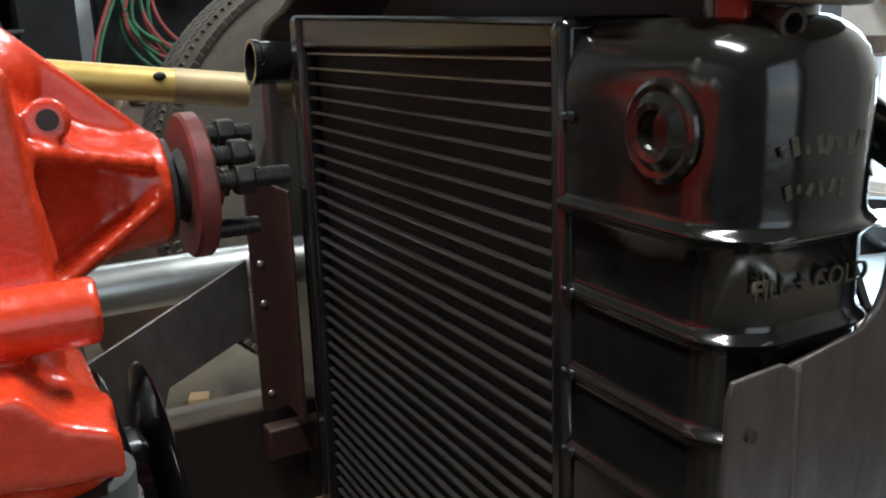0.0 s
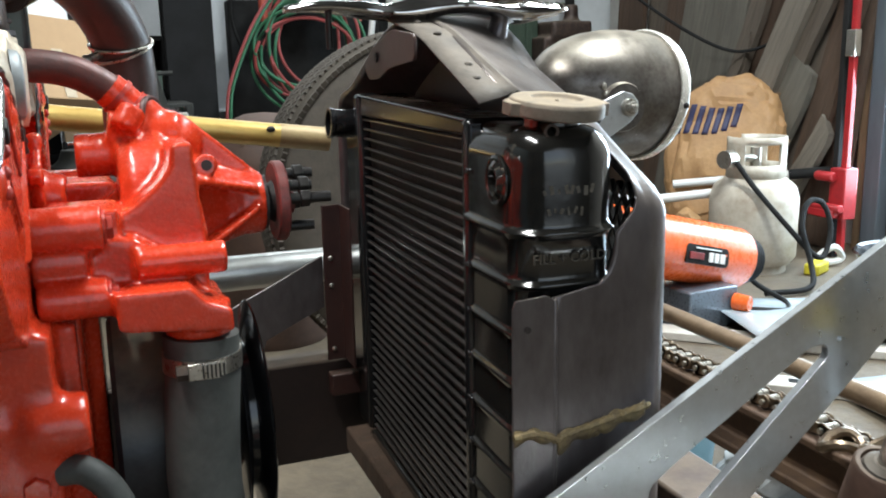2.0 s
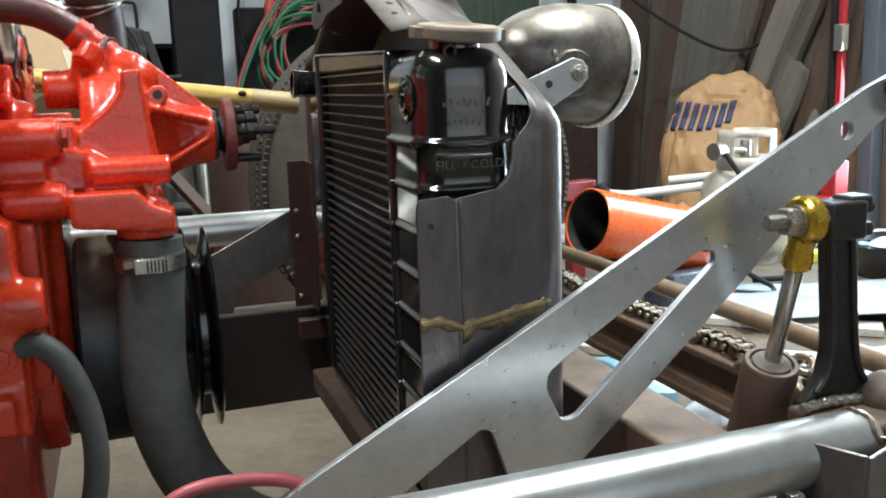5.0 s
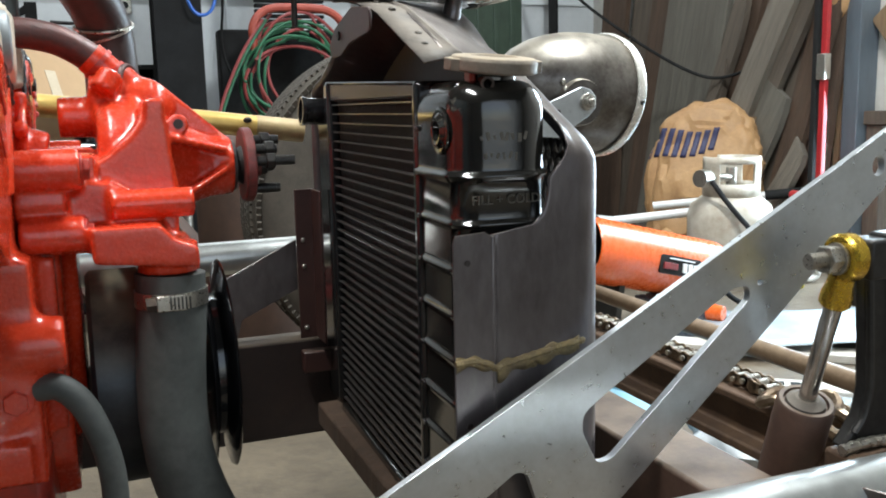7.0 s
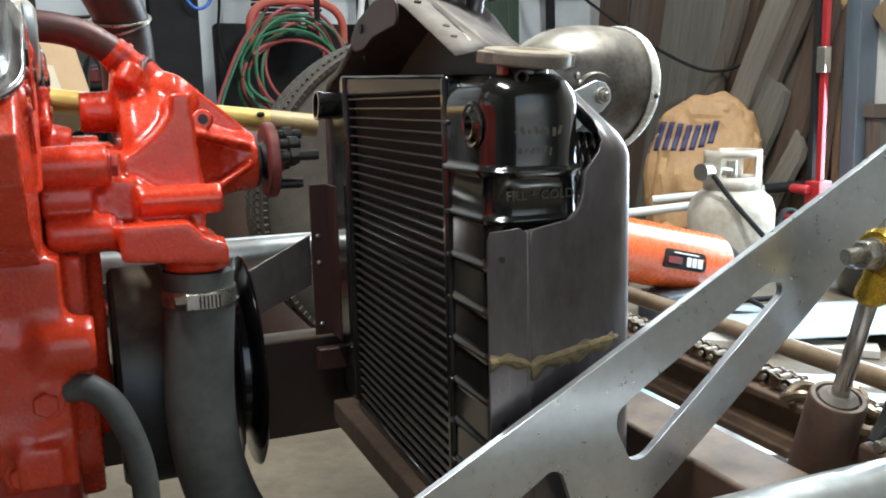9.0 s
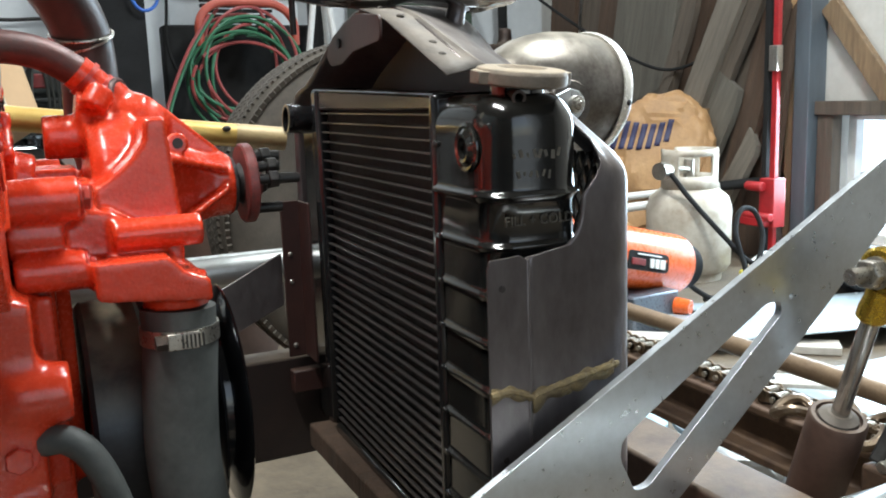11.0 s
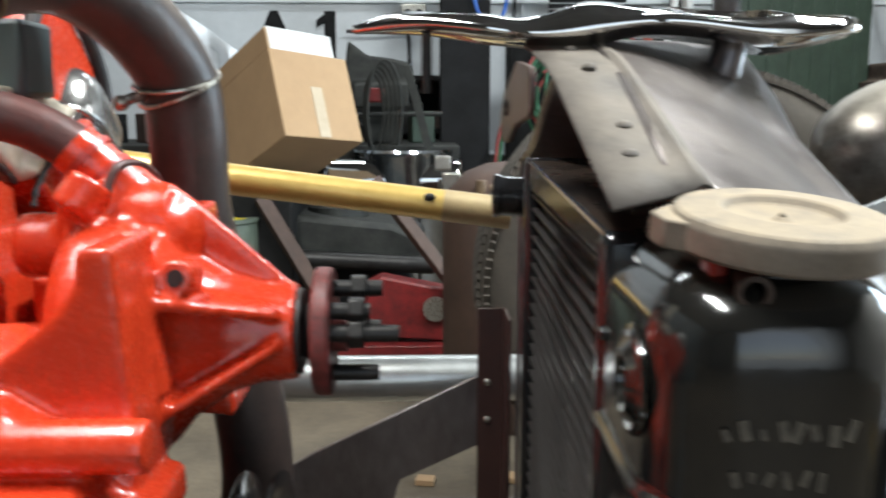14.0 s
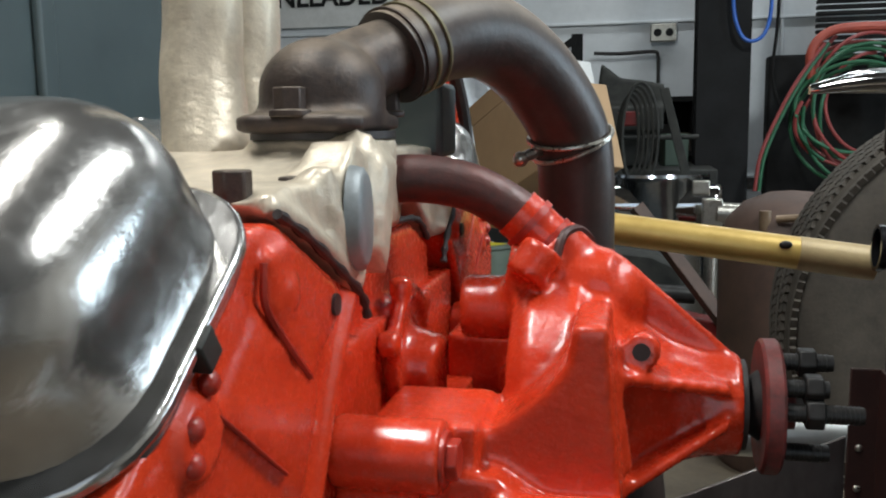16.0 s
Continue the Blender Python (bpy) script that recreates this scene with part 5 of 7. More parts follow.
add_cyl(bm, (0.492, 0.110, 0.549), (0.556, 0.110, 0.549), 0.0062, seg=16)
for i in range(8):
    add_cyl(bm, (0.493 + 0.002 * i, 0.110, 0.549), (0.494 + 0.002 * i, 0.110, 0.549), 0.0069, seg=14)
part("stud", bm, ZINC, re_)
bm = B()
add_hex(bm, (0.5085, 0.110, 0.549), (0.5205, 0.110, 0.549), 0.0125)
part("nut", bm, ZINC, re_, bevel=0.001)
bm = B()
add_cyl(bm, (0.5205, 0.110, 0.549), (0.5230, 0.110, 0.549), 0.0135, seg=24)
part("washer", bm, ZINC, re_)

# upright forged rod used as a bracket
fo = (0.575, 0.105, 0.39)
con = thing("forged_bracket", "dark forged connecting rod welded upright as a bracket", "bracket", at=fo)
bm = B()
shank = [(0.538, 0.382), (0.622, 0.376), (0.611, 0.392), (0.601, 0.410), (0.595, 0.432), (0.591, 0.470), (0.585, 0.535), (0.556, 0.535), (0.561, 0.470), (0.563, 0.432), (0.558, 0.408), (0.548, 0.394)]
add_prism(bm, shank, 0.110, 0.124, "y")
add_box(bm, (0.572, 0.117, 0.5455), (0.040, 0.030, 0.034))
add_box(bm, (0.588, 0.117, 0.5600), (0.026, 0.024, 0.012))
under(part("shank", bm, DARKMETAL, con, bevel=0.003), fo)
for side_pts in (shank[2:7], shank[7:12]):
    bm = B()
    add_tube(bm, [(x + (-0.003 if x > 0.575 else 0.003), 0.1095, z) for x, z in side_pts], 0.0036, seg=10, k=6)
    under(part("edge_rib", bm, DARKMETAL, con), fo)
for z in (0.556, 0.536):
    bm = B()
    add_hex(bm, (0.588, 0.112, z), (0.603, 0.112, z), 0.0068)
    under(part("bolt", bm, DARKMETAL, con, bevel=0.001), fo)
bm = B()
add_box(bm, (0.575, 0.090, 0.366), (0.085, 0.070, 0.028))
under(part("foot", bm, AXLE, con, "rusty welded foot", bevel=0.004), fo)
bm = B()
add_tube(bm, [(0.532, 0.104, 0.383), (0.56, 0.104, 0.386), (0.59, 0.104, 0.384), (0.622, 0.106, 0.380)], lambda t: 0.0050 + 0.0005 * math.sin(50 * t), seg=10, k=10)
under(part("weld", bm, ZINC, con), fo)
bm = B()
add_box(bm, (0.655, 0.10, 0.352), (0.10, 0.07, 0.06), (0, 12, 0))
add_ball(bm, (0.625, 0.10, 0.372), 0.034)
add_cyl(bm, (0.64, 0.06, 0.33), (0.64, 0.06, 0.41), 0.022, seg=20)
tagged(part("steering_knuckle", bm, RUST, cast=0.004), "rusty cast steering knuckle at the axle end", "knuckle")

# axle beam with a roller chain along it, tie rod
bm = B()
add_prism(bm, [(0.645, 0.268), (0.701, 0.268), (0.701, 0.280), (0.682, 0.284), (0.682, 0.322), (0.701, 0.326), (0.701, 0.337), (0.645, 0.337), (0.645, 0.326), (0.664, 0.322), (0.664, 0.284), (0.645, 0.280)], 0.02, 1.32, "y")
axle = tagged(part("front_axle", bm, AXLE, bevel=0.003), "rusty brown I-beam front axle", "axle")
bm = B()
add_cyl(bm, (0.802, 0.02, 0.337), (0.802, 1.30, 0.337), 0.0135, seg=24)
tagged(part("tie_rod", bm, PIPE), "plain brown round tie rod tube", "rod")
co_ = (0.673, 0.2, 0.337)
chain = thing("roller_chain", "oily brown roller chain lying along the axle", "chain", at=co_)
bm = B()
for s in (-0.0105, 0.0105):
    add_box(bm, (0.673 + s, 0, 0.347), (0.003, 0.030, 0.013))
    add_cyl(bm, (0.673 + s - 0.0015, -0.0095, 0.347), (0.673 + s + 0.0015, -0.0095, 0.347), 0.0085, seg=14)
    add_cyl(bm, (0.673 + s - 0.0015, 0.0095, 0.347), (0.673 + s + 0.0015, 0.0095, 0.347), 0.0085, seg=14)
l0 = part("link", bm, CHAIN, chain, bevel=0.0007)
bm = B()
for y in (-0.0095, 0.0095):
    add_cyl(bm, (0.673 - 0.009, y, 0.347), (0.673 + 0.009, y, 0.347), 0.0068, seg=16)
    add_cyl(bm, (0.673 - 0.016, y, 0.347), (0.673 + 0.016, y, 0.347), 0.0035, seg=10)
r0_ = part("roller", bm, ZINC, chain)
random.seed(11)
for ob in (l0, r0_):
    under(ob, co_)
for i in range(24):
    for src in (l0, r0_):
        ob = src if i == 0 else src.copy()
        if i:
            scene.collection.objects.link(ob)
        ob.location = (0.003 * math.sin(i * 1.7), 0.22 + 0.038 * i * 0.98, 0.0015 * math.sin(i * 2.1))
    ob2 = l0.copy()
    scene.collection.objects.link(ob2)
    ob2.location = (0.003 * math.sin(i * 1.7), 0.22 + 0.038 * i * 0.98 + 0.019, 0.0)
for i, p in enumerate(((0.645, 0.30, 0.352), (0.66, 0.26, 0.358), (0.68, 0.225, 0.352), (0.65, 0.215, 0.35))):
    bm = B()
    add_tube(bm, [Vector(p) + 0.017 * Vector((math.cos(a) * 1.3, math.sin(a), 0.3 * math.sin(2 * a + i))) for a in np.linspace(0, 2 * math.pi, 13)], 0.006, seg=8, k=2)
    under(part("loose_link", bm, CHAIN, chain), co_)

# far front wheel
wo = (0.606, 1.42, 0.11)
wheel = thing("car_wheel", "dusty treaded tyre on a dark steel wheel", "wheel", at=wo)
WC, WR = Vector((0.606, 1.42, 0.466)), 0.358
bm = B()
pr = [(-0.08, 0.20), (-0.098, 0.27), (-0.098, 0.306), (-0.088, 0.334), (-0.075, 0.349), (-0.05, 0.355), (0.05, 0.355), (0.075, 0.349), (0.088, 0.334), (0.098, 0.306), (0.098, 0.27), (0.08, 0.20)]
add_lathe(bm, WC, (0, 1, 0), pr, 72)
tyre = under(part("tyre", bm, TYRE, wheel, "dusty grey-brown treaded tyre"), wo)
bm = B()
nb = 150
for i in range(nb):
    a = 2 * math.pi * i / nb
    for row, yy in enumerate((-0.078, -0.047, -0.0157, 0.0157, 0.047, 0.078)):
        aa = a + (0.5 * 2 * math.pi / nb if row % 2 else 0)
        rad = WR - (0.009 if row in (0, 5) else 0.0)
        m = Matrix.Translation(WC) @ Matrix.Rotation(-aa, 4, "Y") @ Matrix.Translation((0, yy, rad - 0.0045)) @ Matrix.Rotation(radians(22 if row % 2 else -22), 4, "Z") @ Matrix.Diagonal((0.0122, 0.027, 0.009, 1))
        bmesh.ops.create_cube(bm, size=1, matrix=m)
tb = part("tread_block", bm, TYRE, tyre)
tb["kind"] = "stuff"
bm = B()
add_lathe(bm, WC, (0, 1, 0), [(-0.085, 0.202), (-0.088, 0.194), (-0.07, 0.187), (-0.02, 0.180), (-0.01, 0.08), (-0.05, 0.055), (-0.05, 0.0)], 48)
under(part("rim", bm, BLACK_MATT, wheel), wo)
beam("wheel_block", (0.47, 1.33, FLOOR), (0.74, 1.51, 0.112), OLD_WOOD_BROWN, "dirty wooden block under the tyre", "block", 0.004)

# painted body panel behind the intake
fwo = (-0.66, 0.50, 0.40)
fw = thing("firewall", "blue-grey painted car body firewall panel", "car body", at=fwo)
bm = B()
add_box(bm, (-0.66, 0.50, 0.85), (0.03, 1.5, 0.9))
under(part("panel", bm, BODY_GREY, fw, bevel=0.006), fwo)
bm = B()
add_box(bm, (-0.639, 0.88, 0.85), (0.012, 0.03, 0.9))
under(part("seam_rib", bm, BODY_GREY, fw, bevel=0.004), fwo)


# ---- things in the shop ----
def solo(name, bm, m, label, cat, group="", **k):
    return tagged(part(name, bm, m, **k), label, cat, group)


# wall lettering, sign board, outlet, hook
sign = thing("painted_wall_sign", "black letters painted on the white wall", "sign", at=(-0.37, 3.99, 1.07))
digits = lettering("letters", "A-1", 0.27, pose(-0.37, 3.997, 1.065, 90, 0, 0), BLACK_MATT, sign, 0.001, 0.012)
bpy.context.view_layer.update()
far_x = max((digits.matrix_world @ v.co).x for v in digits.data.vertices)
top_z = max((digits.matrix_world @ v.co).z for v in digits.data.vertices)
bm = B()
add_prism(bm, [(far_x - 0.085, top_z - 0.040), (far_x - 0.030, top_z), (far_x - 0.030, top_z - 0.045), (far_x - 0.085, top_z - 0.072)], 3.994, 3.998, "y")
under(part("digit_flag", bm, BLACK_MATT, sign), (-0.37, 3.99, 1.07))
board = thing("fuel_sign", "white metal sign with black lettering", "sign", at=(-1.41, 3.985, 1.4))
bm = B()
add_box(bm, (-1.41, 3.985, 1.42), (0.66, 0.012, 0.34))
under(part("sign_plate", bm, WHITE, board, bevel=0.003), (-1.41, 3.985, 1.4))
lettering("letters", "UNLEADED", 0.125, pose(-1.405, 3.976, 1.385, 90, 0, 0), BLACK_MATT, board, 0.001, 0.003)
bm = B()
for z in (0.55, 1.22, 1.9):
    add_box(bm, (-0.2, 3.992, z), (5.6, 0.012, 0.012))
for x in (-2.4, -1.05, 0.62, 1.55, 2.2):
    add_box(bm, (x, 3.993, 1.4), (0.012, 0.010, 2.7))
tagged(part("trim", bm, WHITE_WALL, bevel=0.002), "white wall panel joint strips", "trim", kind="structure")
ot = thing("wall_outlet", "grey metal electrical outlet box", "outlet", at=(0.134, 3.97, 1.17))
bm = B()
add_box(bm, (0, 0.01, 0), (0.11, 0.04, 0.075))
part("box", bm, ZINC, ot, bevel=0.004)
for x in (-0.025, 0.025):
    bm = B()
    add_cyl(bm, (x, -0.012, 0), (x, -0.009, 0), 0.017, seg=16)
    part("socket", bm, BLACK_MATT, ot)
bm = B()
add_tube(bm, [(-0.16, 3.95, 1.09), (-0.05, 3.95, 1.085), (0.05, 3.95, 1.09), (0.10, 3.95, 1.088), (0.112, 3.95, 1.07), (0.115, 3.95, 0.95)], 0.008, seg=8, k=3)
solo("pipe_hook", bm, DARKMETAL, "thin dark bent conduit on the wall", "pipe")

# steel column
co = (0.335, 3.5, FLOOR)
col = thing("steel_column", "black steel I-beam column", "column", at=co)
bm = B()
add_prism(bm, [(0.24, 3.40), (0.43, 3.40), (0.43, 3.42), (0.345, 3.42), (0.345, 3.58), (0.43, 3.58), (0.43, 3.60), (0.24, 3.60), (0.24, 3.58), (0.325, 3.58), (0.325, 3.42), (0.24, 3.42)], FLOOR, 2.8, "z")
under(part("beam", bm, POST, col, bevel=0.003), co)
bm = B()
add_box(bm, (0.335, 3.5, FLOOR + 0.01), (0.32, 0.32, 0.02))
under(part("base_plate", bm, POST, col, bevel=0.003), co)
bm = B()
add_tube(bm, [(0.37, 3.38, 1.5), (0.36, 3.37, 1.22), (0.385, 3.36, 1.10), (0.43, 3.36, 1.07), (0.475, 3.36, 1.11), (0.49, 3.37, 1.24), (0.46, 3.38, 1.5)], 0.007, seg=10)
solo("extension_cord", bm, BLUE, "looped bright blue extension cord on the column", "cord")
bm = B()
add_tube(bm, [(0.52, 3.5, 2.8), (0.525, 3.5, 1.8), (0.53, 3.48, 1.2), (0.515, 3.47, 0.95), (0.56, 3.46, 0.8)], 0.006, seg=8)
solo("black_cable", bm, BLACK_MATT, "thin black cable hanging by the column", "cable")

# welding hose rack
rk = (0.82, 3.45, FLOOR)
rack = thing("hose_rack", "dark steel stand with coiled welding hoses", "stand", at=rk)
bm = B()
add_box(bm, (0.84, 3.58, 0.53), (0.66, 0.10, 1.0))
under(part("stand", bm, BLACK_MATT, rack, bevel=0.01), rk)
for i, z in enumerate(np.arange(1.02, 1.5, 0.022)):
    bm = B()
    add_box(bm, (0.82, 3.52, float(z)), (0.30, 0.05, 0.012))
    under(part("slat", bm, BLACK_MATT, rack), rk)
coil = thing("welding_hose", "coiled twin red and green welding hose", "hose", at=(0.8, 3.35, 0.85))
random.seed(21)
for i in range(13):
    bm = B()
    cx, cz = 0.80 + random.uniform(-0.03, 0.03), 0.83 + random.uniform(-0.05, 0.05)
    rx, rz = 0.19 + random.uniform(-0.05, 0.03), 0.20 + random.uniform(-0.07, 0.06)
    top = 1.08 if i < 5 else cz + rz
    pts = []
    for a in np.linspace(0.3 * i, 0.3 * i + 2 * math.pi * 0.96, 26):
        x, z = cx + rx * math.cos(a), cz + rz * math.sin(a)
        pts.append((x, 3.36 + 0.02 * math.sin(3 * a + i) - 0.006 * i, min(z, top)))
    add_tube(bm, pts, 0.0066, seg=8, k=2)
    ob = part("red_hose" if i % 2 else "green_hose", bm, HOSE_RED if i % 2 else HOSE_GREEN, coil)
    under(ob, (0.8, 3.35, 0.85))
for dx, m in ((0, HOSE_RED), (0.014, HOSE_GREEN)):
    bm = B()
    add_tube(bm, [(0.66 + dx, 3.30, 1.05), (0.57 + dx, 3.28, 0.92), (0.50 + dx, 3.27, 0.78), (0.455 + dx, 3.26, 0.66), (0.44 + dx, 3.26, 0.54)], 0.0066, seg=8)
    under(part("hanging_hose", bm, m, coil), (0.8, 3.35, 0.85))
bm = B()
add_tube(bm, [(0.62, 3.31, 0.93), (0.62, 3.30, 1.03), (0.68, 3.30, 1.09), (0.80, 3.30, 1.10), (0.93, 3.30, 1.09), (1.0, 3.30, 1.03), (1.01, 3.31, 0.93)], 0.017, seg=10)
under(part("hose_hanger", bm, mat("red_hanger", (0.42, 0.08, 0.05), (0.33, 0.06, 0.04), 0.45), coil), (0.8, 3.35, 0.85))

# work bench with clutter
bo = (-0.2, 3.45, FLOOR)
bench = thing("work_bench", "dark cluttered steel work bench", "bench", at=bo)
bm = B()
add_box(bm, (-0.45, 3.45, 0.60), (1.5, 0.7, 0.05))
under(part("top", bm, OLIVE, bench, bevel=0.005), bo)
for x in (-1.15, 0.22):
    for y in (3.15, 3.75):
        bm = B()
        add_box(bm, (x, y, 0.30), (0.06, 0.06, 0.55))
        under(part("leg", bm, BLACK_MATT, bench), bo)
bm = B()
add_box(bm, (-0.45, 3.75, 0.30), (1.5, 0.03, 0.5))
under(part("back_panel", bm, BLACK_MATT, bench), bo)
vo = (0.02, 3.3, 0.63)
vise = thing("bench_vise", "dusty olive cast iron bench vise", "vise", at=vo)
bm = B()
add_box(bm, (0.02, 3.30, 0.70), (0.12, 0.16, 0.14))
add_box(bm, (0.02, 3.26, 0.80), (0.20, 0.12, 0.09))
add_prism(bm, [(-0.12, 0.83), (-0.10, 1.00), (-0.03, 0.945), (0.05, 0.935), (0.12, 0.92), (0.13, 0.83)], 3.22, 3.30, "y")
under(part("body", bm, OLIVE, vise, cast=0.008), vo)
bm = B()
add_cyl(bm, (-0.16, 3.18, 0.73), (0.24, 3.18, 0.735), 0.009, seg=10)
under(part("handle", bm, OLIVE, vise), vo)
cco = (0.05, 3.1, 0.6)
cc = thing("cable_coil", "grey coiled cable hanging at the bench", "cable", at=cco)
for i in range(5):
    bm = B()
    add_tube(bm, [(0.0 + (0.035 + 0.006 * i) * math.cos(a) + 0.010 * i, 3.06 - 0.012 * i, 0.74 + (0.13 + 0.012 * i) * math.sin(a)) for a in np.linspace(0, 2 * math.pi, 14)], 0.0055, seg=8, k=2)
    under(part("loop", bm, OLIVE, cc), cco)
bm = B()
add_prism(bm, [(0.10, 0.90), (0.13, 0.90), (0.25, 0.45), (0.22, 0.45)], 3.02, 3.05, "y")
solo("leaning_bar", bm, OLIVE, "dull grey steel bar leaning at the bench", "bar", bevel=0.002)
bm = B()
add_box(bm, (0.0, 3.10, 0.80), (0.07, 0.06, 0.05))
solo("red_tool_box", bm, JACK_RED, "small red tool case on the bench", "tool box", bevel=0.006)
random.seed(31)
for i in range(12):
    bm = B()
    x, y = -1.1 + 0.115 * i, 3.25 + random.uniform(-0.1, 0.25)
    h = random.uniform(0.08, 0.28)
    w = random.uniform(0.05, 0.11)
    if i % 3:
        add_box(bm, (x, y, 0.625 + h / 2), (w, w * 0.9, h), (0, 0, random.uniform(0, 60)))
    else:
        add_lathe(bm, (x, y, 0.625), (0, 0, 1), [(0, w * 0.5), (h * 0.75, w * 0.5), (h * 0.85, w * 0.25), (h, w * 0.2), (h, 0)], 16)
    solo("shop_can" if i % 3 == 0 else "parts_box", bm, (OLIVE, BLACK_MATT, RUST_TANK, GREEN_DARK)[i % 4], "dusty shop supplies on the bench", "supplies", "bench clutter", bevel=0.004)
# chromed bumper
bm = B()
n = 24
vr = []
for i in range(n + 1):
    x = -0.16 + 0.46 * i / n
    ring = []
    for j in range(9):
        a = math.pi * (j / 8 - 0.5)
        ring.append(bm.verts.new((x, 2.98 - 0.06 * math.cos(a) + 0.10 * (x - 0.07) ** 2, 0.50 + 0.085 * math.sin(a))))
    vr.append(ring)
for a, b in zip(vr, vr[1:]):
    for j in range(8):
        bm.faces.new((a[j], a[j + 1], b[j + 1], b[j]))
solo("chrome_bumper", bm, CHROME, "curved chrome bumper section below the bench", "bumper", solid=0.004)
bm = B()
add_cyl(bm, (0.27, 2.80, 0.505), (0.36, 2.80, 0.50), 0.035, seg=20)
add_box(bm, (0.26, 2.80, 0.505), (0.06, 0.05, 0.09))
add_cyl(bm, (0.26, 2.80, FLOOR), (0.26, 2.80, 0.47), 0.022, seg=12)
solo("pipe_fitting", bm, ZINC, "bright steel pipe fitting", "fitting", bevel=0.004)

# cardboard box, open flap
xo = (-0.37, 2.53, 0.585)
cb = thing("cardboard_box", "brown cardboard box with tape tipped on its corner", "box", at=xo)
EU, EV = Vector((0.204, 0.1775, -0.024)).normalized(), Vector((-0.058, 0.10, 0.248)).normalized()
EW = EU.cross(EV) * -1
EV = EW.cross(EU) * (1 if EW.cross(EU).z > 0 else -1)
CS = 0.262
M = Matrix((EU, EV, EW)).transposed().to_4x4()
M.translation = Vector((-0.2013, 2.35, 0.6820))


def carton(lo, hi):
    bm = B()
    c, d = [(a + b) / 2 * CS for a, b in zip(lo, hi)], [(b - a) * CS for a, b in zip(lo, hi)]
    bmesh.ops.create_cube(bm, size=1, matrix=M @ Matrix.Translation(c) @ Matrix.Diagonal((*d, 1)))
    return bm


under(part("carton", carton((0, 0, 0), (1, 1, 1.3)), CARD, cb, bevel=0.003), xo)
under(part("tape", carton((0.44, 0.02, -0.008), (0.58, 0.60, 0.0)), mat("tan_tape", (0.60, 0.50, 0.37), (0.5, 0.4, 0.28), 0.35), cb), xo)
under(part("flap", carton((0.0, 1.0, 0.0), (0.03, 1.25, 1.3)), CARD, cb, bevel=0.002), xo)
wo_ = (-0.40, 2.55, 0.85)
wc_ = thing("white_carton", "white printed carton lying on the brown box", "box", at=wo_)
under(part("carton", carton((0.10, 1.02, 0.12), (0.95, 1.34, 1.35)), WHITE, wc_, bevel=0.003), wo_)
under(part("print_patch", carton((0.092, 1.08, 0.55), (0.10, 1.28, 0.95)), JACK_RED, wc_), wo_)
under(part("print_bar", carton((0.20, 1.34, 0.2), (0.34, 1.345, 1.2)), BODY_GREY, wc_), wo_)
bm = B()
add_box(bm, (-0.42, 2.68, 0.285), (0.42, 0.36, 0.51))
solo("storage_crate", bm, BLACK_MATT, "dark steel storage crate under the carton", "crate", bevel=0.008)

# clear plastic wrap behind the carton
bm = B()
random.seed(31)
sheet = [[bm.verts.new((-0.72 + 0.36 * i / 14, 2.95 + 0.035 * math.sin(1.1 * i + 0.8 * j) + 0.02 * math.sin(2.7 * j), FLOOR + 0.05 + (1.06 - 0.018 * i) * j / 16)) for j in range(17)] for i in range(15)]
for i in range(14):
    for j in range(16):
        bm.faces.new((sheet[i][j], sheet[i + 1][j], sheet[i + 1][j + 1], sheet[i][j + 1]))
solo("plastic_sheet", bm, mat("milky_plastic_wrap", (0.74, 0.77, 0.80), (0.60, 0.63, 0.66), 0.18, scale=9, bump=0.3), "crumpled milky plastic wrap standing by the carton", "plastic wrap", solid=0.002)
so = (0.10, 3.08, FLOOR)
pot = thing("stainless_drum", "dark stainless steel drum with flat rim", "drum", at=so)
bm = B()
add_lathe(bm, so, (0, 0, 1), [(0, 0), (0, 0.17), (0.56, 0.17), (0.575, 0.176), (0.585, 0.172), (0.585, 0.16), (0.575, 0.155), (0.55, 0)], 48)
under(part("body", bm, STAINLESS, pot, sharp=40), so)
bm = B()
add_box(bm, (0.235, 2.94, FLOOR + 0.545), (0.055, 0.03, 0.045))
under(part("latch", bm, ZINC, pot, bevel=0.004), so)

# low clutter on the floor behind the engine
def bar(name, a, b, r, m, label, cat):
    bm = B()
    add_cyl(bm, a, b, r, seg=4)
    return solo(name, bm, m, label, cat, bevel=0.002)


bar("stand_leg", (-0.30, 2.5, 0.50), (-0.02, 2.45, FLOOR), 0.028, RUST_TANK, "rusty angle-iron stand leg", "stand")
bar("stand_leg", (0.03, 2.4, 0.56), (0.32, 2.35, 0.18), 0.024, RUST_TANK, "rusty angle-iron stand leg", "stand")
mdo = (-0.06, 2.75, FLOOR)
mower = thing("mower_deck", "dusty dark grey mower deck on the floor", "machine", at=mdo)
bm = B()
add_prism(bm, [(-0.29, 0.32), (-0.27, 0.41), (-0.20, 0.44), (0.08, 0.41), (0.17, 0.37), (0.18, 0.29), (-0.26, 0.30)], 2.58, 2.93, "y")
under(part("deck", bm, OLIVE, mower, bevel=0.02), mdo)
bm = B()
add_cyl(bm, (-0.24, 2.56, 0.315), (0.20, 2.56, 0.290), 0.026, seg=18)
under(part("front_roller", bm, DARKMETAL, mower, bevel=0.003), mdo)
bm = B()
add_lathe(bm, (-0.10, 2.75, 0.42), (0, 0, 1), [(0, 0.10), (0.03, 0.095), (0.05, 0.07), (0.08, 0.06), (0.085, 0.0)], 28)
under(part("spindle_housing", bm, OLIVE, mower), mdo)
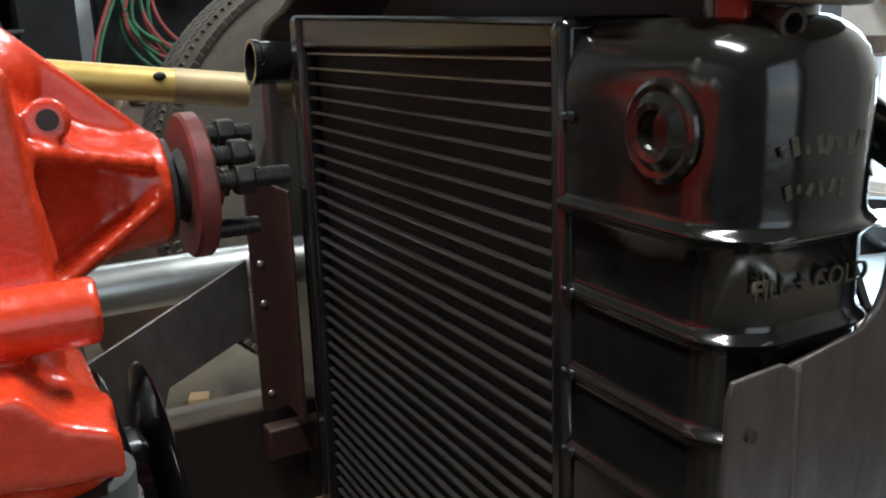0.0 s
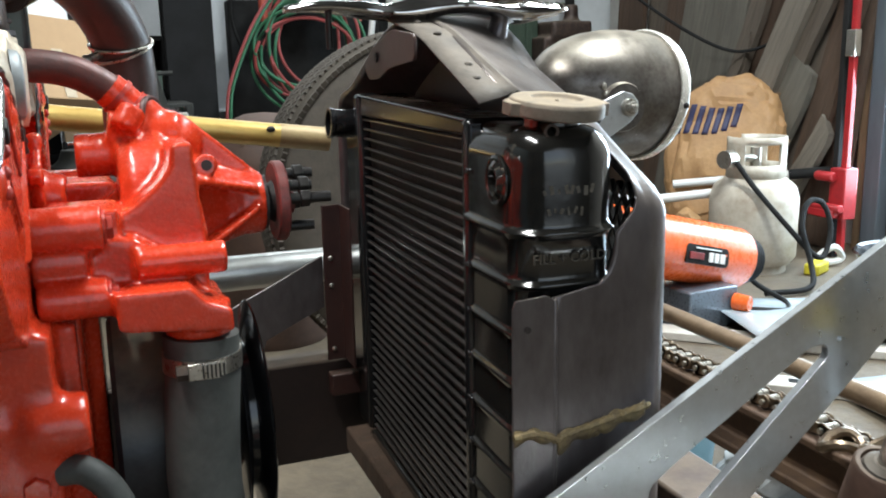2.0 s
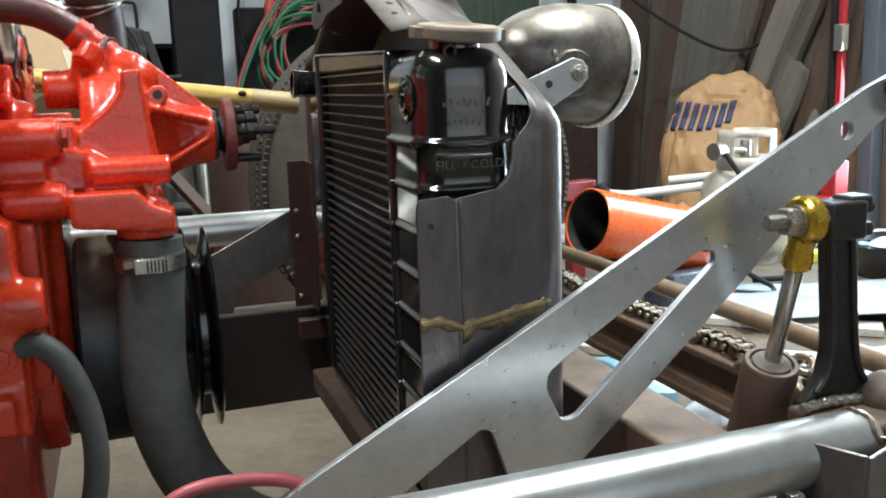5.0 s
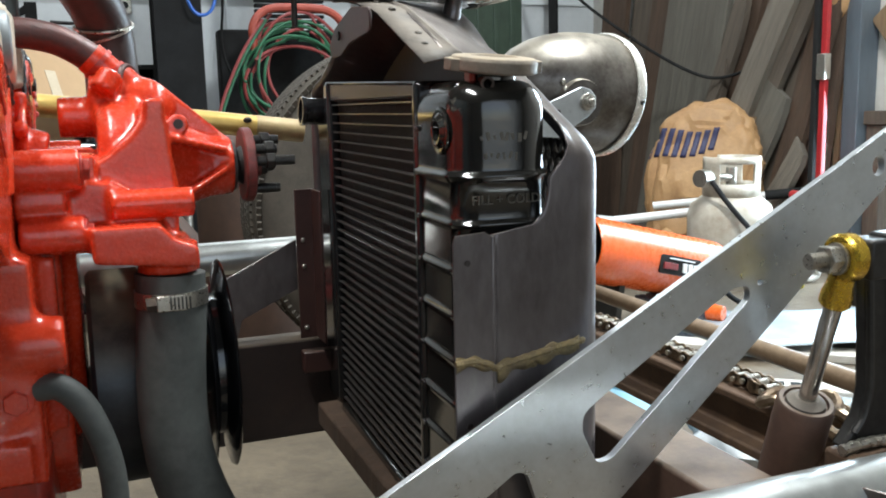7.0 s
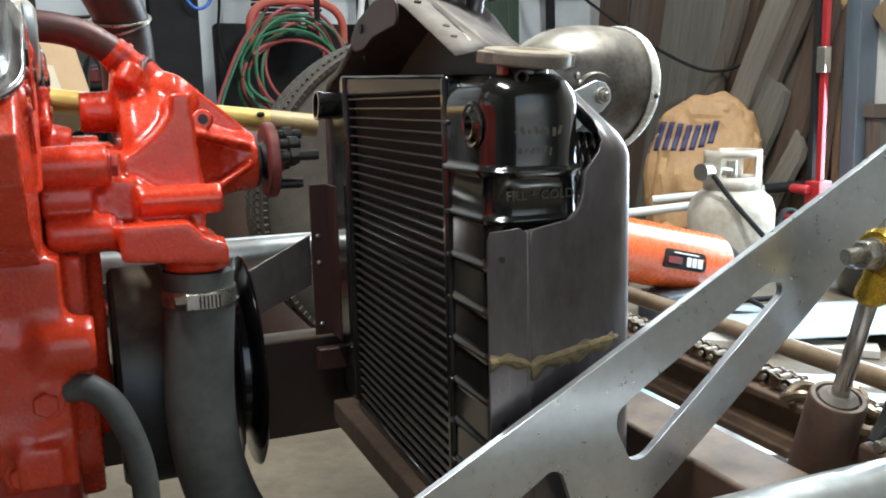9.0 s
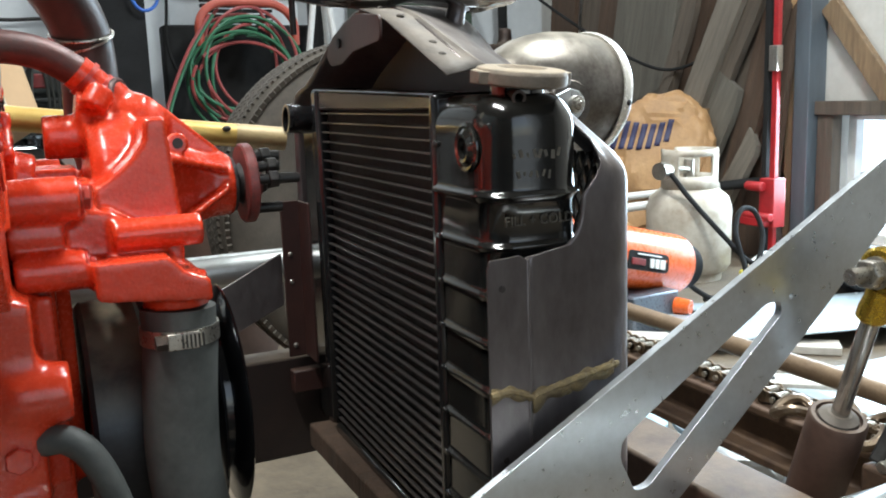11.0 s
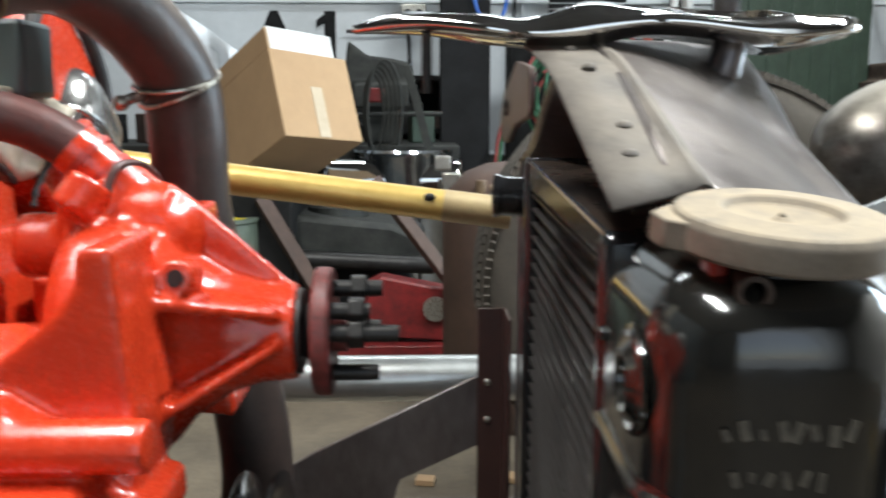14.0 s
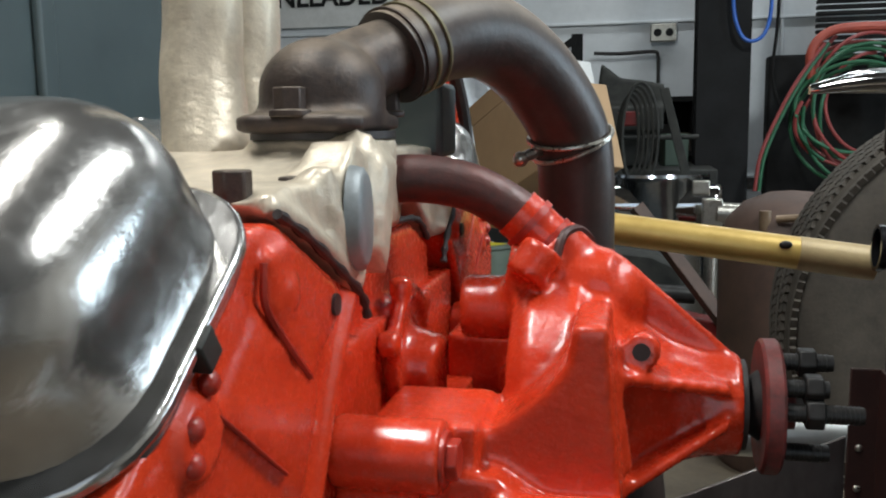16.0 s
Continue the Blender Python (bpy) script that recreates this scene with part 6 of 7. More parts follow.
bm = B()
add_box(bm, (-0.06, 2.77, 0.165), (0.38, 0.26, 0.27))
under(part("base", bm, BLACK_MATT, mower, bevel=0.012), mdo)
jo = (0.14, 2.42, FLOOR)
fj = thing("floor_jack", "low red floor jack with round hub", "jack", at=jo)
bm = B()
add_prism(bm, [(-0.03, 0.12), (-0.03, 0.25), (0.05, 0.29), (0.25, 0.25), (0.33, 0.15), (0.33, 0.10)], 2.38, 2.46, "y")
under(part("frame", bm, JACK_RED, fj, bevel=0.006), jo)
bm = B()
add_cyl(bm, (0.20, 2.375, 0.20), (0.20, 2.365, 0.20), 0.035, seg=20)
under(part("hub", bm, ZINC, fj), jo)
bm = B()
add_box(bm, (0.14, 2.40, 0.085), (0.46, 0.10, 0.03))
under(part("rail", bm, JACK_RED, fj, bevel=0.004), jo)
for x in (-0.05, 0.30):
    bm = B()
    add_cyl(bm, (x, 2.36, FLOOR + 0.035), (x, 2.44, FLOOR + 0.035), 0.035, seg=18)
    under(part("wheel", bm, BLACK_MATT, fj), jo)
yo = (-0.42, 2.5, FLOOR)
can = thing("paint_can", "grey-green can with yellow and white lid", "can", at=yo)
bm = B()
add_lathe(bm, (-0.42, 2.5, FLOOR), (0, 0, 1), [(0, 0.11), (0.40, 0.11), (0.405, 0.115), (0.415, 0.115), (0.415, 0.10), (0.41, 0.0)], 32)
under(part("tin", bm, mat("grey_green_tin", (0.13, 0.16, 0.12), (0.09, 0.11, 0.085), 0.45), can), yo)
for k in range(4):
    bm = B()
    a0 = k * math.pi / 2 + 0.3
    pts = [(-0.42 + r * math.cos(a0 + t), 2.5 + r * math.sin(a0 + t)) for r, t in ((0.045, 0), (0.098, 0), (0.098, 0.4), (0.098, 0.8), (0.045, 0.8))]
    add_prism(bm, pts, 0.4455, 0.447, "z")
    under(part("lid_patch", bm, YELLOW, can), yo)
bm = B()
add_cyl(bm, (-0.42, 2.5, 0.4405), (-0.42, 2.5, 0.4465), 0.045, seg=20)
under(part("lid_centre", bm, WHITE, can), yo)
ro = (0.33, 1.95, FLOOR)
drum = thing("air_tank", "rust-brown upright steel tank with domed top", "tank", at=ro)
bm = B()
add_lathe(bm, (0.36, 1.98, FLOOR), (0, 0, 1), [(0, 0.14), (0.02, 0.15), (0.48, 0.15), (0.54, 0.138), (0.58, 0.10), (0.60, 0.05), (0.605, 0)], 40)
under(part("shell", bm, RUST_TANK, drum), ro)
bm = B()
add_cyl(bm, (0.29, 1.87, 0.56), (0.29, 1.87, 0.60), 0.012, seg=12)
add_cyl(bm, (0.31, 1.85, 0.585), (0.35, 1.83, 0.59), 0.008, seg=10)
under(part("valve", bm, PIPE, drum), ro)
random.seed(40)
for i in range(9):
    bm = B()
    x, y = random.uniform(-0.2, 0.35), random.uniform(1.5, 2.2)
    add_box(bm, (x, y, FLOOR + 0.006), (random.uniform(0.02, 0.05), random.uniform(0.015, 0.04), 0.012), (0, 0, random.uniform(0, 180)))
    solo("debris", bm, (TAN_WOOD, CARD, RUST_TANK)[i % 3], "small scrap on the concrete floor", "debris", "floor scraps", bevel=0.002)

# green cabinet, tripod and poles along the north wall
gco = (1.75, 3.80, FLOOR)
cab = thing("green_cabinet", "dark green ribbed steel cabinet", "cabinet", at=gco)
bm = B()
add_box(bm, (1.75, 3.80, 0.66), (0.55, 0.30, 1.26))
under(part("body", bm, GREEN_DARK, cab, bevel=0.006), gco)
for i in range(6):
    bm = B()
    add_box(bm, (1.52 + 0.09 * i, 3.645, 0.66), (0.03, 0.012, 1.20))
    under(part("rib", bm, GREEN_DARK, cab, bevel=0.003), gco)
to = (1.15, 3.4, FLOOR)
tp = thing("tripod", "white folding camera tripod on floor", "tripod", at=to)
for dx, dy in ((-0.16, 0.0), (0.12, -0.08), (0.10, 0.12)):
    bm = B()
    add_cyl(bm, (1.16 + dx * 1.2, 3.4 + dy * 1.2, FLOOR), (1.16, 3.4, 1.35), 0.014, seg=10)
    under(part("leg", bm, WHITE, tp), to)
bm = B()
add_cyl(bm, (1.16, 3.4, 1.33), (1.16, 3.4, 1.42), 0.025, seg=14)
under(part("head", bm, BLACK_MATT, tp), to)
for x, r, m in ((2.32, 0.03, BLACK_MATT), (1.28, 0.04, BLACK_MATT), (2.08, 0.02, BLACK_MATT)):
    bm = B()
    add_cyl(bm, (x, 3.85, FLOOR), (x, 3.88, 2.2), r, seg=4)
    solo("steel_pole", bm, m, "black square steel pole against the wall", "pole", "wall poles", bevel=0.003)
bm = B()
add_box(bm, (2.14, 3.65, 0.45), (0.30, 0.25, 0.83))
add_box(bm, (2.14, 3.60, 0.90), (0.22, 0.18, 0.08))
add_cyl(bm, (2.18, 3.60, 0.93), (2.18, 3.60, 1.02), 0.035, seg=14)
solo("machine_casting", bm, RUST, "stack of dark rusty machine parts", "machine parts", cast=0.012)
bm = B()
add_tube(bm, [(2.03, 3.6, 1.6), (2.12, 3.4, 1.25), (2.25, 3.05, 0.98), (2.38, 2.75, 0.80), (2.46, 2.60, 0.78), (2.52, 2.45, 0.86), (2.55, 2.30, 0.98)], 0.007, seg=8)
solo("hanging_cable", bm, BLACK_MATT, "thin black cable sagging along the wall", "cable")

# planks leaning on the east wall
random.seed(8)
planks = ((3.42, 0.30, 1.7, 4, OLD_WOOD, 0), (3.03, 0.42, 1.9, 8, OLD_WOOD_GREY, 2), (3.30, 0.16, 2.1, 6, OLD_WOOD_BROWN, 1), (2.84, 0.13, 1.75, 14, OLD_WOOD_BROWN, 1), (2.79, 0.125, 1.95, 25, PALE_WOOD, 3), (2.67, 0.075, 2.0, 24, OLD_WOOD, 2), (2.58, 0.15, 0.74, 21, OLD_WOOD_GREY, 4), (2.42, 0.085, 0.52, 27, PALE_WOOD, 4), (2.24, 0.20, 2.1, 3, OLD_WOOD_BROWN, 0), (2.62, 0.22, 2.1, 9, OLD_WOOD_BROWN, 0), (2.95, 0.05, 0.9, 21, OLD_WOOD, 4), (2.50, 0.10, 1.5, 15, OLD_WOOD, 1), (2.92, 0.09, 1.15, 18, OLD_WOOD, 3), (2.36, 0.11, 1.3, 12, OLD_WOOD_BROWN, 2), (2.70, 0.08, 0.62, 24, TAN_WOOD, 5), (3.62, 0.22, 2.0, 1, OLD_WOOD_BROWN, 1))
for i, (y, w, h, tilt, m, layer) in enumerate(planks):
    bm = B()
    n = 10
    verts = []
    for k in range(n + 1):
        z = h * k / n
        wob = 0.004 * math.sin(2.3 * k + i) + (0.02 if k == n else 0)
        for dy in (-w / 2 + wob, w / 2 + wob * 0.5):
            for dx in (-0.014, 0.014):
                verts.append(bm.verts.new((dx, dy, z + (0.05 * math.sin(i + 40 * dy) if k == n else 0))))
    for k in range(n):
        q = verts[4 * k:4 * k + 8]
        for a, b, c, d in ((0, 1, 5, 4), (1, 3, 7, 5), (3, 2, 6, 7), (2, 0, 4, 6)):
            bm.faces.new((q[a], q[b], q[c], q[d]))
    bm.faces.new((verts[0], verts[2], verts[3], verts[1]))
    bm.faces.new((verts[-4], verts[-3], verts[-1], verts[-2]))
    ob = solo("plank", bm, m, "weathered grey-brown plank leaning on the wall", "plank", "leaning planks")
    lean = math.degrees(math.asin(min(0.3, 0.16 / h + 0.03 * (i % 3))))
    ob.matrix_world = pose(2.575 - 0.036 * layer - math.sin(radians(lean * 0.6)) * 0.5 * h, y, FLOOR + 0.01, tilt, lean * 0.6, 0)

# kraft bag with navy print
go = (2.25, 2.55, FLOOR)
bag = thing("paper_bag", "crumpled brown kraft paper bag with navy print", "bag", at=go)
bm = B()
bmesh.ops.create_icosphere(bm, subdivisions=5, radius=1.0)
for v in bm.verts:
    p = v.co.copy()
    q = Vector((math.copysign(abs(p.x) ** 0.45, p.x), math.copysign(abs(p.y) ** 0.45, p.y), math.copysign(abs(p.z) ** 0.6, p.z)))
    top = max(0.0, q.z)
    q = Vector((q.x * (0.15 - 0.07 * top), q.y * (0.235 - 0.10 * top * top) - 0.035 * top, q.z * 0.330 + 0.330))
    fold = 0.0
    for k, amp in ((4.5, 0.055), (10.0, 0.028), (23.0, 0.012)):
        dist = noise.voronoi(q * k + Vector((k, 2, 0)))[0]
        fold += amp * (min(dist[1] - dist[0], 0.6) - 0.25)
    v.co = q + p.normalized() * fold
BAGM = pose(2.27, 2.52, FLOOR, 0, 4, 50)
bm.transform(BAGM)
bag_tree = BVHTree.FromBMesh(bm)
under(part("sack", bm, PAPER, bag, sharp=24), go)
for i in range(9):
    # printed strokes follow the creased paper in an arc
    ly, zc, h, w = 0.236 - 0.0345 * i, 0.462 + 0.004 * i + 0.012 * math.sin(0.8 * i), 0.125 - 0.0045 * i, 0.023
    bm = B()
    grid = []
    for a in range(4):
        row = []
        for b in range(9):
            ray_y, ray_z = ly + w * (a / 3 - 0.5) - 0.25 * h * (b / 8 - 0.5), zc + h * (b / 8 - 0.5)
            hit = bag_tree.ray_cast(BAGM @ Vector((-0.6, ray_y, ray_z)), BAGM.to_3x3() @ Vector((1, 0, 0)))
            if hit[0] is not None:
                row.append(bm.verts.new(hit[0] - (BAGM.to_3x3() @ Vector((0.003, 0, 0)))))
        grid.append(row)
    for r0, r1 in zip(grid, grid[1:]):
        for j in range(min(len(r0), len(r1)) - 1):
            bm.faces.new((r0[j], r0[j + 1], r1[j + 1], r1[j]))
    if len(bm.faces):
        under(part("print_bar", bm, NAVY, bag, solid=0.001), go)
    else:
        bm.free()

# gas cylinder
po = (2.03, 2.06, FLOOR)
gas = thing("propane_cylinder", "worn white steel propane cylinder with hose", "gas cylinder", at=po)
bm = B()
add_lathe(bm, po, (0, 0, 1), [(0, 0.115), (0.03, 0.115), (0.032, 0.13), (0.055, 0.145), (0.25, 0.147), (0.29, 0.135), (0.32, 0.10), (0.333, 0.05), (0.335, 0)], 44)
under(part("tank", bm, CREAM, gas), po)
bm = B()
levels = (0.322, 0.366, 0.434, 0.458)
grid = [[bm.verts.new((po[0] + 0.095 * math.cos(2 * math.pi * k / 34 + 2.7), po[1] + 0.095 * math.sin(2 * math.pi * k / 34 + 2.7), FLOOR + h)) for h in levels] for k in range(28)]
for k in range(27):
    for j in range(3):
        if j == 1 and (5 <= k <= 11 or 16 <= k <= 21):
            continue
        bm.faces.new((grid[k][j], grid[k + 1][j], grid[k + 1][j + 1], grid[k][j + 1]))
under(part("collar", bm, CREAM, gas, solid=0.008), po)
bm = B()
add_cyl(bm, (2.03, 2.06, 0.36), (2.03, 2.06, 0.45), 0.018, seg=14)
add_cyl(bm, (2.03, 2.06, 0.415), (1.90, 2.03, 0.42), 0.014, seg=12)
add_cyl(bm, (1.905, 2.03, 0.42), (1.865, 2.02, 0.42), 0.03, seg=16)
under(part("valve", bm, ZINC, gas), po)
bm = B()
add_tube(bm, [(1.90, 2.00, 0.41), (1.93, 1.94, 0.33), (1.99, 1.86, 0.22), (2.05, 1.80, 0.13), (2.10, 1.80, 0.12), (2.14, 1.82, 0.20), (2.12, 1.84, 0.28), (2.06, 1.84, 0.29), (2.02, 1.82, 0.22), (2.02, 1.77, 0.10), (1.95, 1.70, 0.05), (1.80, 1.72, 0.045)], 0.009, seg=10)
under(part("gas_hose", bm, BLACK_MATT, gas), po)

# torpedo heater
ho = (1.42, 1.6, FLOOR)
heat = thing("torpedo_heater", "orange torpedo heater with black tail and grey base", "heater", at=ho)
H0, H1 = Vector((1.135, 1.570, 0.305)), Vector((1.62, 1.665, 0.185))
hd = (H1 - H0).normalized()
HL = (H1 - H0).length
bm = B()
add_lathe(bm, H0, hd, [(0.245, 0.0), (0.245, 0.081), (0.0, 0.0835), (-0.002, 0.086), (0.0, 0.0885), (HL, 0.0885), (HL + 0.006, 0.084), (HL + 0.006, 0.0)], 48)
under(part("barrel", bm, ORANGE, heat), ho)
bm = B()
add_lathe(bm, H0, hd, [(0.235, 0.0), (0.235, 0.0765), (0.003, 0.0810), (0.003, 0.0825), (0.240, 0.0790), (0.240, 0.0)], 40)
under(part("inner_liner", bm, OLIVE, heat), ho)
bm = B()
for k in range(5):
    add_lathe(bm, H1 + hd * (0.004 + 0.014 * k), hd, [(0, 0.060), (0, 0.082 - 0.004 * k), (0.006, 0.082 - 0.004 * k), (0.006, 0.060)], 32)
add_lathe(bm, H1, hd, [(0.0, 0.0), (0.0, 0.06), (0.08, 0.05), (0.08, 0.0)], 28)
under(part("tail_guard", bm, BLACK_MATT, heat), ho)
side = Vector((0.62, -0.78, 0)).normalized()
side = (side - hd * side.dot(hd)).normalized()
up = side.cross(hd) * -1
lm = Matrix((hd, up, side)).transposed().to_4x4()
lm.translation = H0 + hd * 0.30 + side * 0.0865 + up * 0.012
bm = B()
cu = round_loop([(-0.085, -0.026), (0.085, -0.026), (0.085, 0.026), (-0.085, 0.026)], 0.014)
front_l = [bm.verts.new(lm @ Vector((p.x, p.y, 0.0045 - p.y * p.y * 5.5))) for p in cu]
back_l = [bm.verts.new(lm @ Vector((p.x, p.y, -0.01))) for p in cu]
bm.faces.new(front_l), bm.faces.new(back_l[::-1])
for i in range(len(cu)):
    bm.faces.new((front_l[i], back_l[i], back_l[(i + 1) % len(cu)], front_l[(i + 1) % len(cu)]))
under(part("label_plate", bm, BLACK_MATT, heat), ho)
for (cx, w, h, m) in ((-0.045, 0.055, 0.018, JACK_RED), (0.012, 0.016, 0.026, WHITE), (0.034, 0.016, 0.026, WHITE), (0.058, 0.020, 0.026, WHITE), (0.0, 0.10, 0.004, WHITE)):
    bm = B()
    yy = 0.004 if h > 0.01 else -0.017
    bmesh.ops.create_cube(bm, size=1, matrix=lm @ pose(cx, yy, 0.0045) @ Matrix.Diagonal((w, h, 0.004, 1)))
    under(part("label_mark", bm, m, heat, bevel=0.001), ho)
bm = B()
add_box(bm, (1.445, 1.585, 0.088), (0.17, 0.13, 0.112), (0, 0, 6))
under(part("base_box", bm, mat("blue_grey_box", (0.17, 0.20, 0.24), (0.13, 0.155, 0.19), 0.3, 0.5), heat, bevel=0.006), ho)
bm = B()
add_cyl(bm, (1.525, 1.53, 0.100), (1.545, 1.49, 0.100), 0.024, 0.020, seg=18)
under(part("knob", bm, ORANGE, heat, bevel=0.002), ho)
bm = B()
add_box(bm, (1.25, 1.62, 0.12), (0.02, 0.13, 0.18), (0, 8, 0))
add_box(bm, (1.25, 1.60, 0.045), (0.05, 0.20, 0.02))
under(part("front_leg", bm, OLIVE, heat, bevel=0.003), ho)
bm = B()
add_tube(bm, [(1.54, 1.52, 0.08), (1.62, 1.50, 0.07), (1.72, 1.54, 0.05), (1.78, 1.62, 0.05), (1.74, 1.70, 0.09), (1.68, 1.70, 0.16)], 0.008, seg=10)
under(part("power_cord", bm, BLACK_MATT, heat), ho)

# farm jack, handle and posts by the east wall
fo2 = (2.56, 2.2, FLOOR)
fjack = thing("farm_jack", "tall red and black farm jack standing at the wall", "jack", at=fo2)
bm = B()
add_box(bm, (2.55, 2.17, 0.80), (0.020, 0.024, 1.50))
under(part("red_bar", bm, BRIGHT_RED, fjack, bevel=0.003), fo2)
bm = B()
add_box(bm, (2.56, 2.215, 0.80), (0.03, 0.022, 1.54))
under(part("black_bar", bm, BLACK_MATT, fjack, bevel=0.003), fo2)
bm = B()
add_box(bm, (2.545, 2.17, 0.27), (0.06, 0.07, 0.18))
add_box(bm, (2.53, 2.21, 0.20), (0.09, 0.12, 0.03))
add_cyl(bm, (2.50, 2.17, 0.33), (2.50, 2.25, 0.33), 0.018, seg=12)
add_cyl(bm, (2.50, 2.13, 0.22), (2.50, 2.27, 0.22), 0.016, seg=12)
under(part("climber", bm, BRIGHT_RED, fjack, bevel=0.004), fo2)
bm = B()
add_box(bm, (2.545, 2.17, 0.79), (0.030, 0.040, 0.09))
under(part("grey_band", bm, ZINC, fjack, bevel=0.003), fo2)
fjack.location = Vector(fo2) + Vector((-0.15, -0.14, 0.0))
bm = B()
add_cyl(bm, (2.03, 2.52, 0.27), (2.44, 2.20, 0.325), 0.016, seg=14)
hb = solo("jack_handle", bm, WHITE, "white painted steel pipe handle", "pipe")
bm = B()
add_cyl(bm, (2.36, 2.262, 0.3145), (2.50, 2.153, 0.333), 0.019, seg=14)
part("grip", bm, BLACK_MATT, hb)
bm = B()
add_cyl(bm, (1.45, 2.35, 0.24), (1.95, 2.15, 0.29), 0.016, seg=14)
solo("white_pipe", bm, WHITE, "white plastic pipe lying across clutter", "pipe")
bm = B()
add_box(bm, (2.60, 2.06, 1.41), (0.09, 0.07, 2.76))
solo("wall_post", bm, mat("blue_grey_steel", (0.16, 0.19, 0.22), (0.11, 0.13, 0.15), 0.4, 0.4, scale=8, stretch=(1, 1, 0.2)), "blue-grey steel wall post", "post", bevel=0.004)
bm = B()
add_box(bm, (2.61, 2.125, 1.41), (0.07, 0.05, 2.76))
solo("wall_stud", bm, TAN_WOOD, "pale wooden wall stud", "stud", bevel=0.003)
bm = B()
add_ball(bm, (2.56, 2.12, 1.06), 0.06, (0.8, 0.7, 1.6), seg=16)
solo("hanging_sack", bm, PAPER, "small tan cloth sack hanging on the stud", "sack")
bm = B()
add_box(bm, (2.62, 1.40, 0.605), (0.06, 1.28, 0.05))
solo("window_rail", bm, OLD_WOOD, "dark weathered wooden window rail", "rail", bevel=0.003)
bm = B()
add_box(bm, (2.625, 1.985, 0.34), (0.05, 0.07, 0.48))
solo("window_jamb", bm, OLD_WOOD, "weathered wooden window jamb", "jamb", bevel=0.003)
bm = B()
add_box(bm, (2.625, 1.855, 0.795), (0.03, 0.075, 0.47), (-39, 0, 0))
solo("wall_brace", bm, TAN_WOOD, "orange-brown diagonal wooden brace", "brace", bevel=0.003)
win = thing("window_1", "low window with pale plastic sheet", "window", kind="structure", at=(2.70, 1.55, 0.35))
bm = B()
for y in (1.17, 1.55, 1.93):
    add_box(bm, (2.70, y, 0.36), (0.04, 0.035, 0.46))
for z in (0.135, 0.575):
    add_box(bm, (2.70, 1.55, z), (0.04, 0.76, 0.03))
under(part("window_frame", bm, WHITE, win, bevel=0.002), (2.70, 1.55, 0.35))
# Emission puts the daylight behind the window into the sheet itself.
pm = bpy.data.materials.new("daylight_glow_sheet")
pm.use_nodes = True
pn = pm.node_tree.nodes
pn["Principled BSDF"].inputs["Base Color"].default_value = (0.75, 0.85, 0.95, 1)
pn["Principled BSDF"].inputs["Emission Color"].default_value = (0.72, 0.86, 1.0, 1)
pn["Principled BSDF"].inputs["Emission Strength"].default_value = 1.3
bm = B()
n = 60
pv = []
for i in range(n + 1):
    y = 1.16 + 0.78 * i / n
    x = 2.755 + 0.012 * math.sin(i * 0.9) + 0.006 * math.sin(i * 2.3)
    pv.append((bm.verts.new((x, y, 0.10)), bm.verts.new((x, y, 0.62))))
for a, b in zip(pv, pv[1:]):
    bm.faces.new((a[0], b[0], b[1], a[1]))
under(part("plastic_sheet", bm, pm, win, "pale blue plastic sheet that glows as daylight"), (2.70, 1.55, 0.35))

# boards, sheet metal and tub on the floor
for i, (a, b, w) in enumerate((((1.02, 1.80), (1.72, 1.14), 0.075), ((0.86, 1.46), (1.52, 0.92), 0.07))):
    a, b = Vector((*a, FLOOR + 0.012)), Vector((*b, FLOOR + 0.012))
    bm = B()
    ang = math.degrees(math.atan2(b.y - a.y, b.x - a.x))
    add_box(bm, (a + b) / 2, ((b - a).length, w, 0.022), (0, 0, ang))
    bd = solo("white_board", bm, WHITE_WOOD, "dirty white painted board lying on the floor", "board", "floor boards", bevel=0.003)
    for k in range(3):
        bm = B()
        c = a.lerp(b, 0.70) + Vector((math.cos(radians(ang)), math.sin(radians(ang)), 0)) * 0.035 * k
        add_box(bm, c + Vector((0, 0, 0.0115)), (0.022, 0.022, 0.002), (0, 0, ang))
        part("stencil_bar", bm, BLACK_MATT, bd)
so = (1.9, 1.2, FLOOR)
sh = thing("sheet_metal", "bright bent sheet metal lying on the floor", "sheet metal", at=so)
bm = B()
nu, nv = 14, 20
gr = []
for i in range(nu + 1):
    row = []
    for j in range(nv + 1):
        u, v = i / nu, j / nv
        x = 1.42 + 0.95 * v + 0.16 * u
        y = 1.28 + 0.44 * u - 0.36 * v + 0.10 * math.sin(math.pi * u) * (1 - v)
        z = FLOOR + 0.02 + 0.05 * max(0, 0.35 - v) + 0.012 * math.sin(5 * u + 3 * v) + 0.05 * (1 - u) * v
        row.append(bm.verts.new((x, y, z)))
    gr.append(row)
for a, b in zip(gr, gr[1:]):
    for j in range(nv):
        bm.faces.new((a[j], a[j + 1], b[j + 1], b[j]))
under(part("panel", bm, SHEET, sh, solid=0.002, sharp=60), so)
bm = B()
gr = []
for i in range(11):
    row = []
    for j in range(11):
        u, v = i / 10, j / 10
        row.append(bm.verts.new((1.30 + 0.75 * v + 0.1 * u, 0.60 + 0.50 * u - 0.15 * v, FLOOR + 0.012 + 0.01 * math.sin(4 * u + 5 * v))))
    gr.append(row)
for a, b in zip(gr, gr[1:]):
    for j in range(10):
        bm.faces.new((a[j], a[j + 1], b[j + 1], b[j]))
solo("sheet_metal", bm, SHEET, "flat bright sheet metal lying on the floor", "sheet metal", solid=0.002)
tb_o = (2.33, 1.62, FLOOR)
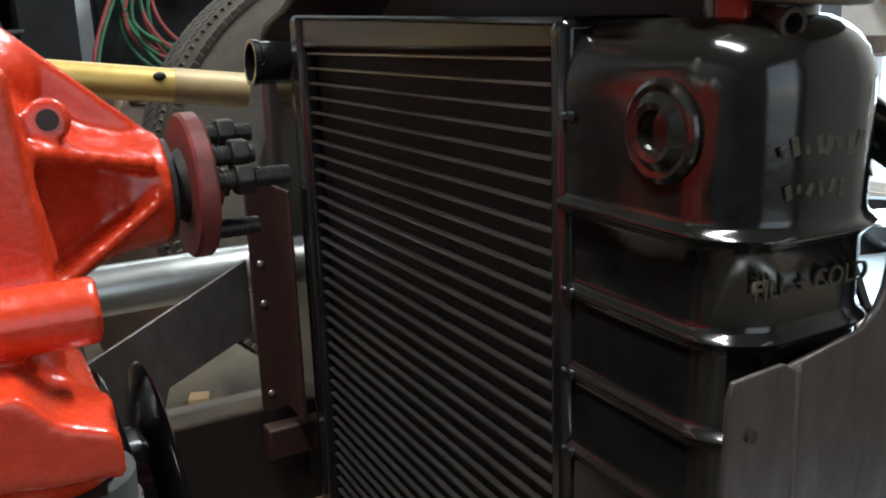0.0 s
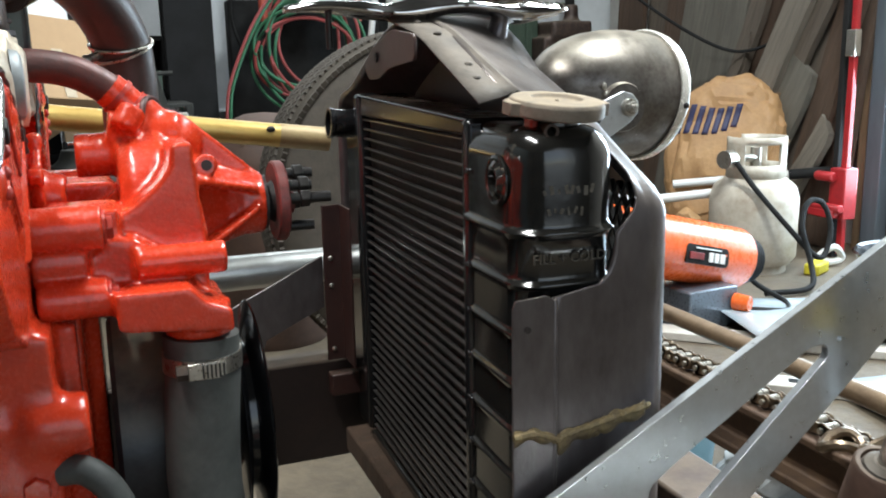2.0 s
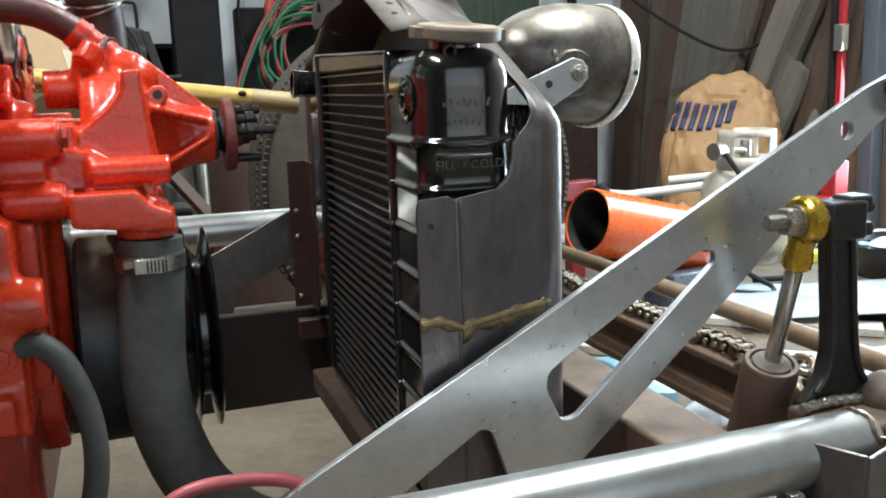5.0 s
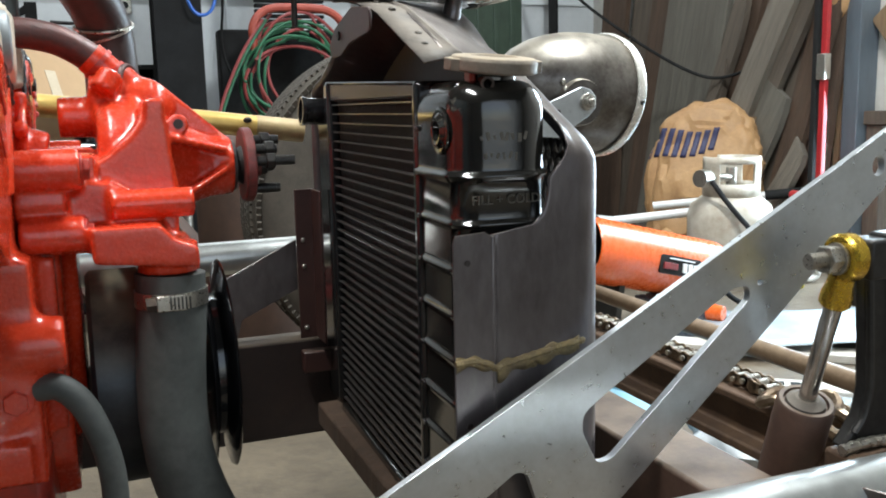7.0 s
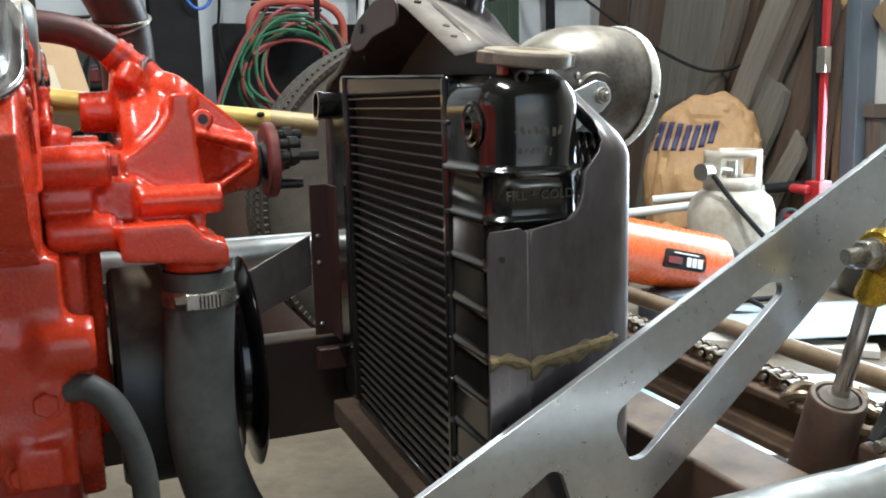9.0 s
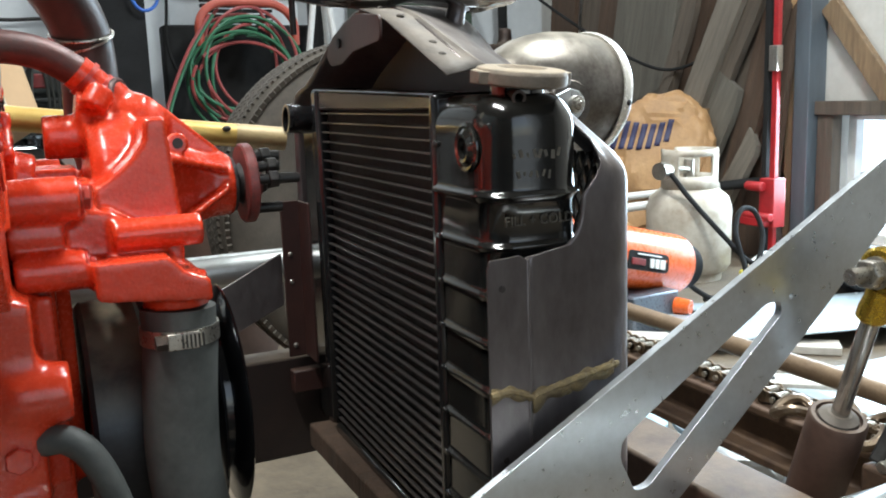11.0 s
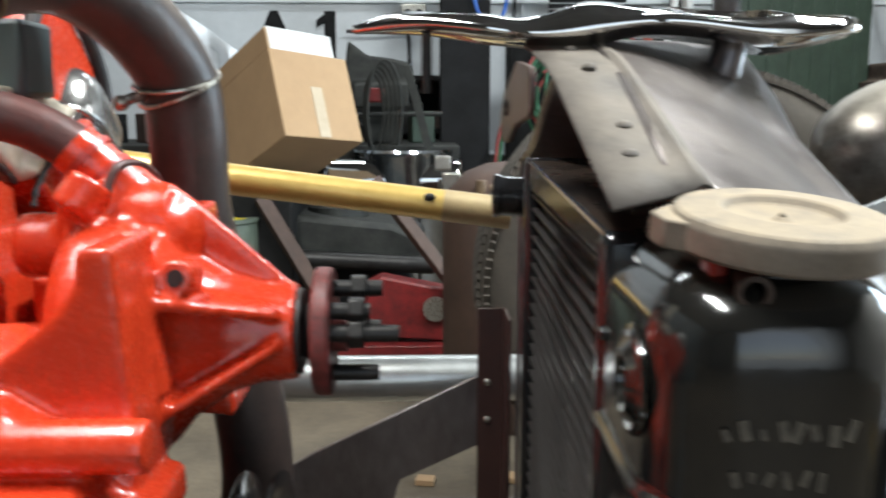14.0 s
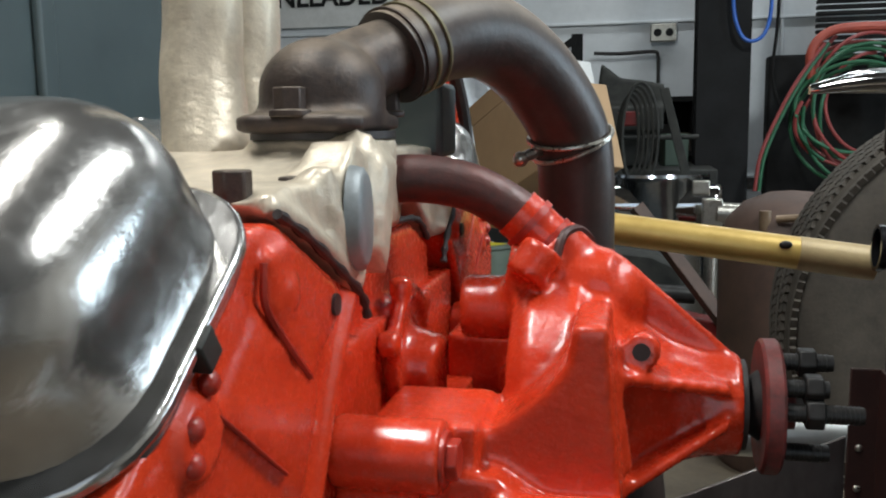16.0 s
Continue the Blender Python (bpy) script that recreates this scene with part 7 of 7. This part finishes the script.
tub = thing("black_tub", "shallow black plastic tub with rags", "tub", at=tb_o)
bm = B()
add_lathe(bm, tb_o, (0, 0, 1), [(0, 0.0), (0, 0.17), (0.10, 0.20), (0.105, 0.21), (0.112, 0.205), (0.105, 0.195), (0.01, 0.165), (0.01, 0.0)], 40)
under(part("tub_shell", bm, BLACK, tub), tb_o)
random.seed(5)
for k in range(5):
    bm = B()
    bmesh.ops.create_icosphere(bm, subdivisions=3, radius=0.06)
    for v in bm.verts:
        v.co *= 1 + 0.5 * noise.noise(v.co * 25 + Vector((k, 0, 0)))
        v.co.z *= 0.6
    bm.transform(Matrix.Translation((2.33 + 0.10 * math.cos(k * 1.3), 1.62 + 0.10 * math.sin(k * 1.3), FLOOR + 0.07)))
    solo("rag", bm, (WHITE, CLEAR_PLASTIC, PALE_BLUE)[k % 3], "crumpled pale shop rag in the tub", "rag", "rags")

# clutter between tyre and cylinder
random.seed(12)
bm = B()
add_box(bm, (1.72, 2.45, 0.14), (0.22, 0.20, 0.22), (0, 0, 20))
wb = solo("white_jug", bm, WHITE, "white plastic box with dark print", "container", bevel=0.03)
bm = B()
add_box(bm, (1.68, 2.345, 0.16), (0.09, 0.006, 0.10), (0, 0, 20))
part("print_patch", bm, NAVY, wb)
bm = B()
add_box(bm, (1.33, 2.0, 0.33), (0.14, 0.05, 0.06), (0, 0, 15))
add_box(bm, (1.33, 2.0, 0.16), (0.05, 0.05, 0.28))
solo("red_clamp_stand", bm, JACK_RED, "red steel clamp on a dark stand", "clamp", bevel=0.004)
bm = B()
add_cyl(bm, (1.40, 1.98, 0.34), (1.56, 1.80, 0.10), 0.02, seg=10)
solo("black_strut", bm, BLACK_MATT, "black steel strut leaning on clutter", "strut")
bm = B()
add_box(bm, (2.22, 2.20, 0.15), (0.10, 0.12, 0.22), (0, 0, 30))
rb = solo("red_bottle", bm, JACK_RED, "red and white plastic bottle behind the cylinder", "bottle", bevel=0.02)
bm = B()
add_tube(bm, [(2.24, 1.98, 0.06), (2.29, 1.95, 0.10), (2.33, 1.95, 0.06), (2.29, 1.96, 0.045), (2.24, 1.98, 0.06)], 0.012, seg=8)
solo("hose_ring", bm, WHITE, "small white plastic ring on the floor", "ring")
bm = B()
add_box(bm, (2.17, 1.90, 0.05), (0.10, 0.05, 0.04), (0, 0, 25))
solo("yellow_tool", bm, YELLOW, "small yellow hand tool on the floor", "tool", bevel=0.008)
for i in range(7):
    bm = B()
    bmesh.ops.create_icosphere(bm, subdivisions=3, radius=0.05)
    for v in bm.verts:
        v.co *= 1 + 0.5 * noise.noise(v.co * 30 + Vector((i * 3, 0, 0)))
    bm.transform(Matrix.Translation((1.55 + 0.10 * i, 2.55 - 0.05 * (i % 3), FLOOR + 0.05 + 0.05 * (i % 2))))
    solo("scrap_bag", bm, (CLEAR_PLASTIC, PAPER, WHITE, OLIVE)[i % 4], "crumpled plastic and paper scrap", "scrap", "crumpled scrap")
# blue jug and crumpled bag beyond the axle
bm = B()
add_lathe(bm, (0.80, 0.86, FLOOR), (0.2, 0.1, 1), [(0, 0.0), (0, 0.09), (0.01, 0.10), (0.10, 0.10), (0.13, 0.07), (0.14, 0.03), (0.15, 0.03), (0.15, 0)], 28)
solo("blue_jug", bm, PALE_BLUE, "pale blue plastic jug lying on the floor", "jug")
bm = B()
bmesh.ops.create_icosphere(bm, subdivisions=4, radius=0.10)
for v in bm.verts:
    v.co *= 1 + 0.5 * noise.noise(v.co * 18)
    v.co.z *= 0.6
bm.transform(Matrix.Translation((1.0, 0.75, FLOOR + 0.05)))
solo("plastic_bag", bm, CLEAR_PLASTIC, "crumpled clear plastic bag on the floor", "bag")

# dark parts shelf between sign and column
pso = (0.0, 3.8, FLOOR)
shelf = thing("parts_shelf", "black steel shelf crowded with dark greasy parts", "shelf", at=pso)
for z in (0.12, 0.40, 0.66, 0.88):
    bm = B()
    add_box(bm, (0.0, 3.82, z), (0.52, 0.26, 0.02))
    under(part("shelf_board", bm, BLACK_MATT, shelf), pso)
for x in (-0.255, 0.255):
    bm = B()
    add_box(bm, (x, 3.82, 0.46), (0.02, 0.26, 0.86))
    under(part("side_panel", bm, BLACK_MATT, shelf), pso)
bm = B()
add_box(bm, (0.0, 3.945, 0.46), (0.50, 0.012, 0.86))
under(part("back_panel", bm, BLACK_MATT, shelf), pso)
random.seed(77)
for z in (0.13, 0.41, 0.67):
    x = -0.22
    while x < 0.2:
        w, hh = random.uniform(0.05, 0.11), random.uniform(0.07, 0.17)
        bm = B()
        if random.random() < 0.5:
            add_box(bm, (x + w / 2, 3.80, z + hh / 2), (w, 0.12, hh), (0, 0, random.uniform(-15, 15)))
        else:
            add_lathe(bm, (x + w / 2, 3.80, z), (0, 0, 1), [(0, w * 0.45), (hh * 0.6, w * 0.45), (hh * 0.8, w * 0.25), (hh, w * 0.22), (hh, 0)], 14)
        solo("greasy_part", bm, random.choice((DARKMETAL, OLIVE, RUST, BLACK_MATT)), "dark greasy machine part on a shelf", "machine part", "shelf parts", bevel=0.004)
        x += w + 0.02
